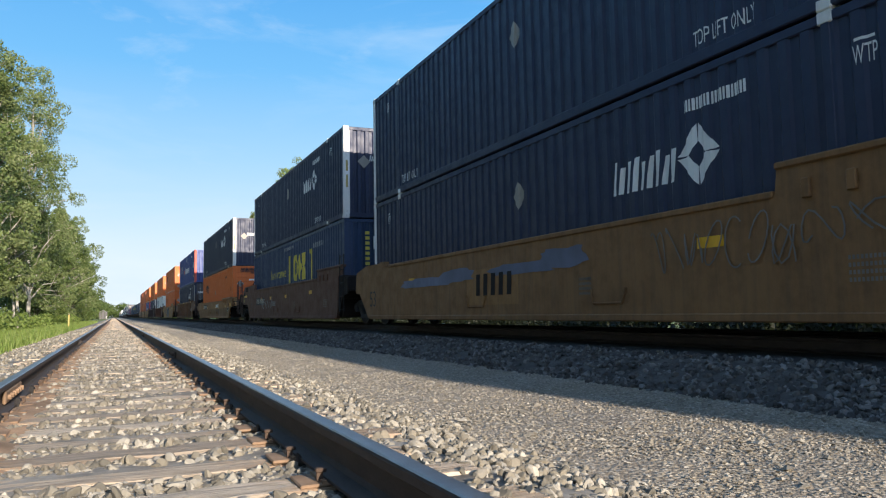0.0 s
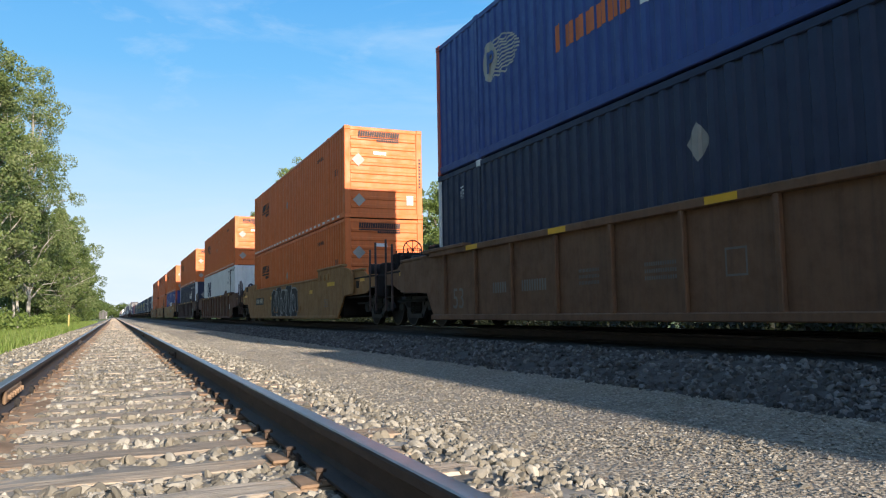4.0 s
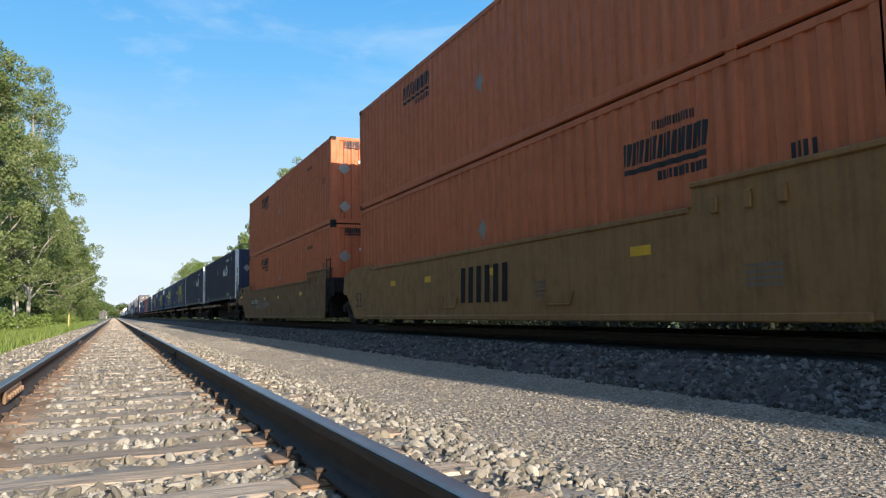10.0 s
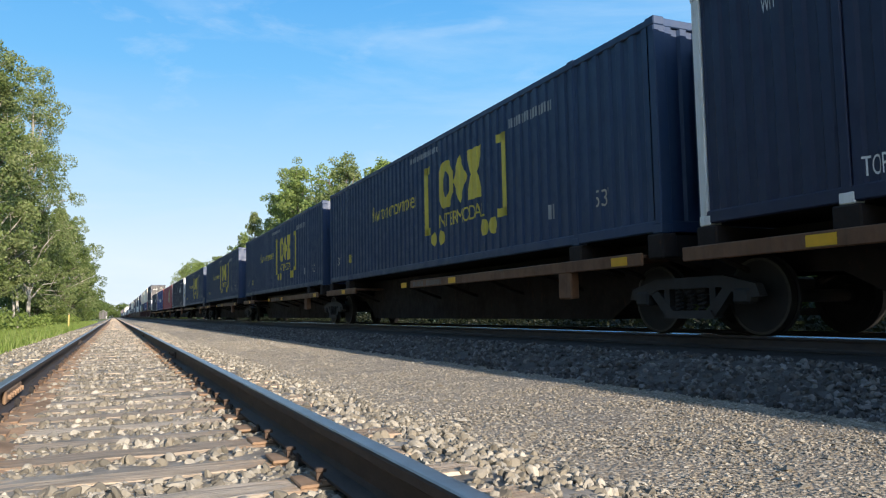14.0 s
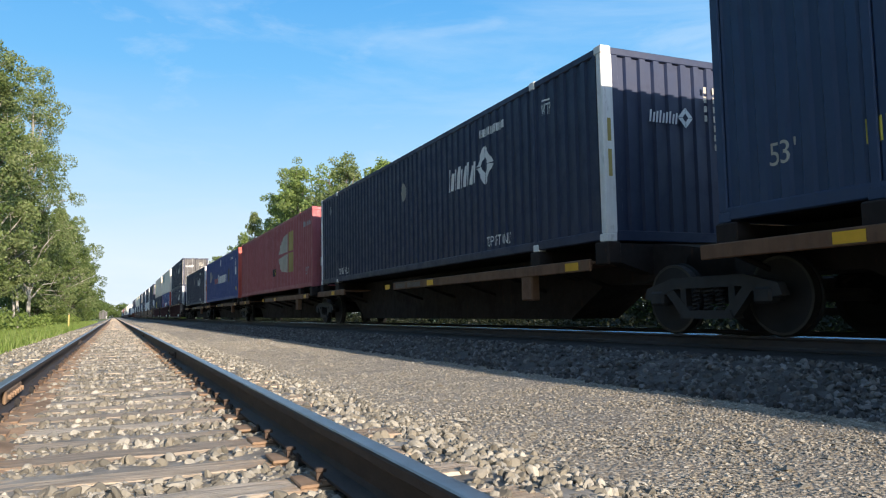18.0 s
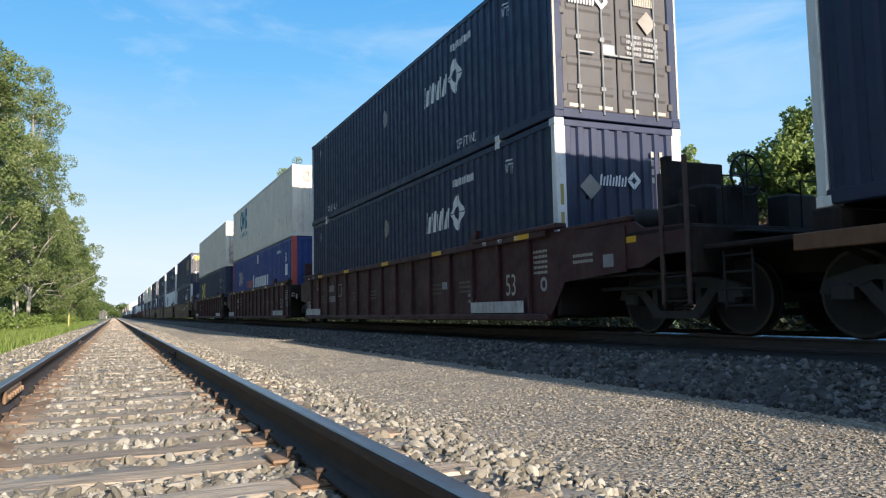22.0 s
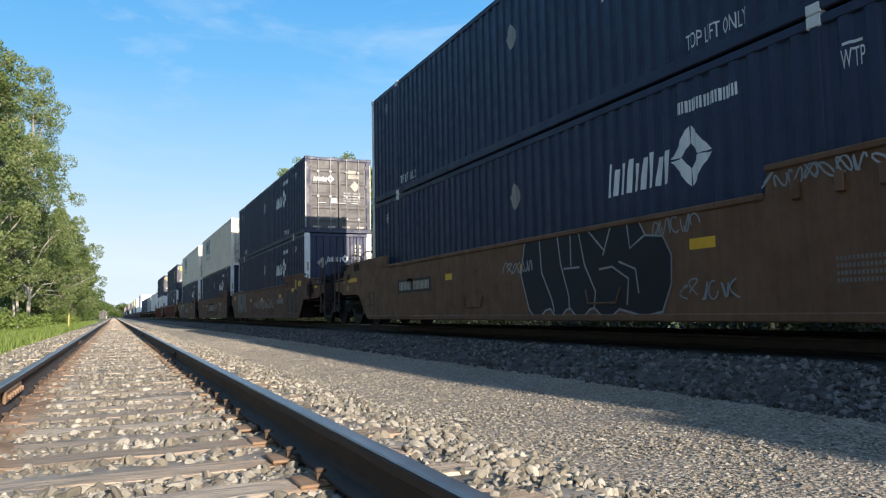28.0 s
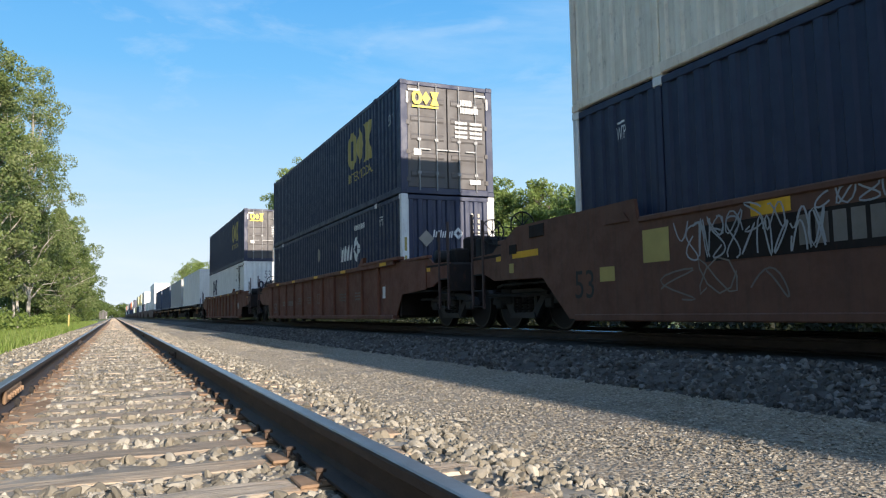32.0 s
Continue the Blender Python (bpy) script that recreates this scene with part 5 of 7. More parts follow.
def hand_wheel(parent, x, y, z):
    pts = [(x + 0.27 * math.cos(a * math.pi / 10), y, z + 0.27 * math.sin(a * math.pi / 10)) for a in range(21)]
    s = Shape().tube(pts, 0.016, 6)
    for a in range(4):
        c, d = math.cos(a * math.pi / 4), math.sin(a * math.pi / 4)
        s.tube([(x - 0.27 * c, y, z - 0.27 * d), (x + 0.27 * c, y, z + 0.27 * d)], 0.011, 5)
    part("hand_wheel", s, "iron", parent)


def coupler(parent, y, d):
    s = Shape().box(-0.09, 0.09, y, y + d * 0.5, 0.68, 0.88, 0.02)
    s.box(-0.16, 0.14, y + d * 0.42, y + d * 0.72, 0.64, 0.92, 0.04)
    part("coupler", s, "iron", parent)


def end_platform(root, body, y, d, ext, full, drop=0.0):
    """The deck over the truck at one end of a well unit; d is -1 at the near end, 1 at the far end."""
    top = (1.36 if full else 1.07) - drop
    s = Shape().box(-1.45, 1.45, y + d * 0.25, y + d * 0.42, 0.78, 1.45 - drop, 0.02)
    s.box(-0.45, 0.45, y + d * 0.3, y + d * (ext - 0.05), 0.72, 1.0, 0.03)
    s.box(-1.44, 1.44, y + d * 0.35, y + d * (ext - 0.1), top - 0.07, top, 0.015)
    part("end_platform", s, "car_black", root)
    part("well_bulkhead", Shape().box(-1.4, 1.4, y + d * 0.06, y + d * 0.16, 0.24, 1.5 - drop, 0.02), "car_black", root)
    if full:
        part("end_sill", Shape().box(-1.43, 1.43, y + d * (ext - 0.18), y + d * (ext - 0.02), 0.74, top - 0.03, 0.02), "car_black", root)
        part("air_reservoir", Shape().lathe([(0.02, -0.7), (0.13, -0.66), (0.16, -0.58), (0.16, 0.1), (0.13, 0.18), (0.02, 0.22)], 14, (0.35, y + d * 0.85, top + 0.17)), "iron", root, smooth=True)
        part("valve_box", Shape().box(0.5, 0.95, y + d * 1.6, y + d * 1.95, top, top + 0.34, 0.03), "iron", root)
        for sx in (-1, 1):
            x = sx * 1.44
            yy = y + d * (ext - 0.12)
            part("grab_rail", Shape().tube([(sx * 0.85, yy, top), (sx * 0.85, yy, top + 0.62), (sx * 0.5, yy, top + 0.62), (sx * 0.5, yy, top)], 0.018, 6), "iron", root)
            for k in (0.0, 0.46):
                part("ladder_post", Shape().box(x - 0.022, x + 0.022, yy - d * k - 0.03, yy - d * k + 0.03, 0.38, 2.2 - 0.16 * (k > 0), 0.008), "car_dark", root, "slender steel grab post")
            for z in (0.42, 0.72, 1.02):
                part("ladder_rung", Shape().tube([(x, yy, z), (x, yy - d * 0.46, z)], 0.014, 6), "iron", root)
            part("side_sill", Shape().prism([(y + d * 0.3, 0.84), (y + d * (ext - 1.0), 0.88), (y + d * (ext - 0.6), 1.02 - drop * 0.5), (y + d * (ext - 0.1), 1.04 - drop * 0.5), (y + d * (ext - 0.1), top), (y + d * (ext - 0.95), top + 0.03), (y + d * (ext - 1.15), 1.5 - drop), (y + d * 0.3, 1.56 - drop)], x - sx * 0.05, x - sx * 0.005, "x"), body, root)
            part("sill_cap", Shape().box(x - sx * 0.1, x + sx * 0.02, y + d * 0.3, y + d * (ext - 1.2), 1.52 - drop, 1.59 - drop, 0.012), body, root)
            if sx < 0:
                on_side("reflector", rect(0.42, 0.12), "stripe", y + d * (ext - 1.3) + 0.21, 1.22 - drop, root, "yellow reflective strip", False, -1.4395)
                # raised dark block, its colour standing for the shade in a step opening
                part("step_recess", Shape().box(-1.446, -1.425, y + d * (ext - 1.85), y + d * (ext - 1.6), 1.05 - drop * 0.6, 1.25 - drop, 0.004), "car_black", root)
        part("brake_cylinder", Shape().lathe([(0.02, -0.35), (0.17, -0.33), (0.17, 0.2), (0.1, 0.28), (0.02, 0.3)], 12, (-0.85, y + d * (ext - 1.35), top + 0.18)), "iron", root, smooth=True)
        part("equipment_rack", Shape().box(-0.55, 0.45, y + d * (ext - 1.3), y + d * (ext - 0.75), top - 0.02, 2.0, 0.05).box(-0.95, -0.6, y + d * (ext - 1.2), y + d * (ext - 0.8), top - 0.02, 1.72, 0.04), "car_black", root)
        part("control_box", Shape().box(0.5, 1.1, y + d * (ext - 0.7), y + d * (ext - 0.35), top - 0.02, 1.85, 0.03), "iron", root)
        part("air_pipe", Shape().tube([(-1.36, y + d * 0.5, 0.8), (-1.36, y + d * (ext - 1.2), 0.8), (-1.1, y + d * (ext - 0.5), 0.78), (-0.4, y + d * (ext + 0.1), 0.7), (-0.3, y + d * (ext + 0.35), 0.5)], 0.025, 6), "iron", root)
        part("skirt", Shape().prism([(y + d * 0.5, 1.05), (y + d * (ext - 0.1), 1.05), (y + d * (ext - 0.15), 0.74), (y + d * (ext - 0.7), 0.5), (y + d * 0.9, 0.5)], -0.43, 0.43, "x"), "car_black", root)
        part("brake_gear", Shape().box(-1.1, 1.1, y + d * (ext - 1.0), y + d * (ext - 0.6), 0.45, 0.75, 0.03).tube([(-1.2, y + d * 1.0, 0.62), (-1.2, y + d * (ext - 0.3), 0.62)], 0.03, 6), "iron", root)
        coupler(root, y + d * (ext - 0.1), d)
        part("crossover", Shape().box(-0.8, 0.8, y + d * (ext - 0.12), y + d * (ext + 0.14), top - 0.12, top - 0.08, 0.01), "iron", root)
    if full == 2:
        hand_wheel(root, -0.35, y + d * (ext - 0.2), 2.02)
        part("brake_housing", Shape().box(-0.62, -0.1, y + d * (ext - 0.5), y + d * (ext - 0.25), 1.34, 1.9, 0.03), "iron", root)


PLAQUE = 8.95


def smooth_well(body, near_end, far_end, label, spray=None, plate=None, step=1.78, low=False):
    """A well unit with plain plated sides that step up at the near end."""
    root = tagged(new("well_car"), label, "rail car", "cars of the train")
    en, ef = (1.5 if near_end else 1.02), (2.05 if far_end else 1.02)
    for sgn in (-1, 1):
        x0, x1 = sgn * 1.47, sgn * 1.52
        cn = 0.55
        prof = [(0.1, 0.2), (16.05, 0.2), (16.15 + 0.65, 0.86), (16.15 + ef - 0.06, 0.88), (16.15 + ef, 0.96)] + ([(18.15, 1.5), (17.8, 1.66), (17.6, 1.76), (14.45, 1.78), (14.4, 1.49)] if far_end else [(16.15 + ef - 0.1, 1.44), (16.2, 1.6), (14.9, 1.6), (14.7, 1.49)]) + [
                (2.5, 1.49), (2.46, step)] + ([(0.0, step), (-en + 0.35, 1.62 if step > 1.6 else 1.54), (-en, 1.44), (-en, 0.9), (-0.65, 0.86)] if near_end else [(-0.45, 1.78), (-0.5, 1.5), (-0.06, 1.47), (0.0, 0.5)])
        if low:
            prof = [(0.1, 0.2), (16.0, 0.2), (17.1, 0.66), (18.0, 0.8), (18.2, 0.9), (18.2, 1.12), (17.0, 1.23), (15.9, 1.3), (15.2, 1.3), (15.15, 1.25), (2.3, 1.25), (2.2, 1.33), (0.0, 1.37), (-en + 0.35, 1.34), (-en, 1.28), (-en, 0.86), (-0.7, 0.8)]
        part("side_plate", Shape().prism(prof, x0, x1, "x"), "car_low" if low else body, root)
        if low:
            part("upper_strake", Shape().box(sgn * 1.5, sgn * 1.5235, -0.4, 16.8, 0.77, 1.22, 0.0), body, root)
            part("top_chord", Shape().box(sgn * 1.38, sgn * 1.54, 2.4, 15.1, 1.215, 1.27, 0.012), body, root)
            for y0, y1 in ((-0.75, 1.15), (1.2, 2.95)):
                part("top_chord", Shape().prism([(sgn * 1.36, 1.32), (sgn * 1.53, 1.29), (sgn * 1.56, 1.33), (sgn * 1.5, 1.41), (sgn * 1.38, 1.41)], y0, y1, "y"), body, root)
            part("top_chord", Shape().box(sgn * 1.37, sgn * 1.54, 15.2, 15.75, 1.27, 1.34, 0.012), body, root)
        else:
            part("top_chord", Shape().box(sgn * 1.38, sgn * 1.545, 2.52, 14.36, 1.45, 1.53, 0.015), body, root)
            part("top_chord", Shape().box(sgn * 1.36, sgn * 1.55, -0.45, 2.48, step - 0.04, step + 0.035, 0.015), body, root)
        part("bottom_chord", Shape().box(sgn * 1.36, sgn * 1.54, 0.25, 15.9, 0.17, 0.27, 0.015), body, root)
        for yy in (1.1, 1.55, 2.05):
            part("lug", Shape().box(sgn * 1.5, sgn * 1.56, yy, yy + 0.1, 1.4 - 0.3 * low, 1.6 - 0.3 * low, 0.01), body, root)
        for yy in (5.0, 9.1):
            part("skirt_bracket", Shape().tube([(sgn * 1.53, yy, 0.62), (sgn * 1.53, yy + 0.1, 0.42), (sgn * 1.53, yy + 0.75, 0.42), (sgn * 1.53, yy + 0.8, 0.62)], 0.018, 6), body, root)
        if not near_end:
            part("end_panel", Shape().prism([(-0.07, 1.46), (-0.01, 0.5), (-0.2, 0.42), (-0.5, 0.86), (-1.0, 0.92), (-1.0, 1.4), (-0.6, 1.44)], sgn * 1.46, sgn * 1.5, "x"), "car_black", root)
    if low:
        xs = -1.5245
        on_side("emblem", flat([(0.04, 0.0), (0.24, 0.0), (0.24, 0.06), (0.68, 0.06), (0.68, 0.0), (0.9, 0.0), (0.9, 0.06), (1.06, 0.06), (1.26, 0.02), (1.14, 0.25), (0.1, 0.24), (0.0, 0.1)]), "mark_white", 6.25, 0.81, root, "white remains of a large painted mark", False, xs)
        on_side("emblem", flat([(0.0, 0.0), (0.12, 0.0), (0.36, 0.27), (0.18, 0.25)]), "mark_white", 4.95, 0.81, root, "white remains of a large painted mark", False, xs)
        for yl, dx in ((6.05, 0.0), (5.52, 0.0), (5.08, -0.12), (4.95, 0.14)):
            on_side("stain", flat([(0.0, 0.3), (0.2, 0.3), (0.2 + dx, 0.0), (dx, 0.0)]), "car_dark", yl, 0.46, root, "ghost of painted-over strokes", False, xs + 0.0015)
        on_side("lettering", fit_width(text_mesh("53", 0.28), 0.3), "mark_black", 1.23, 0.53, root, "black numerals", False, xs)
        on_side("label", join((rect(0.42, 0.26), 0, 0)), "mark_black", 0.68, 0.53, root, "black table with pale frame", False, xs)
        on_side("label_frame", join((rect(0.42, 0.02), 0, 0.0), (rect(0.42, 0.02), 0, 0.07), (rect(0.42, 0.02), 0, 0.25), (rect(0.02, 0.26), 0.41, 0)), "mark_cream", 0.68, 0.53, root, "", False, xs - 0.0035)
        on_side("label", rect(0.2, 0.2), "mark_black", 0.2, 0.64, root, "black square stencil", False, xs)
        on_side("grille", join(*[(rect(0.14, 0.025), 0, 0.05 * k) for k in range(5)]), "mark_black", 0.5, 0.93, root, "", False, xs)
        on_side("grille", join(*[(rect(0.12, 0.025), 0, 0.05 * k) for k in range(4)]), "mark_black", 0.28, 0.98, root, "", False, xs)
        # dark block on the plate in place of a shaded opening
        part("step_recess", Shape().box(-1.545, -1.515, -0.2, 0.08, 0.9, 1.03, 0.008), "car_black", root)
        part("bracket", Shape().box(-1.555, -1.515, -0.32, -0.23, 0.88, 1.02, 0.01), body, root)
        for yl in (13.75, 11.1, 6.7, 1.72):
            on_side("reflector", rect(0.34, 0.11), "stripe", yl, 0.83, root, "yellow reflective strip", False, xs)
        on_side("label", join((rect(0.3, 0.015), 0, 0), (rect(0.3, 0.015), 0, 0.3), (rect(0.015, 0.3), 0, 0), (rect(0.015, 0.315), 0.3, 0)), "mark_black", 10.8, 0.78, root, "thin black framed box", False, xs)
        for y in (1.45, 10.34, 14.4):
            part("weld_seam", Shape().box(-1.5275, -1.51, y - 0.012, y + 0.012, 0.24, 1.2, 0.0), "car_low", root)
    part("stacking_guide", Shape().prism([(14.55, 1.5 - 0.26 * low), (15.1, 1.5 - 0.26 * low), (15.0, 1.62 - 0.26 * low), (14.65, 1.62 - 0.26 * low)], -1.54, -1.42, "x"), body, root)
    part("well_floor", Shape().box(-1.35, 1.35, 0.3, 15.85, 0.22, 0.32).box(-1.36, 1.36, 0.1, 0.3, 0.2, 1.2).box(-1.36, 1.36, 15.85, 16.05, 0.2, 1.2), "iron", root)
    for yy in () if low else (3.25, 7.3, 10.4, 12.6):
        on_side("reflector", rect(0.42 if yy < 4 else 0.34, 0.13), "stripe", yy + 0.4, 1.02 if yy < 4 else 0.98, root, "yellow reflective strip", False, -1.5245)
    if far_end and not low:
        on_side("reflector", rect(0.85, 0.11), "stripe", 17.75, 1.22, root, "yellow reflective strip", False, -1.5245)
        # two dark raised blocks give the shade of openings by colour
        part("step_recess", Shape().box(-1.535, -1.515, 17.6, 17.85, 1.3, 1.46, 0.005), "car_black", root)
        part("step_recess", Shape().box(-1.54, -1.515, 16.7, 17.15, 1.52, 1.72, 0.005), "car_black", root)
        part("placard", Shape().box(-1.53, -1.515, 17.72, 17.86, 0.98, 1.14, 0.003), "mark_straw", root)
    if near_end:
        on_side("reflector", rect(0.42 if low else 0.9, 0.2 if low else 0.12), "stripe", -0.35 if low else 1.3, 0.86 if low else 1.2, root, "yellow reflective strip", False, -1.5245)
    if plate:
        on_side("number_panel", rect(2.05, 0.32), "mark_black", plate + 2.0, 0.79, root, "black panel with pale marks", False, -1.5245)
        on_side("marking", join((bars(4, 0.72, 0.2), 0, 0), (bars(6, 0.9, 0.19), 0.9, 0)), "mark_cream", plate + 1.88, 0.855, root, "", False, -1.529)
    if not near_end:
        on_side("lettering", fit_width(text_mesh("53", 0.42), 0.5), "mark_black", 15.9, 0.5, root, "black numerals", False, -1.5245)
    for yy, ww in ((1.2, 0.5), (5.8, 0.3)):
        on_side("marking", join(*[(bars(6, ww, 0.04), 0, 0.07 * k) for k in range(4)]), "mark_faint", yy + ww, 0.55, root, "", False, -1.5245)
    r = random.Random(9)
    out_x, top_x = -1.5255, -1.531
    if spray == "letters":
        lobes = [(0.5, 0.42), (1.12, 0.36), (1.7, 0.4), (2.35, 0.46)]
        edge = [(0.16, 1.24), (0.0, 0.7)]
        for x, w in lobes:
            edge += [(x - w * 0.62, 0.12), (x - w * 0.25, 0.0), (x + w * 0.25, 0.0), (x + w * 0.6, 0.1)]
        edge += [(3.15, 0.0), (3.5, 0.06), (3.68, 0.4), (3.7, 0.75), (3.55, 1.0), (3.22, 1.04), (3.1, 1.24)]
        on_side("graffiti", flat(edge), "spray_dark", 7.66, 0.235, root, "black bubble graffiti with pale outline", False, out_x)
        lines = [edge, [(0.62, 1.2), (0.66, 0.7), (0.95, 0.25), (1.0, 0.08)], [(1.15, 1.22), (1.22, 0.8), (1.42, 0.3), (1.42, 0.1)], [(1.5, 1.22), (1.5, 0.75)], [(1.3, 0.72), (1.72, 0.72)],
                 [(1.72, 1.24), (1.85, 0.75), (2.1, 0.35), (2.05, 0.1)], [(1.95, 1.24), (2.35, 0.9)], [(2.5, 1.24), (2.3, 0.85)], [(2.2, 0.66), (2.5, 0.68), (2.85, 0.5), (2.8, 0.15)], [(2.65, 0.74), (3.0, 0.62), (3.05, 0.3)], [(2.85, 1.24), (2.9, 0.9), (3.2, 1.04)]]
        for q in lines:
            on_side("graffiti_outline", stroke(q, 0.03), "spray_chalk", 7.66, 0.235, root, "", False, top_x)
        on_side("tag", scrawl(5, 0.16, 0.22, 21, 0.022), "spray_chalk", 4.3, 1.22, root, "", False, out_x, 2)
        on_side("tag", scrawl(6, 0.15, 0.24, 22, 0.02), "spray_chalk", 3.85, 0.42, root, "", False, out_x, 2)
        on_side("tag", scrawl(8, 0.17, 0.18, 23, 0.022), "spray_chalk", 2.55, 1.56, root, "", False, out_x, 2)
        on_side("tag", scrawl(6, 0.16, 0.2, 24, 0.02), "spray_chalk", 8.3, 0.95, root, "", False, out_x, 2)
    elif spray == "wave":
        for k, (yl, z, w, h) in enumerate(((13.5, 0.88, 2.9, 0.2), (11.2, 0.92, 1.6, 0.26), (8.9, 0.95, 2.3, 0.2), (7.2, 0.98, 1.3, 0.3))):
            on_side("graffiti", flat(blob(w, h, r, 22, 0.16)), "spray_blue", yl, z, root, "faded pale blue graffiti smear", False, out_x - 0.0012 * k)
        on_side("panel", rect(2.0, 0.66), "car_yellow", 9.9, 0.45, root, "paler repainted panel", False, out_x + 0.0006)
        on_side("panel", join(*[(rect(0.16, 0.4, 0.03), 0.3 * k, 0) for k in range(5)]), "car_black", 9.5, 0.62, root, "faded barred mark", False, out_x - 0.0055)
        on_side("tag", scrawl(7, 0.3, 0.6, 31, 0.02), "mark_faint", 4.5, 0.75, root, "", False, top_x, 2)
        on_side("tag", scrawl(4, 0.5, 0.4, 32, 0.02), "mark_faint", 2.2, 0.95, root, "", False, top_x, 2)
    elif spray == "mural":
        bl = [(blob(1.25, 1.15 + 0.1 * (k % 2), r), 0.95 * k, 0.04 * (k % 2)) for k in range(5)]
        on_side("graffiti", join(*[(flat(p), dx, dy) for p, dx, dy in bl]), "spray_dark", 10.5, 0.2, root, "dark blue mural of bubble shapes with pale outlines", False, out_x, 22)
        on_side("graffiti_outline", join(*[(stroke(p + p[:1], 0.05), dx, dy) for p, dx, dy in bl], (scrawl(6, 0.7, 0.9, 33, 0.05), 0.3, 0.15)), "spray_chalk", 10.5, 0.2, root, "", False, top_x, 6)
    elif spray == "dense":
        on_side("panel", rect(3.6, 0.42), "car_black", 13.2, 0.86, root, "dark painted-over panel", False, out_x + 0.0006)
        on_side("marking", bars(5, 1.9, 0.3, 0.5), "mark_faint", 11.9, 0.94, root, "", False, out_x)
        on_side("patch", rect(0.5, 0.42), "mark_straw", 14.3, 0.92, root, "faded straw-coloured patch", False, out_x)
        on_side("patch", rect(0.34, 0.2), "mark_straw", 15.25, 0.72, root, "faded straw-coloured patch", False, out_x)
        on_side("reflector", rect(0.52, 0.15), "stripe", 12.5, 1.3, root, "yellow reflective strip", False, out_x)
        on_side("tag", scrawl(9, 0.2, 0.5, 41, 0.022), "spray_chalk", 13.5, 0.85, root, "", False, top_x, 2)
        on_side("tag", scrawl(7, 0.26, 0.34, 42, 0.02), "spray_chalk", 13.7, 1.1, root, "", False, top_x - 0.004, 2)
        on_side("tag", scrawl(3, 0.62, 0.5, 43, 0.022), "mark_faint", 14.0, 0.42, root, "", False, out_x, 2)
        on_side("tag", scrawl(6, 0.22, 0.2, 44, 0.02), "spray_chalk", 11.7, 1.28, root, "", False, out_x, 2)
        on_side("graffiti", scrawl(6, 0.4, 0.45, 5, 0.03), "spray_chalk", 9.0, 0.6, root, "scrawled grey graffiti tags", False, out_x, 2)
    elif spray == "tags":
        on_side("graffiti", scrawl(6, 0.4, 0.45, 5, 0.03), "spray_chalk", 12.8, 0.6, root, "scrawled grey graffiti tags", False, out_x, 2)
        on_side("marking", bars(6, 0.8, 0.2), "spray_chalk", 10.4, 0.7, root, "", False, out_x)
    elif spray == "blocks":
        jag = [(0.0, 0.5), (0.1, 1.05), (0.18, 1.2), (0.5, 1.25), (0.62, 0.95), (0.7, 1.26), (0.95, 1.3), (0.98, 0.6), (1.0, 0.08), (0.68, 0.06), (0.62, 0.34), (0.5, 0.06), (0.22, 0.0), (0.06, 0.28), (0.14, 0.5)]
        ring = [(1.46 + 0.47 * math.cos(a * math.pi / 14), 0.7 + 0.6 * math.sin(a * math.pi / 14)) for a in range(28)]
        tail = [(2.0, 0.1), (2.0, 1.2), (2.3, 1.28), (2.5, 0.9), (2.85, 1.2), (3.1, 1.2), (2.8, 0.62), (3.15, 0.1), (2.8, 0.08), (2.45, 0.5), (2.3, 0.08)]
        for k, p in enumerate((jag, ring, tail)):
            on_side("graffiti_shade", flat([(x + 0.05, v - 0.07) for x, v in p]), "mark_black", 14.97, 0.36, root, "", False, out_x - 0.0006 * k)
            on_side("graffiti", flat(p), "spray_grey", 14.97, 0.36, root, "grimy grey block graffiti with black outline", False, out_x - 0.0025 - 0.0006 * k)
            on_side("graffiti_outline", stroke(p + p[:1], 0.035), "mark_black" if k != 1 else "spray_chalk", 14.97, 0.36, root, "", False, out_x - 0.005)
        on_side("graffiti_outline", flat([(1.42 + 0.16 * math.cos(a * math.pi / 9), 0.76 + 0.27 * math.sin(a * math.pi / 9)) for a in range(18)]), "mark_black", 14.97, 0.36, root, "", False, out_x - 0.006)
        on_side("graffiti", flat(blob(0.3, 0.3, r, 22, 0.2)), "car_yellow", 14.85, 0.5, root, "ochre patch", False, out_x - 0.0065)
        on_side("graffiti", flat(blob(0.26, 0.36, r, 22, 0.2)), "car_yellow", 14.9, 1.15, root, "ochre patch", False, out_x - 0.0065)
        on_side("lettering", fit_width(text_mesh("53", 0.4), 0.5), "mark_black", 15.84, 0.5, root, "black numerals", False, out_x)
        on_side("reflector", rect(0.5, 0.22), "stripe", 16.1, 1.16, root, "yellow reflective strip", False, out_x)
        on_side("tag", scrawl(5, 0.24, 0.26, 25, 0.024), "spray_chalk", 16.7, 1.15, root, "", False, out_x, 2)
        on_side("graffiti", scrawl(11, 0.42, 0.42, 6, 0.035), "spray_chalk", 9.75, 0.6, root, "scrawled grey graffiti tags", False, out_x, 2)
        on_side("marking", bars(6, 1.2, 0.2), "spray_chalk", 4.1, 0.78, root, "", False, out_x)
        for yl, w, h in ((2.3, 0.95, 1.0), (1.6, 0.8, 0.8), (0.95, 0.75, 0.95)):
            p = blob(w, h, r, 22, 0.12)
            on_side("graffiti", flat(p), "car_dark", yl, 0.36, root, "dull smudged bubble graffiti", False, out_x + 0.0004 * yl)
            on_side("graffiti_outline", stroke(p + p[:1], 0.03), "mark_faint", yl, 0.36, root, "", False, top_x)
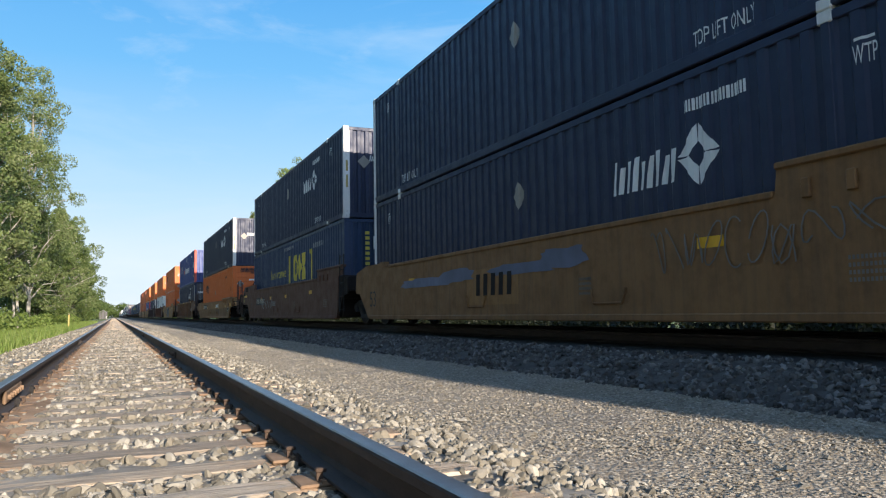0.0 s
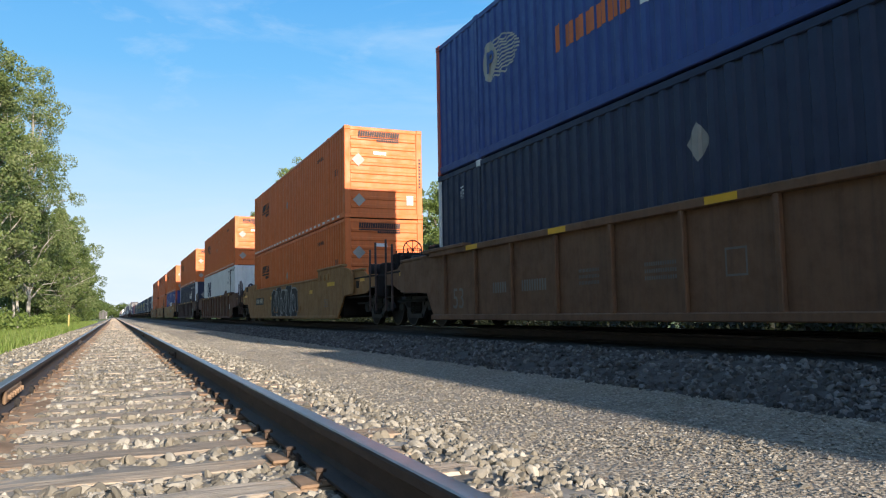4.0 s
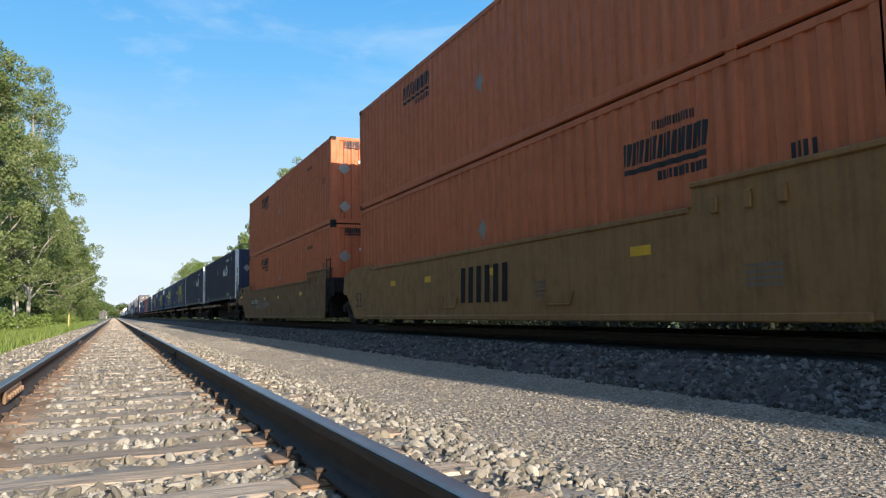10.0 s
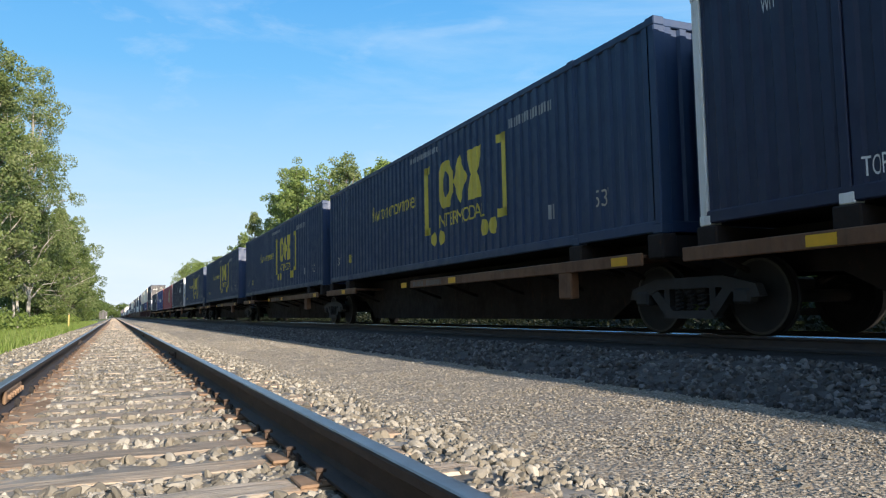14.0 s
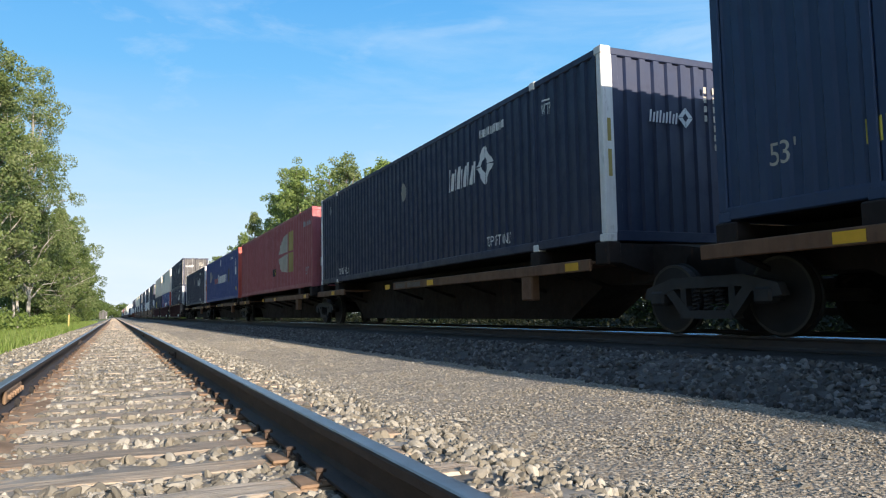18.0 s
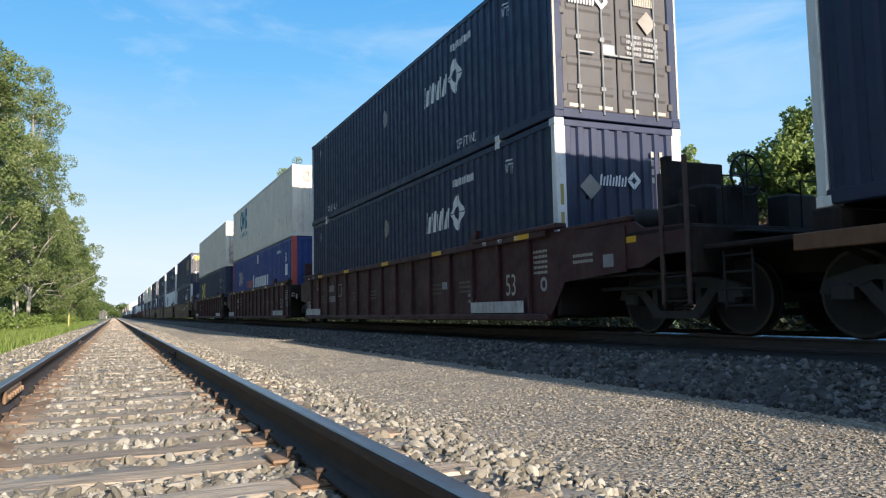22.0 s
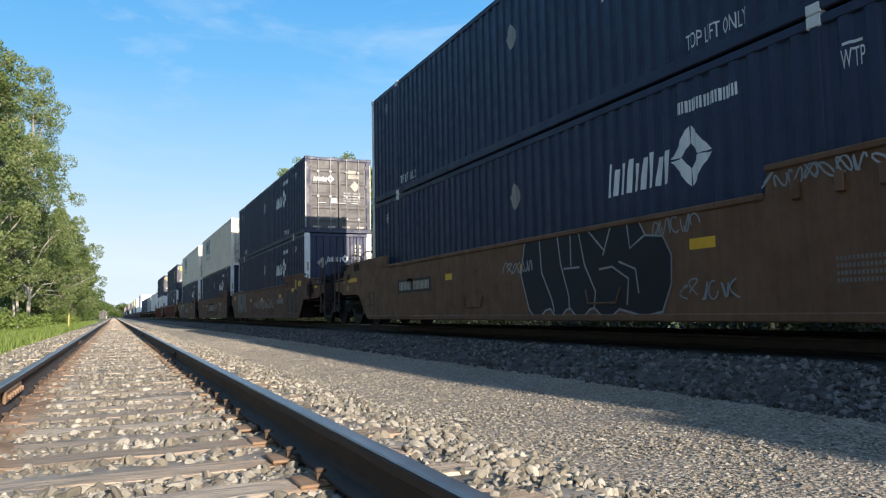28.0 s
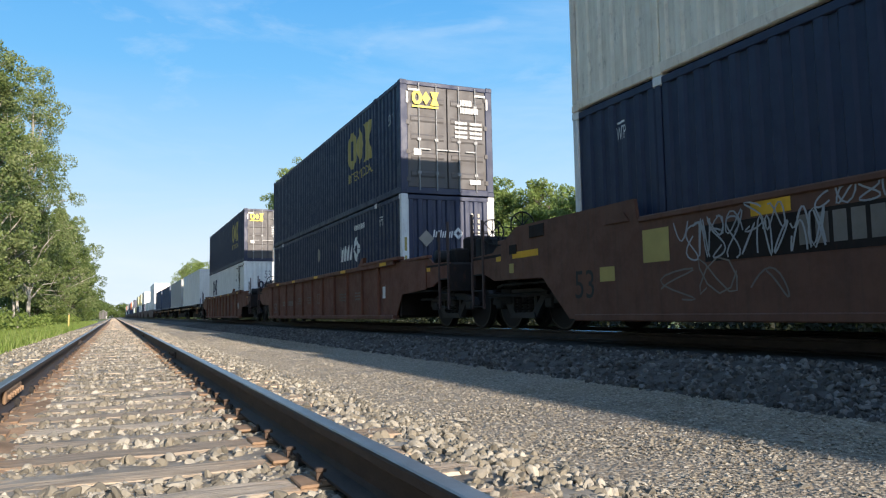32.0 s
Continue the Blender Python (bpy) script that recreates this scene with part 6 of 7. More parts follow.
        on_side("label", rect(0.24, 0.28), "mark_straw", 0.65, 1.33, root, "faded yellow label", False, out_x - 0.004)
        on_side("reflector", rect(0.5, 0.2), "stripe", 0.15, 1.36, root, "yellow reflective strip", False, out_x - 0.004)
        on_side("label", rect(0.42, 0.42), "car_black", -1.2, 0.98, root, "dark framed square", False, out_x)
    elif spray == "mark":
        on_side("panel", join(*[(rect(0.2, 0.68, 0.04), 0.34 * k, 0) for k in range(6)]), "car_black", PLAQUE, 0.5, root, "black barred mark", False, out_x)
    elif spray == "plaque":
        on_side("panel", rect(2.2, 0.62), "car_black", PLAQUE, 0.55, root, "dark painted-over panel", False, out_x)
        on_side("marking", join(*[(rect(0.56, 0.06, 0.02), 0.66 * k + 0.03 * q, 0.085 * q) for k in range(3) for q in range(5)]), "spray_chalk", PLAQUE - 0.1, 0.64, root, "", False, top_x)
        on_side("graffiti", scrawl(7, 0.24, 0.55, 7, 0.03), "spray_chalk", PLAQUE - 2.4, 0.62, root, "scrawled grey graffiti tags", False, out_x, 2)
        on_side("graffiti", scrawl(3, 0.3, 0.5, 8, 0.03), "spray_chalk", PLAQUE + 1.3, 0.62, root, "scrawled grey graffiti tags", False, out_x, 2)
        on_side("graffiti", scrawl(4, 0.36, 0.7, 12, 0.035), "spray_chalk", PLAQUE - 5.4, 0.6, root, "scrawled grey graffiti tags", False, out_x, 2)
    end_platform(root, body, 0.0, -1, 3.45 if near_end else en, 2 if near_end else 0, 0.22 * low)
    end_platform(root, body, 16.15, 1, 3.45 if far_end else ef, (1 if low else 2) if far_end else 0, 0.27 * low)
    if near_end:
        truck(root, -2.4)
    else:
        ladder(root, -0.72, 0.4, 2.1, -1.53, 5)
    truck(root, 16.15 + (2.05 if far_end else 1.48))
    return root


def side_notes(root, xs):
    """Small stencilled notes round the numerals of a lettered car."""
    on_side("marking", join(*[(bars(5, 0.42, 0.045), 0, 0.085 * k) for k in range(5)]), "mark_cream", 0.5, 0.92, root, "", False, xs)
    on_side("marking", octagon_ring(0.2, 0.22, 0.05), "mark_grey", 0.3, 0.64, root, "", False, xs)
    on_side("marking", join(*[(bars(6, 0.5, 0.045), 0, 0.09 * k) for k in range(2)]), "mark_cream", -0.65, 1.02, root, "", False, xs)
    on_side("label", rect(0.24, 0.18), "mark_grey", -1.4, 0.92, root, "", False, xs)
    on_side("label", rect(0.26, 0.15), "mark_grey", 4.25, 0.8, root, "", False, xs)
    on_side("marking", join((bars(4, 0.3, 0.06), 0, 0.12), (bars(4, 0.36, 0.06), 0, 0)), "mark_grey", 3.0, 0.5, root, "", False, xs)


def ribbed_well(body, near_end, far_end, label, lettered=False, top="stripe"):
    """A well unit whose sides carry upright ribs."""
    root = tagged(new("well_car"), label, "rail car", "cars of the train")
    en, ef = (1.9 if near_end else 1.05), (2.0 if far_end else 1.05)
    for sgn in (-1, 1):
        prof = [(0.05, 0.2), (16.1, 0.2), (16.5, 0.75), (16.15 + ef, 0.82), (16.15 + ef, 1.42), (16.3, 1.56)] + ([(-0.15, 1.56), (-en, 1.46), (-en, 0.84), (-0.4, 0.76)] if near_end else [(-0.2, 1.56), (-0.22, 0.8), (-0.05, 0.4)])
        part("side_plate", Shape().prism(prof, sgn * 1.43, sgn * 1.46, "x"), body, root)
        part("top_chord", Shape().box(sgn * 1.36, sgn * 1.54, 0.0, 16.15, 1.5, 1.62, 0.015), body, root)
        part("bottom_chord", Shape().box(sgn * 1.36, sgn * 1.54, 0.05, 16.1, 0.17, 0.28, 0.015), body, root)
        for k in range(15 if lettered else 11):
            y = 15.45 - k * 1.06 if lettered else 15.43 - k * 1.42
            part("rib", Shape().box(sgn * 1.455, sgn * 1.53, y - 0.04, y + 0.04, 0.25, 1.51, 0.012), body, root) if sgn < 0 or k % 2 == 0 else None
        for y0, y1 in ((-0.35, 2.6), (14.4, 16.5)):
            part("lift_guide", Shape().box(sgn * 1.36, sgn * 1.56, y0, y1, 1.6, 1.68, 0.015), body, root)
        part("corner_guide", Shape().prism([(2.6, 1.62), (3.0, 1.62), (2.62, 1.85), (2.5, 1.85)], sgn * 1.4, sgn * 1.5, "x"), body, root)
    part("well_floor", Shape().box(-1.35, 1.35, 0.3, 15.85, 0.22, 0.32).box(-1.36, 1.36, 0.1, 0.3, 0.2, 1.2).box(-1.36, 1.36, 15.85, 16.05, 0.2, 1.2), "iron", root)
    for y in (0.5, 4.1, 7.4, 10.8, 13.8):
        on_side("reflector", rect(0.5, 0.09), top, y + 0.5, 1.515, root, "yellow reflective strip", False, -1.5425)
    xs = -1.4645
    if lettered:
        on_side("lettering", fit_width(text_mesh("53", 0.38), 0.36), "mark_cream", 1.48, 0.6, root, "white numerals", False, xs)
        side_notes(root, xs)
        on_side("lettering", fit_width(text_mesh("125T", 0.28), 0.66), "mark_white", 16.2, 0.5, root, "white letters", False, xs)
        on_side("marking", join((bars(4, 0.6, 0.2), 0, 0.32), (bars(6, 0.72, 0.18), 0, 0)), "mark_grey", 13.26, 0.7, root, "", False, xs)
        on_side("panel", rect(2.0, 0.2), "scuffed", 2.75, 0.3, root, "white scuffed panel", False, -1.534)
        on_side("panel", rect(1.95, 0.2), "scuffed", 16.05, 0.3, root, "white scuffed panel", False, -1.534)
        on_side("marking", join((rect(0.34, 0.03), 0, 0), (rect(0.34, 0.03), 0, 0.34), (rect(0.03, 0.34), 0, 0), (rect(0.03, 0.37), 0.34, 0)), "mark_grey", 12.2, 0.85, root, "", False, xs)
        for k in range(2):
            on_side("lettering", fit_width(text_mesh(("20", "40")[k], 0.11), 0.17), "mark_white", 14.75, 1.28 - 0.17 * k, root, "", False, xs)
        for k in range(3):
            on_side("lettering", fit_width(text_mesh(("53", "48", "45")[k], 0.11), 0.16), "mark_white", 15.75 - 0.7 * k, 1.53, root, "", False, -1.546)
            on_side("lettering", fit_width(text_mesh(("48", "45", "53")[k], 0.11), 0.16), "mark_white", 2.2 - 0.6 * k, 1.53, root, "", False, -1.546)
    else:
        on_side("lettering", fit_width(text_mesh("53", 0.42), 0.52), "mark_grey" if body == "car_dark" else "mark_faint", 15.12, 0.4, root, "faded numerals", False, xs)
        on_side("marking", join((bars(3, 0.5, 0.19), 0, 0), (bars(5, 0.78, 0.19), 1.05, 0)), "mark_faint", 13.35, 0.66, root, "", False, xs)
        on_side("panel", rect(0.22, 0.3), "mark_white", 1.0, 0.7, root, "", False, xs)
        on_side("marking", join((rect(0.3, 0.025), 0, 0), (rect(0.3, 0.025), 0, 0.3), (rect(0.025, 0.3), 0, 0), (rect(0.025, 0.325), 0.3, 0)), "mark_faint", 7.7, 0.68, root, "", False, xs)
    for y, ww in ((4.3, 0.7), (2.9, 0.5), (8.6, 0.6), (10.1, 0.5), (13.75, 0.5)) if lettered else ((4.3, 0.7), (2.9, 0.5), (8.5, 0.6), (10.1, 0.5)):
        on_side("marking", join(*[(bars(7, ww, 0.05), 0, 0.09 * k) for k in range(3)]), "mark_faint", y + ww, 0.7, root, "", False, xs)
    end_platform(root, body, 0.0, -1, 3.2 if near_end else en, 2 if near_end else 0)
    end_platform(root, body, 16.15, 1, 3.2 if far_end else ef, 1 if far_end else 0)
    if not near_end:
        ladder(root, -0.66, 0.35, 1.75, -1.5, 5)
        part("end_column", Shape().box(-0.95, -0.6, -0.85, -0.6, 0.9, 2.3, 0.03).box(-0.35, 0.1, -0.95, -0.6, 0.9, 2.45, 0.03).box(-0.95, 0.1, -0.8, -0.7, 1.2, 1.5, 0.02), body, root)
    if near_end and lettered:
        part("end_screen", Shape().box(-0.55, 0.5, -1.75, -1.67, 1.05, 2.45, 0.02).box(-0.6, -0.5, -1.8, -1.65, 1.05, 2.5, 0.01), "car_black", root)
    if near_end:
        truck(root, -2.4)
    truck(root, 16.15 + (1.95 if far_end else 1.48))
    return root


def far_well(body, label):
    """A well car seen only from far down the line."""
    root = tagged(new("well_car"), label, "rail car", "cars of the train")
    part("side_plate", Shape().prism([(0.05, 0.2), (16.1, 0.2), (16.6, 0.8), (18.1, 0.82), (18.1, 1.3), (16.3, 1.56), (-0.15, 1.56), (-2.0, 1.3), (-2.0, 0.82), (-0.5, 0.8)], -1.5, 1.5, "x"), body, root)
    for y in (-1.3, 17.45):
        truck(root, y)
    return root


def spine_car(body, near_end, far_end, label):
    """A skeleton car: one deep box beam with cross arms and side platforms."""
    root = tagged(new("spine_car"), label, "rail car", "cars of the train")
    deck, body = body, "car_black"
    part("centre_beam", Shape().prism([(-1.6, 0.72), (1.2, 0.72), (2.2, 0.17), (13.8, 0.17), (14.9, 0.72), (17.6, 0.72), (17.6, 1.05), (16.4, 1.27), (-0.2, 1.27), (-1.6, 1.05)], -0.5, 0.5, "x"), body, root)
    for y in (0.12, 1.98, L53 - 1.98, L53 - 0.12):
        part("bolster", Shape().prism([(-1.28, 1.06), (-1.28, 1.28), (1.28, 1.28), (1.28, 1.06), (0.4, 0.8), (-0.4, 0.8)], y - 0.14, y + 0.14, "y"), body, root)
        for sgn in (-1, 1):
            part("pedestal", Shape().box(sgn * 1.08, sgn * 1.32, y - 0.16, y + 0.16, 0.98, 1.305, 0.02), body, root)
    for sgn in (-1, 1):
        for y0, y1 in ((-0.8, 2.5), (8.0, 16.4)) if near_end else ((0.35, 8.8), (13.2, 16.4)):
            part("side_platform", Shape().box(sgn * 0.5, sgn * 1.32, y0, y1, 1.0, 1.05, 0.012), deck, root)
            part("platform_edge", Shape().box(sgn * 1.32, sgn * 1.37, y0, y1, 0.9, 1.075, 0.012), deck, root)
        for y in (1.0, 3.0, 5.0, 7.0, 9.0, 13.6, 15.9):
            part("brace", Shape().tube([(sgn * 1.3, y, 0.93), (sgn * 0.35, y, 0.62)], 0.035, 6), body, root)
        part("stake", Shape().box(sgn * 1.2, sgn * 1.36, 2.05, 2.4, 0.5, 1.0, 0.02), deck, root)
    for y in (0.6, 6.2, 9.0, 14.2):
        on_side("reflector", rect(0.36, 0.12), "stripe", y + 0.4, 0.925, root, "yellow reflective strip", False, -1.3735)
    on_side("marking", join((bars(4, 0.6, 0.11), 0, 0), (bars(6, 0.8, 0.11), 0.8, 0)), "mark_faint", 8.6, 0.93, root, "", False, -1.3735)
    if near_end:
        ladder(root, -0.9, 0.3, 0.98, -1.3)
        part("end_deck", Shape().box(-1.35, 1.35, -1.7, -0.2, 1.02, 1.08, 0.012), body, root)
        for sx in (-1, 1):
            part("grab_rail", Shape().tube([(sx * 1.3, -0.5, 1.06), (sx * 1.3, -0.5, 1.75), (sx * 1.3, -0.9, 1.75), (sx * 1.3, -0.9, 1.06)], 0.02, 6), "galv", root)
        hand_wheel(root, -0.35, -1.2, 1.75)
        part("brake_housing", Shape().box(-0.55, -0.15, -1.5, -1.25, 1.06, 1.95, 0.03), "iron", root)
        coupler(root, -1.6, -1)
        truck(root, 0.85)
    if far_end:
        part("end_deck", Shape().box(-1.35, 1.35, 16.3, 17.7, 1.02, 1.08, 0.012), body, root)
        ladder(root, 17.0, 0.3, 0.98, -1.3)
        coupler(root, 17.6, 1)
        truck(root, 15.2)
    else:
        truck(root, 16.65)
    return root


# ---- the train: place of each unit's near end at the clip's start, car, lower and upper load ----
CONSIST = [
    (-40.00, "ty_sn", "umax", "umax"), (-16.00, "ty_n", "csx", "umax"), (3.10, "ty_wave", "umax", "umax"), (22.15, "ty_far", "csx", "umax"),
    (45.77, "ty_s", "orange", "umax"), (69.22, "ry", "umax_door", "pacer"), (92.60, "ty_mural", "orange", "orange"), (115.56, "rb", "white", "orange"),
    (138.65, "rd", "umax", "orange"), (161.61, "ty_n", "pacer", "orange_door"), (181.19, "ty_mid", "orange_near", "orange_plain"), (200.49, "ty_pale", "orange_plain", "orange_plain"),
    (221.57, "sp_n", "umax", None), (238.85, "sp", "umax", None), (255.68, "sp", "csx", None), (272.84, "sp", "csx", None), (291.65, "sp_f", "csx", None),
    (310.03, "sp_n", "csx", None), (328.34, "sp", "umax_bare", None), (345.77, "sp", "maroon", None), (363.11, "sp", "pacer_patched", None), (380.46, "sp_f", "umax", None),
    (401.39, "rm_n", "umax", "umax_door"), (420.81, "rm", "pacer", "white_wall"), (440.26, "rm_f", "csx_low", "white_plain"),
    (463.90, "tb_n", "umax", "csx_door"), (483.39, "tb_mid", "white_blue", "umax"), (502.69, "tb_letters", "umax", "umax"),
    (526.78, "tb_tags", "umax", "umax_door"), (546.07, "tb_blocks", "umax", "white_old"), (565.33, "tb_far", "umax", "white_old"),
    (589.03, "rr", "umax", "csx_door"), (613.48, "rr", "white", "csx_door"), (636.51, "sp_n", "f_pale", None), (655.04, "sp", "f_grey", None), (673.07, "sp", "f_blue", None), (691.12, "sp_f", "f_blue", None),
    (712.80, "fw", "f_pale", "f_pale"), (736.58, "fw", "f_pale", None), (760.38, "fw", "f_navy", "f_pale"), (784.21, "fw", "f_pale", "f_cream"), (808.07, "fw", "f_navy", "f_cream"), (831.95, "fw", "f_cream", None),
    (855.87, "fw", "f_pale", "f_navy"), (879.82, "fw", "f_navy", "f_pale"), (903.79, "fw", "f_blue", "f_orange"), (927.79, "fw", "f_navy", "f_navy"), (951.83, "fw", "f_pale", "f_navy"), (975.89, "fw", "f_navy", "f_grey"),
    (999.98, "fw", "f_blue", "f_grey"), (1024.09, "fw", "f_pale", "f_orange"), (1048.24, "fw", "f_navy", "f_pale"),
]
TY = "yellow-brown plate-sided double-stack well car"
CARS = {
    "ty_sn": lambda: smooth_well("car_yellow", 1, 1, TY), "ty_n": lambda: smooth_well("car_yellow", 1, 0, TY, None, 3.4), "ty_wave": lambda: smooth_well("car_low", 0, 0, TY + " with faded blue graffiti", "wave"),
    "ty_pale": lambda: smooth_well("car_low", 0, 1, TY + " with scrawled tags", "tags", 12.2),
    "ty_far": lambda: smooth_well("car_red", 0, 1, TY + " with scrawled tags", "tags", 12.2), "ty_s": lambda: smooth_well("car_yellow", 1, 1, TY + " with black number panel", None, 11.42, 1.56, True),
    "ty_mural": lambda: smooth_well("car_yellow", 1, 1, TY + " with a dark blue mural", "mural", 12.4), "ty_mid": lambda: smooth_well("car_yellow", 0, 0, TY + " with a black barred mark", "mark"),
    "ry": lambda: ribbed_well("car_brown", 1, 1, "weathered ochre-brown ribbed double-stack well car"), "rd": lambda: ribbed_well("car_dark", 1, 1, "dark brown ribbed double-stack well car"),
    "rb": lambda: ribbed_well("car_red", 1, 1, "rusty brown ribbed double-stack well car"),
    "rr": lambda: ribbed_well("car_rust", 1, 1, "rust-red ribbed double-stack well car"),
    "rm_n": lambda: ribbed_well("car_maroon", 1, 0, "oxide-red ribbed well car with white lettering", True), "rm": lambda: ribbed_well("car_maroon", 0, 0, "oxide-red ribbed well car with white lettering", True),
    "rm_f": lambda: ribbed_well("car_maroon", 0, 1, "oxide-red ribbed well car with white lettering", True),
    "tb_n": lambda: smooth_well("car_brown", 1, 0, TY, None, 3.6), "tb_mid": lambda: smooth_well("car_brown", 0, 0, TY), "tb_letters": lambda: smooth_well("car_brown", 0, 1, TY + " with black bubble graffiti", "letters", 11.6),
    "tb_tags": lambda: smooth_well("car_red", 1, 0, TY + " with grimy grey block graffiti", "blocks"), "tb_blocks": lambda: smooth_well("car_red", 0, 0, TY + " with a dark panel and scrawled tags", "plaque"),
    "tb_far": lambda: smooth_well("car_red", 0, 1, TY + " with dense scrawled tags", "dense"),
    "fw": lambda: far_well("car_dark", "dark brown well car far down the train"),
    "sp_n": lambda: spine_car("car_brown", 1, 0, "rusty skeleton spine car"), "sp": lambda: spine_car("car_brown", 0, 0, "rusty skeleton spine car"), "sp_f": lambda: spine_car("car_brown", 0, 1, "rusty skeleton spine car"),
}
DECK = {"rm_n": 0.17, "rm": 0.17, "rm_f": 0.165, "tb_tags": 0.08, "tb_blocks": 0.08, "tb_far": 0.08}
rolling = []          # (thing, place at the start, height)
made = {}


def one_of(kind, maker):
    if kind not in made:
        made[kind] = maker()
        return made[kind]
    return copy_thing(made[kind], Matrix.Identity(4))


for at, car, lower, upper in CONSIST:
    rolling.append((one_of(car, CARS[car]), at, TRAIN_Z))
    spine = car.startswith("sp")
    z = TRAIN_Z + (1.31 if spine else 0.38 + DECK.get(car, 0.0))
    if lower:
        rolling.append((one_of(lower, lambda: make_container(lower)), at, z))
    if upper:
        rolling.append((one_of(upper, lambda: make_container(upper)), at, z + H53 + 0.012))


# ---- trees, bushes, grass ----
def leaf_cards(centres, radii, counts, size, rng, squash=0.8):
    """Small bent leaves round clump centres, as numpy arrays of vertices and triangles."""
    n = int(sum(counts))
    c = np.repeat(centres, counts, axis=0)
    r = np.repeat(radii, counts)
    d = rng.normal(size=(n, 3))
    d /= np.linalg.norm(d, axis=1, keepdims=True)
    d[:, 2] *= squash
    p = c + d * (r * rng.uniform(0.35, 1.0, n) ** 0.6)[:, None]
    s = size * rng.uniform(0.6, 1.35, n)
    base = np.array([(-0.5, 0, 0), (0, -0.28, 0.1), (0.5, 0, 0), (0, 0.28, 0.1)])
    v = np.einsum("nij,kj->nki", turns(n, rng), base) * s[:, None, None] + p[:, None, :]
    f = (np.array([(0, 1, 3), (1, 2, 3)])[None] + 4 * np.arange(n)[:, None, None]).reshape(-1, 3)
    return v.reshape(-1, 3), f


def tree(x, y, z, height, spread, leaves, size, mat, bark, seed, label, trunk_r=0.22, low=0.25):
    r = random.Random(seed)
    g = np.random.default_rng(seed)
    root = tagged(new("tree"), label, "tree", "lineside trees")
    root.location = (x, y, z)
    lean = Vector((r.uniform(-0.06, 0.06), r.uniform(-0.06, 0.06), 1))
    trunk = Shape().tube([lean * (height * 0.85 * k / 6) + Vector((r.uniform(-1, 1), r.uniform(-1, 1), 0)) * 0.05 * k for k in range(7)], [trunk_r * (1 - 0.14 * k) for k in range(7)], 8)
    part("trunk", trunk, bark, root, smooth=True)
    cs, rs = [], []
    limbs = Shape()
    n = 22
    for k in range(n):
        u = low + (1 - low) * (k + 0.5) / n
        a = k * 2.4 + r.uniform(-0.5, 0.5)
        prof = math.sin(min(1.0, (u - low) / (1 - low) * 0.92 + 0.16) * math.pi) ** 0.6
        reach = spread * prof * r.uniform(0.6, 1.12)
        start = lean * (height * max(0.12, u - 0.16))
        tip = lean * (height * u) + Vector((math.cos(a) * reach, math.sin(a) * reach, r.uniform(-0.04, 0.06) * height))
        mid = start.lerp(tip, 0.5) + Vector((0, 0, 0.03 * height))
        limbs.tube([start, mid, tip], [trunk_r * 0.45, trunk_r * 0.27, trunk_r * 0.09], 5)
        for q in range(8):
            f = r.uniform(0.4, 1.08)
            w = start.lerp(tip, f) + Vector((0, 0, 0.02 * height)) + Vector((r.gauss(0, 1), r.gauss(0, 1), r.gauss(0, 0.75))) * spread * 0.19
            cs.append(w)
            rs.append(spread * r.uniform(0.09, 0.22))
            if q % 2 == 0:
                limbs.tube([start.lerp(tip, f * 0.85), w], [trunk_r * 0.13, trunk_r * 0.05], 4)
    cs.append(lean * height * 0.97)
    rs.append(spread * 0.22)
    part("branchwork", limbs, bark, root, smooth=True)
    w = np.array(rs) ** 2
    counts = np.maximum(8, (leaves * w / w.sum())).astype(int)
    v, f = leaf_cards(np.array([tuple(c) for c in cs]), np.array(rs), counts, size, g)
    part("crown", big_mesh("crown", v, f, mat), None, root)
    return root


LT, DT = "leafy green deciduous tree beside the track", "tall dense green tree behind the train"
left_row = [(-7.3, 79, 22.8, 4.7, 1), (-9.0, 70, 20.5, 4.2, 0), (-8.4, 60, 19.0, 3.6, 1), (-10.5, 56, 21.0, 4.2, 0), (-9.5, 47, 16.5, 3.8, 1), (-11.0, 40, 17.0, 4.0, 0), (-12.5, 86, 21, 4.6, 0), (-8.0, 95, 13.5, 3.4, 0),
            (-7.5, 116, 16.0, 3.8, 1), (-7.1, 134, 17.5, 3.9, 0), (-7.5, 152, 18.0, 4.3, 1), (-7.2, 172, 16.5, 4.2, 0), (-7.8, 195, 15.5, 4.6, 0), (-13, 125, 19, 5.0, 0), (-14, 160, 18, 5.0, 0)]
for i, (x, y, h, s, light) in enumerate(left_row):
    near_tree = y < 100
    tree(x, y, -0.7, h, s * 1.12, 30000 if near_tree else 15000, 0.2 if near_tree else 0.29, "leaf_light" if light else "leaf", "pale_bark" if light else "bark", 40 + i, LT, 0.2, 0.16)
for x, y, h, k in ((-6.3, 62, 7.5, 1), (-6.9, 64, 6.8, 2), (-7.6, 57, 8.0, 3)):
    tree(x, y, -0.7, h, 1.3, 2600, 0.16, "leaf_light", "pale_bark", 200 + k, "slender pale-barked young tree at the edge of the wood", 0.13, 0.62)
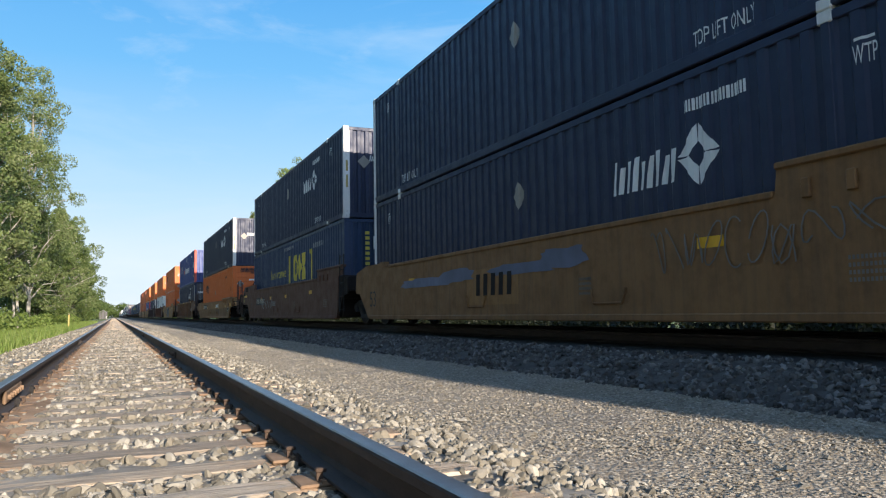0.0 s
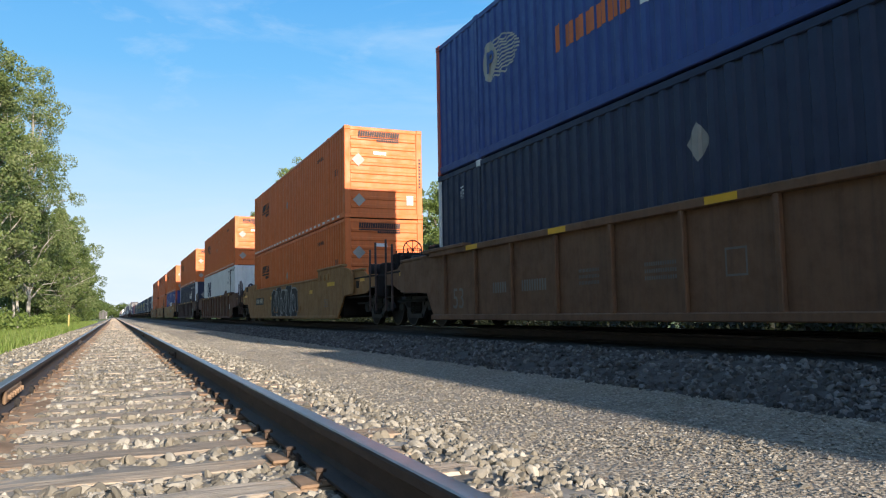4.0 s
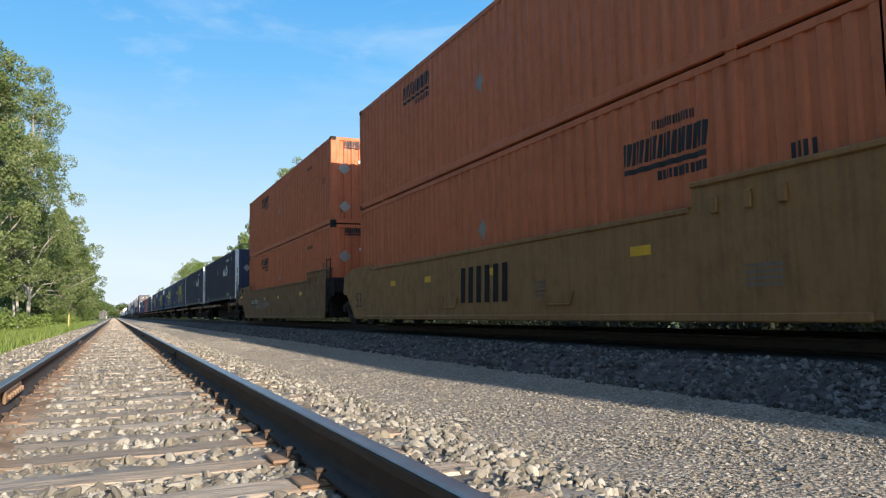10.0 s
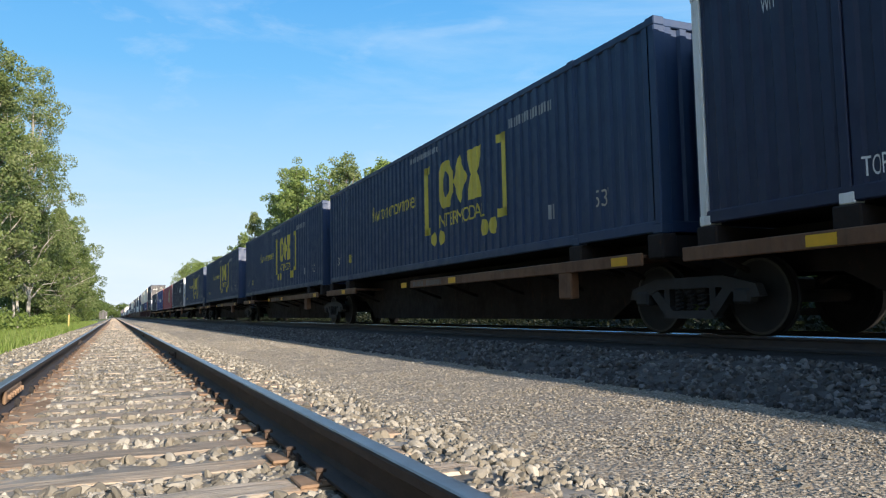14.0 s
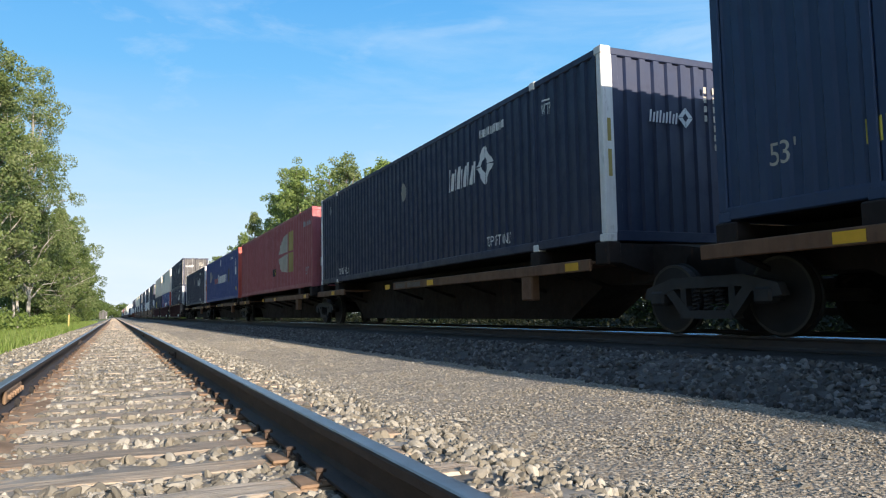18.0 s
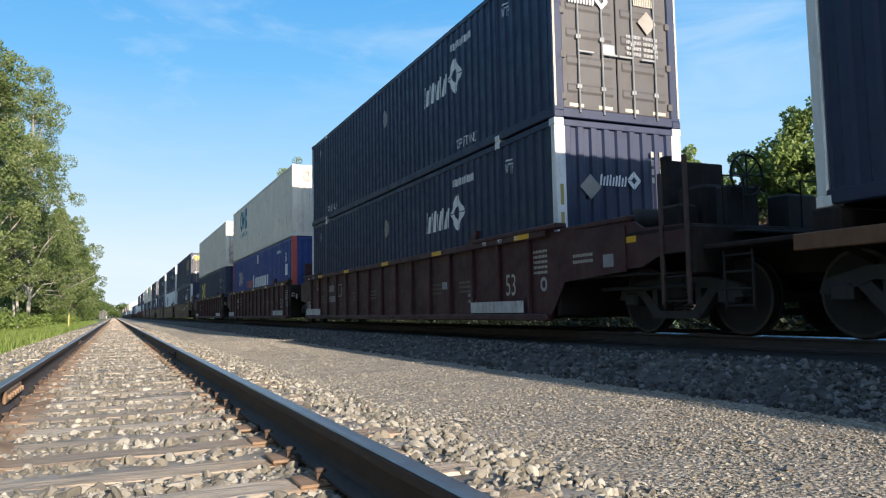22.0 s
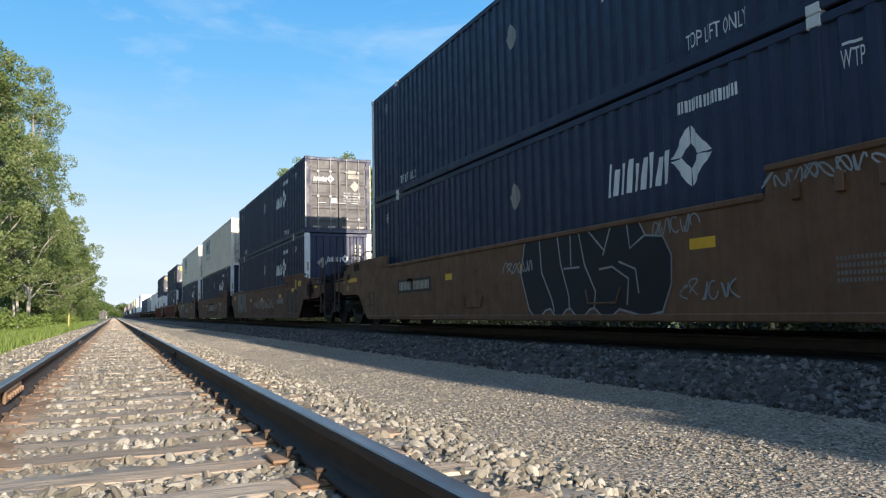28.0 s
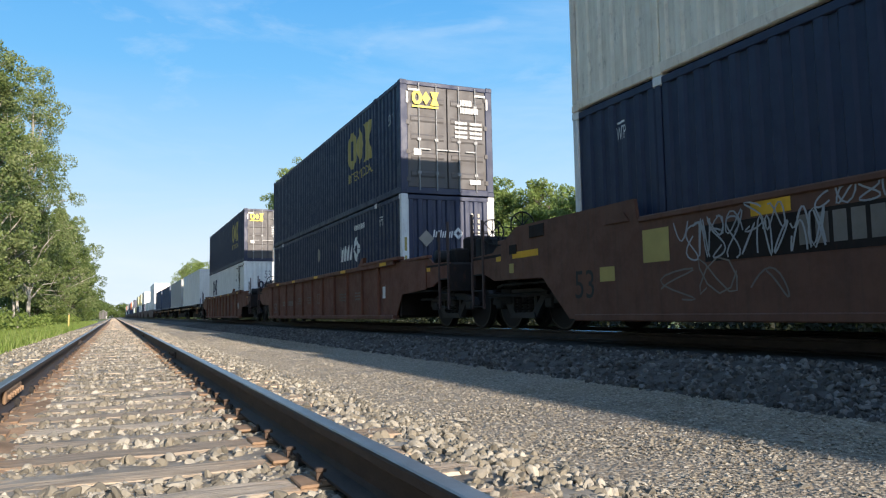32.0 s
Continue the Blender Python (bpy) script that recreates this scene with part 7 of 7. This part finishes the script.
right_row = [(20, 17, 8.1, 2.0), (20.3, 18.7, 7.1, 1.6), (21, 20.8, 6.0, 1.6), (20.5, 23, 7.2, 1.7), (21, 25.5, 7.0, 2.0), (21, 28, 7.4, 2.2), (21, 34, 7.8, 2.4), (22, 40, 8.6, 2.4), (21, 12, 6.7, 2.7), (20, 14.5, 6.6, 2.6), (22, 16, 7.4, 2.8), (20.5, 10, 6.4, 2.5), (23, 19.5, 7.4, 2.8), (20.5, 8, 6.0, 2.6), (21, 31, 6.9, 2.4), (20, 37, 7.8, 2.2), (23, 36, 7.6, 2.6), (20, 45, 9.2, 2.6), (20, 51, 11.2, 2.8), (20, 56, 12.6, 3.2), (21, 63, 14.3, 3.6), (20, 70, 15.8, 3.8),
             (21, 77, 16.7, 3.8), (20, 84, 17.5, 3.8), (21, 92, 18.9, 4.0), (20, 99, 18.9, 3.4), (21, 108, 18.6, 3.0), (20.5, 119, 17.0, 2.8), (20, 130, 14.4, 3.0), (20, 143, 13.6, 3.4), (20.5, 165, 13.8, 3.4), (20, 190, 14.2, 3.6), (20, 212, 15.6, 3.8), (20.5, 235, 16.4, 4.0), (20, 262, 17.0, 4.4)]
for i, (x, y, h, s) in enumerate(right_row):
    tree(x, y, -0.85, h * (0.9 if y < 21 else 1.0), s * 1.05, 24000 if y < 50 else 13000, 0.15 if y < 50 else 0.27, "leaf_green" if y < 50 or i % 3 else "leaf_light", "bark", 90 + i, DT, 0.2, 0.1)
# unseen trees added beside and behind the camera to cut skylight on the train
wood = tree(-13.5, 22, -0.7, 17, 4.6, 6000, 0.5, "leaf", "bark", 140, LT, 0.24, 0.1)
for k, (x, y) in enumerate([(-12.5, 30), (-14.5, 13), (-13.0, 4), (-14.0, -6), (-13.2, -16), (-14.5, -27), (-13.0, -38), (-14.0, -50), (-17.5, 26), (-18.0, 8), (-17.5, -12)]):
    copy_thing(wood, pose(x, y, -0.7, 0, 0, 70 * k))


# unseen low trees added on the right to cast shade on the hedge
shade_trees = tree(20.5, 4, -0.85, 5.6, 2.8, 6000, 0.22, "leaf", "bark", 141, DT, 0.2, 0.08)
for k, (x, y) in enumerate([(20.0, -0.5), (21.5, -5), (20.2, -9), (21.0, -14), (20.4, -19), (22.5, 1), (16.8, 5), (17.6, 0), (16.6, -5), (17.3, -10), (16.5, -15), (17.4, -20)]):
    copy_thing(shade_trees, pose(x, y, -0.85, 0, 0, 100 * k))


def shrubs(name, places, mat, label, size, per, seed):
    g = np.random.default_rng(seed)
    cs = np.array(places)
    v, f = leaf_cards(cs[:, :3], cs[:, 3], np.full(len(cs), per), size, g, 0.75)
    return tagged(new(name, big_mesh(name, v, f, mat)), label, "shrub", "", "stuff")


r = random.Random(11)
pl = []
for k in range(150):
    y = 26 + 190 * r.random() ** 1.3
    x = -6.4 - 4.5 * r.random()
    s = r.uniform(0.5, 1.3)
    pl.append((x, y, -0.6 + s * 0.55, s))
for k in range(150):
    y = 40 + 110 * r.random()
    deep = 2.6 if y < 90 else 0.0
    pl.append((-7.4 - deep - 4.5 * r.random(), y, 0.6 + (1.4 if deep else 2.8) * r.random(), r.uniform(0.8, 1.5)))
shrubs("undergrowth", pl, "leaf", "dense green undergrowth below the trees", 0.24, 130, 3)
pl = [(-4.9 - 1.5 * r.random(), 108 + 14 * r.random(), -0.1 + 0.6 * r.random(), r.uniform(0.5, 1.0)) for k in range(9)]
pl += [(-5.6 - 2.0 * r.random(), 34 + 80 * r.random(), -0.3 + 0.9 * r.random(), r.uniform(0.5, 1.05)) for k in range(70)]
shrubs("bright_bushes", pl, "bush", "bright green bushes beside the track", 0.22, 160, 4)
# the hedge's shade is put into its leaf colour
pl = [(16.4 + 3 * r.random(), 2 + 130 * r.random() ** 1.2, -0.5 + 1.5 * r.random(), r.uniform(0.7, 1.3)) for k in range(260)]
shrubs("hedge", pl, "leaf_shaded", "dense green hedge behind the train, leaf colour darkened for shade", 0.2, 170, 5)
# tangle added so the gap under the train shows shade-dark leaves
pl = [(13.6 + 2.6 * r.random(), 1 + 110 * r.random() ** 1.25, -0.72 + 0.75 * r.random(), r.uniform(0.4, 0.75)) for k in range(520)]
shrubs("bramble", pl, "leaf_deep_shade", "low bramble tangle added behind the train's track, darkened for shade", 0.16, 130, 8)
pl = [(18.2 + 1.4 * r.random(), 15.4 + 4.4 * r.random(), 0.6 + 2.6 * r.random(), r.uniform(0.5, 0.85)) for k in range(26)]
shrubs("dry_shrub", pl, "leaf_dry", "half-bare reddish brown shrub", 0.13, 180, 6)
pl = []
for k in range(700):
    y = 230 + 1300 * r.random() ** 1.3
    side = -1 if k % 2 else 1
    x = (-9.5 - 16 * r.random()) if side < 0 else (23 + 22 * r.random())
    s = r.uniform(3.0, 5.5)
    pl.append((x, y, r.uniform(1.5, 11.0), s))
for k in range(120):
    pl.append((-160 + 260 * r.random(), 1150 + 120 * r.random(), 1 + 15 * r.random() ** 1.5, r.uniform(5, 8)))
for k in range(170):
    pl.append((-70 + 105 * r.random(), 1120 + 60 * r.random(), -1 + 18 * r.random(), r.uniform(4, 7)))
shrubs("far_woods", pl, "leaf", "far woods closing the view along the line", 1.5, 170, 7)


def grass(name, n, x0, x1, y0, y1, hgt, seed, label):
    g = np.random.default_rng(seed)
    y = y0 + (y1 - y0) * g.uniform(0, 1, n) ** 1.4
    x = g.uniform(x0, x1, n)
    z = np.interp(x, [-12, -6, -3.4, -2.8], [-0.72, -0.6, -0.5, -0.52])
    h = hgt * g.uniform(0.4, 1.3, n)
    a = g.uniform(0, 6.28, n)
    w = 0.012 + 0.0006 * y
    dx, dy = np.cos(a) * w, np.sin(a) * w
    lx, ly = g.normal(0, 0.25, n) * h, g.normal(0, 0.25, n) * h
    v = np.stack([np.stack([x - dx, y - dy, z], 1), np.stack([x + dx, y + dy, z], 1), np.stack([x + lx, y + ly, z + h], 1)], 1)
    f = np.arange(3 * n).reshape(n, 3)
    return tagged(new(name, big_mesh(name, v.reshape(-1, 3), f, "blade")), label, "grass", "", "stuff")


grass("grass_verge", 52000, -8.5, -2.75, 8, 150, 0.36, 21, "sunlit green grass verge beside the ballast")
post = thing("marker_post", "thin yellow marker post in the verge", "marker post")
part("post", Shape().box(-0.05, 0.05, -0.02, 0.02, 0, 1.15, 0.01), "marker", post)
part("cap", Shape().box(-0.055, 0.055, -0.025, 0.025, 1.13, 1.2, 0.01), "marker", post)
post.location = (-3.35, 68.0, -0.52)
cab = thing("signal_cabinet", "tall grey trackside signal cabinets far down the line", "cabinet")
part("plinth", Shape().box(-2.4, 2.4, -1.2, 1.2, 0, 0.3), "concrete", cab)
for x0, x1, top in ((-2.3, -0.9, 4.6), (-0.8, 0.7, 5.2), (0.8, 2.2, 4.4)):
    unit = part("body", Shape().box(x0, x1, -1.0, 1.0, 0.3, top, 0.05), "slate", cab)
    part("door", Shape().box(x0 + 0.15, x1 - 0.15, -1.03, -0.99, 0.5, top - 0.5, 0.02), "slate", unit)
    part("lid", Shape().box(x0 - 0.06, x1 + 0.06, -1.1, 1.1, top, top + 0.12, 0.03), "grey", unit)
cab.location = (-5.6, 470.0, -0.9)
wp = thing("white_post", "short white trackside post", "post")
part("post", Shape().box(-0.1, 0.1, -0.1, 0.1, 0, 1.6, 0.02), "mark_white", wp)
wp.location = (-3.4, 420.0, -0.5)


# ---- what moves ----
def gone(t):
    """How far the train has rolled by the time t."""
    return SPEED * t + GAIN * t * t / 2


def when(way):
    return way / SPEED if way < 0 else (math.sqrt(SPEED ** 2 + 2 * GAIN * way) - SPEED) / GAIN


def motions():
    for ob, at, z in rolling:
        walk(ob, [(t, pose(TRAIN_X, at - gone(t), z)) for t in range(0, 33, 4)])
        # the wheels turn while their car goes by
        for axle in [o for o in ob.children_recursive if o.name.startswith("wheelset")]:
            x, y, zz = axle.location
            t0 = when(at + y - 26.0)
            t1 = t0 + 1.35
            if t1 < 0.1 or t0 > 31.9:
                continue
            t0, t1 = max(t0, 0.0), min(t1, 32.0)
            turn = lambda t: pose(x, y, zz, math.degrees((gone(t) - gone(t0)) / 0.458))
            n = max(1, round((t1 - t0) * FPS))
            rows = [(0.0, turn(t0))] if t0 > 0 else []
            rows += [(t0 + k / FPS, turn(t0 + k / FPS)) for k in range(n + 1)]
            if t1 < 32.0:
                rows.append((32.0, turn(t0 + n / FPS)))
            walk(axle, rows)


motions()
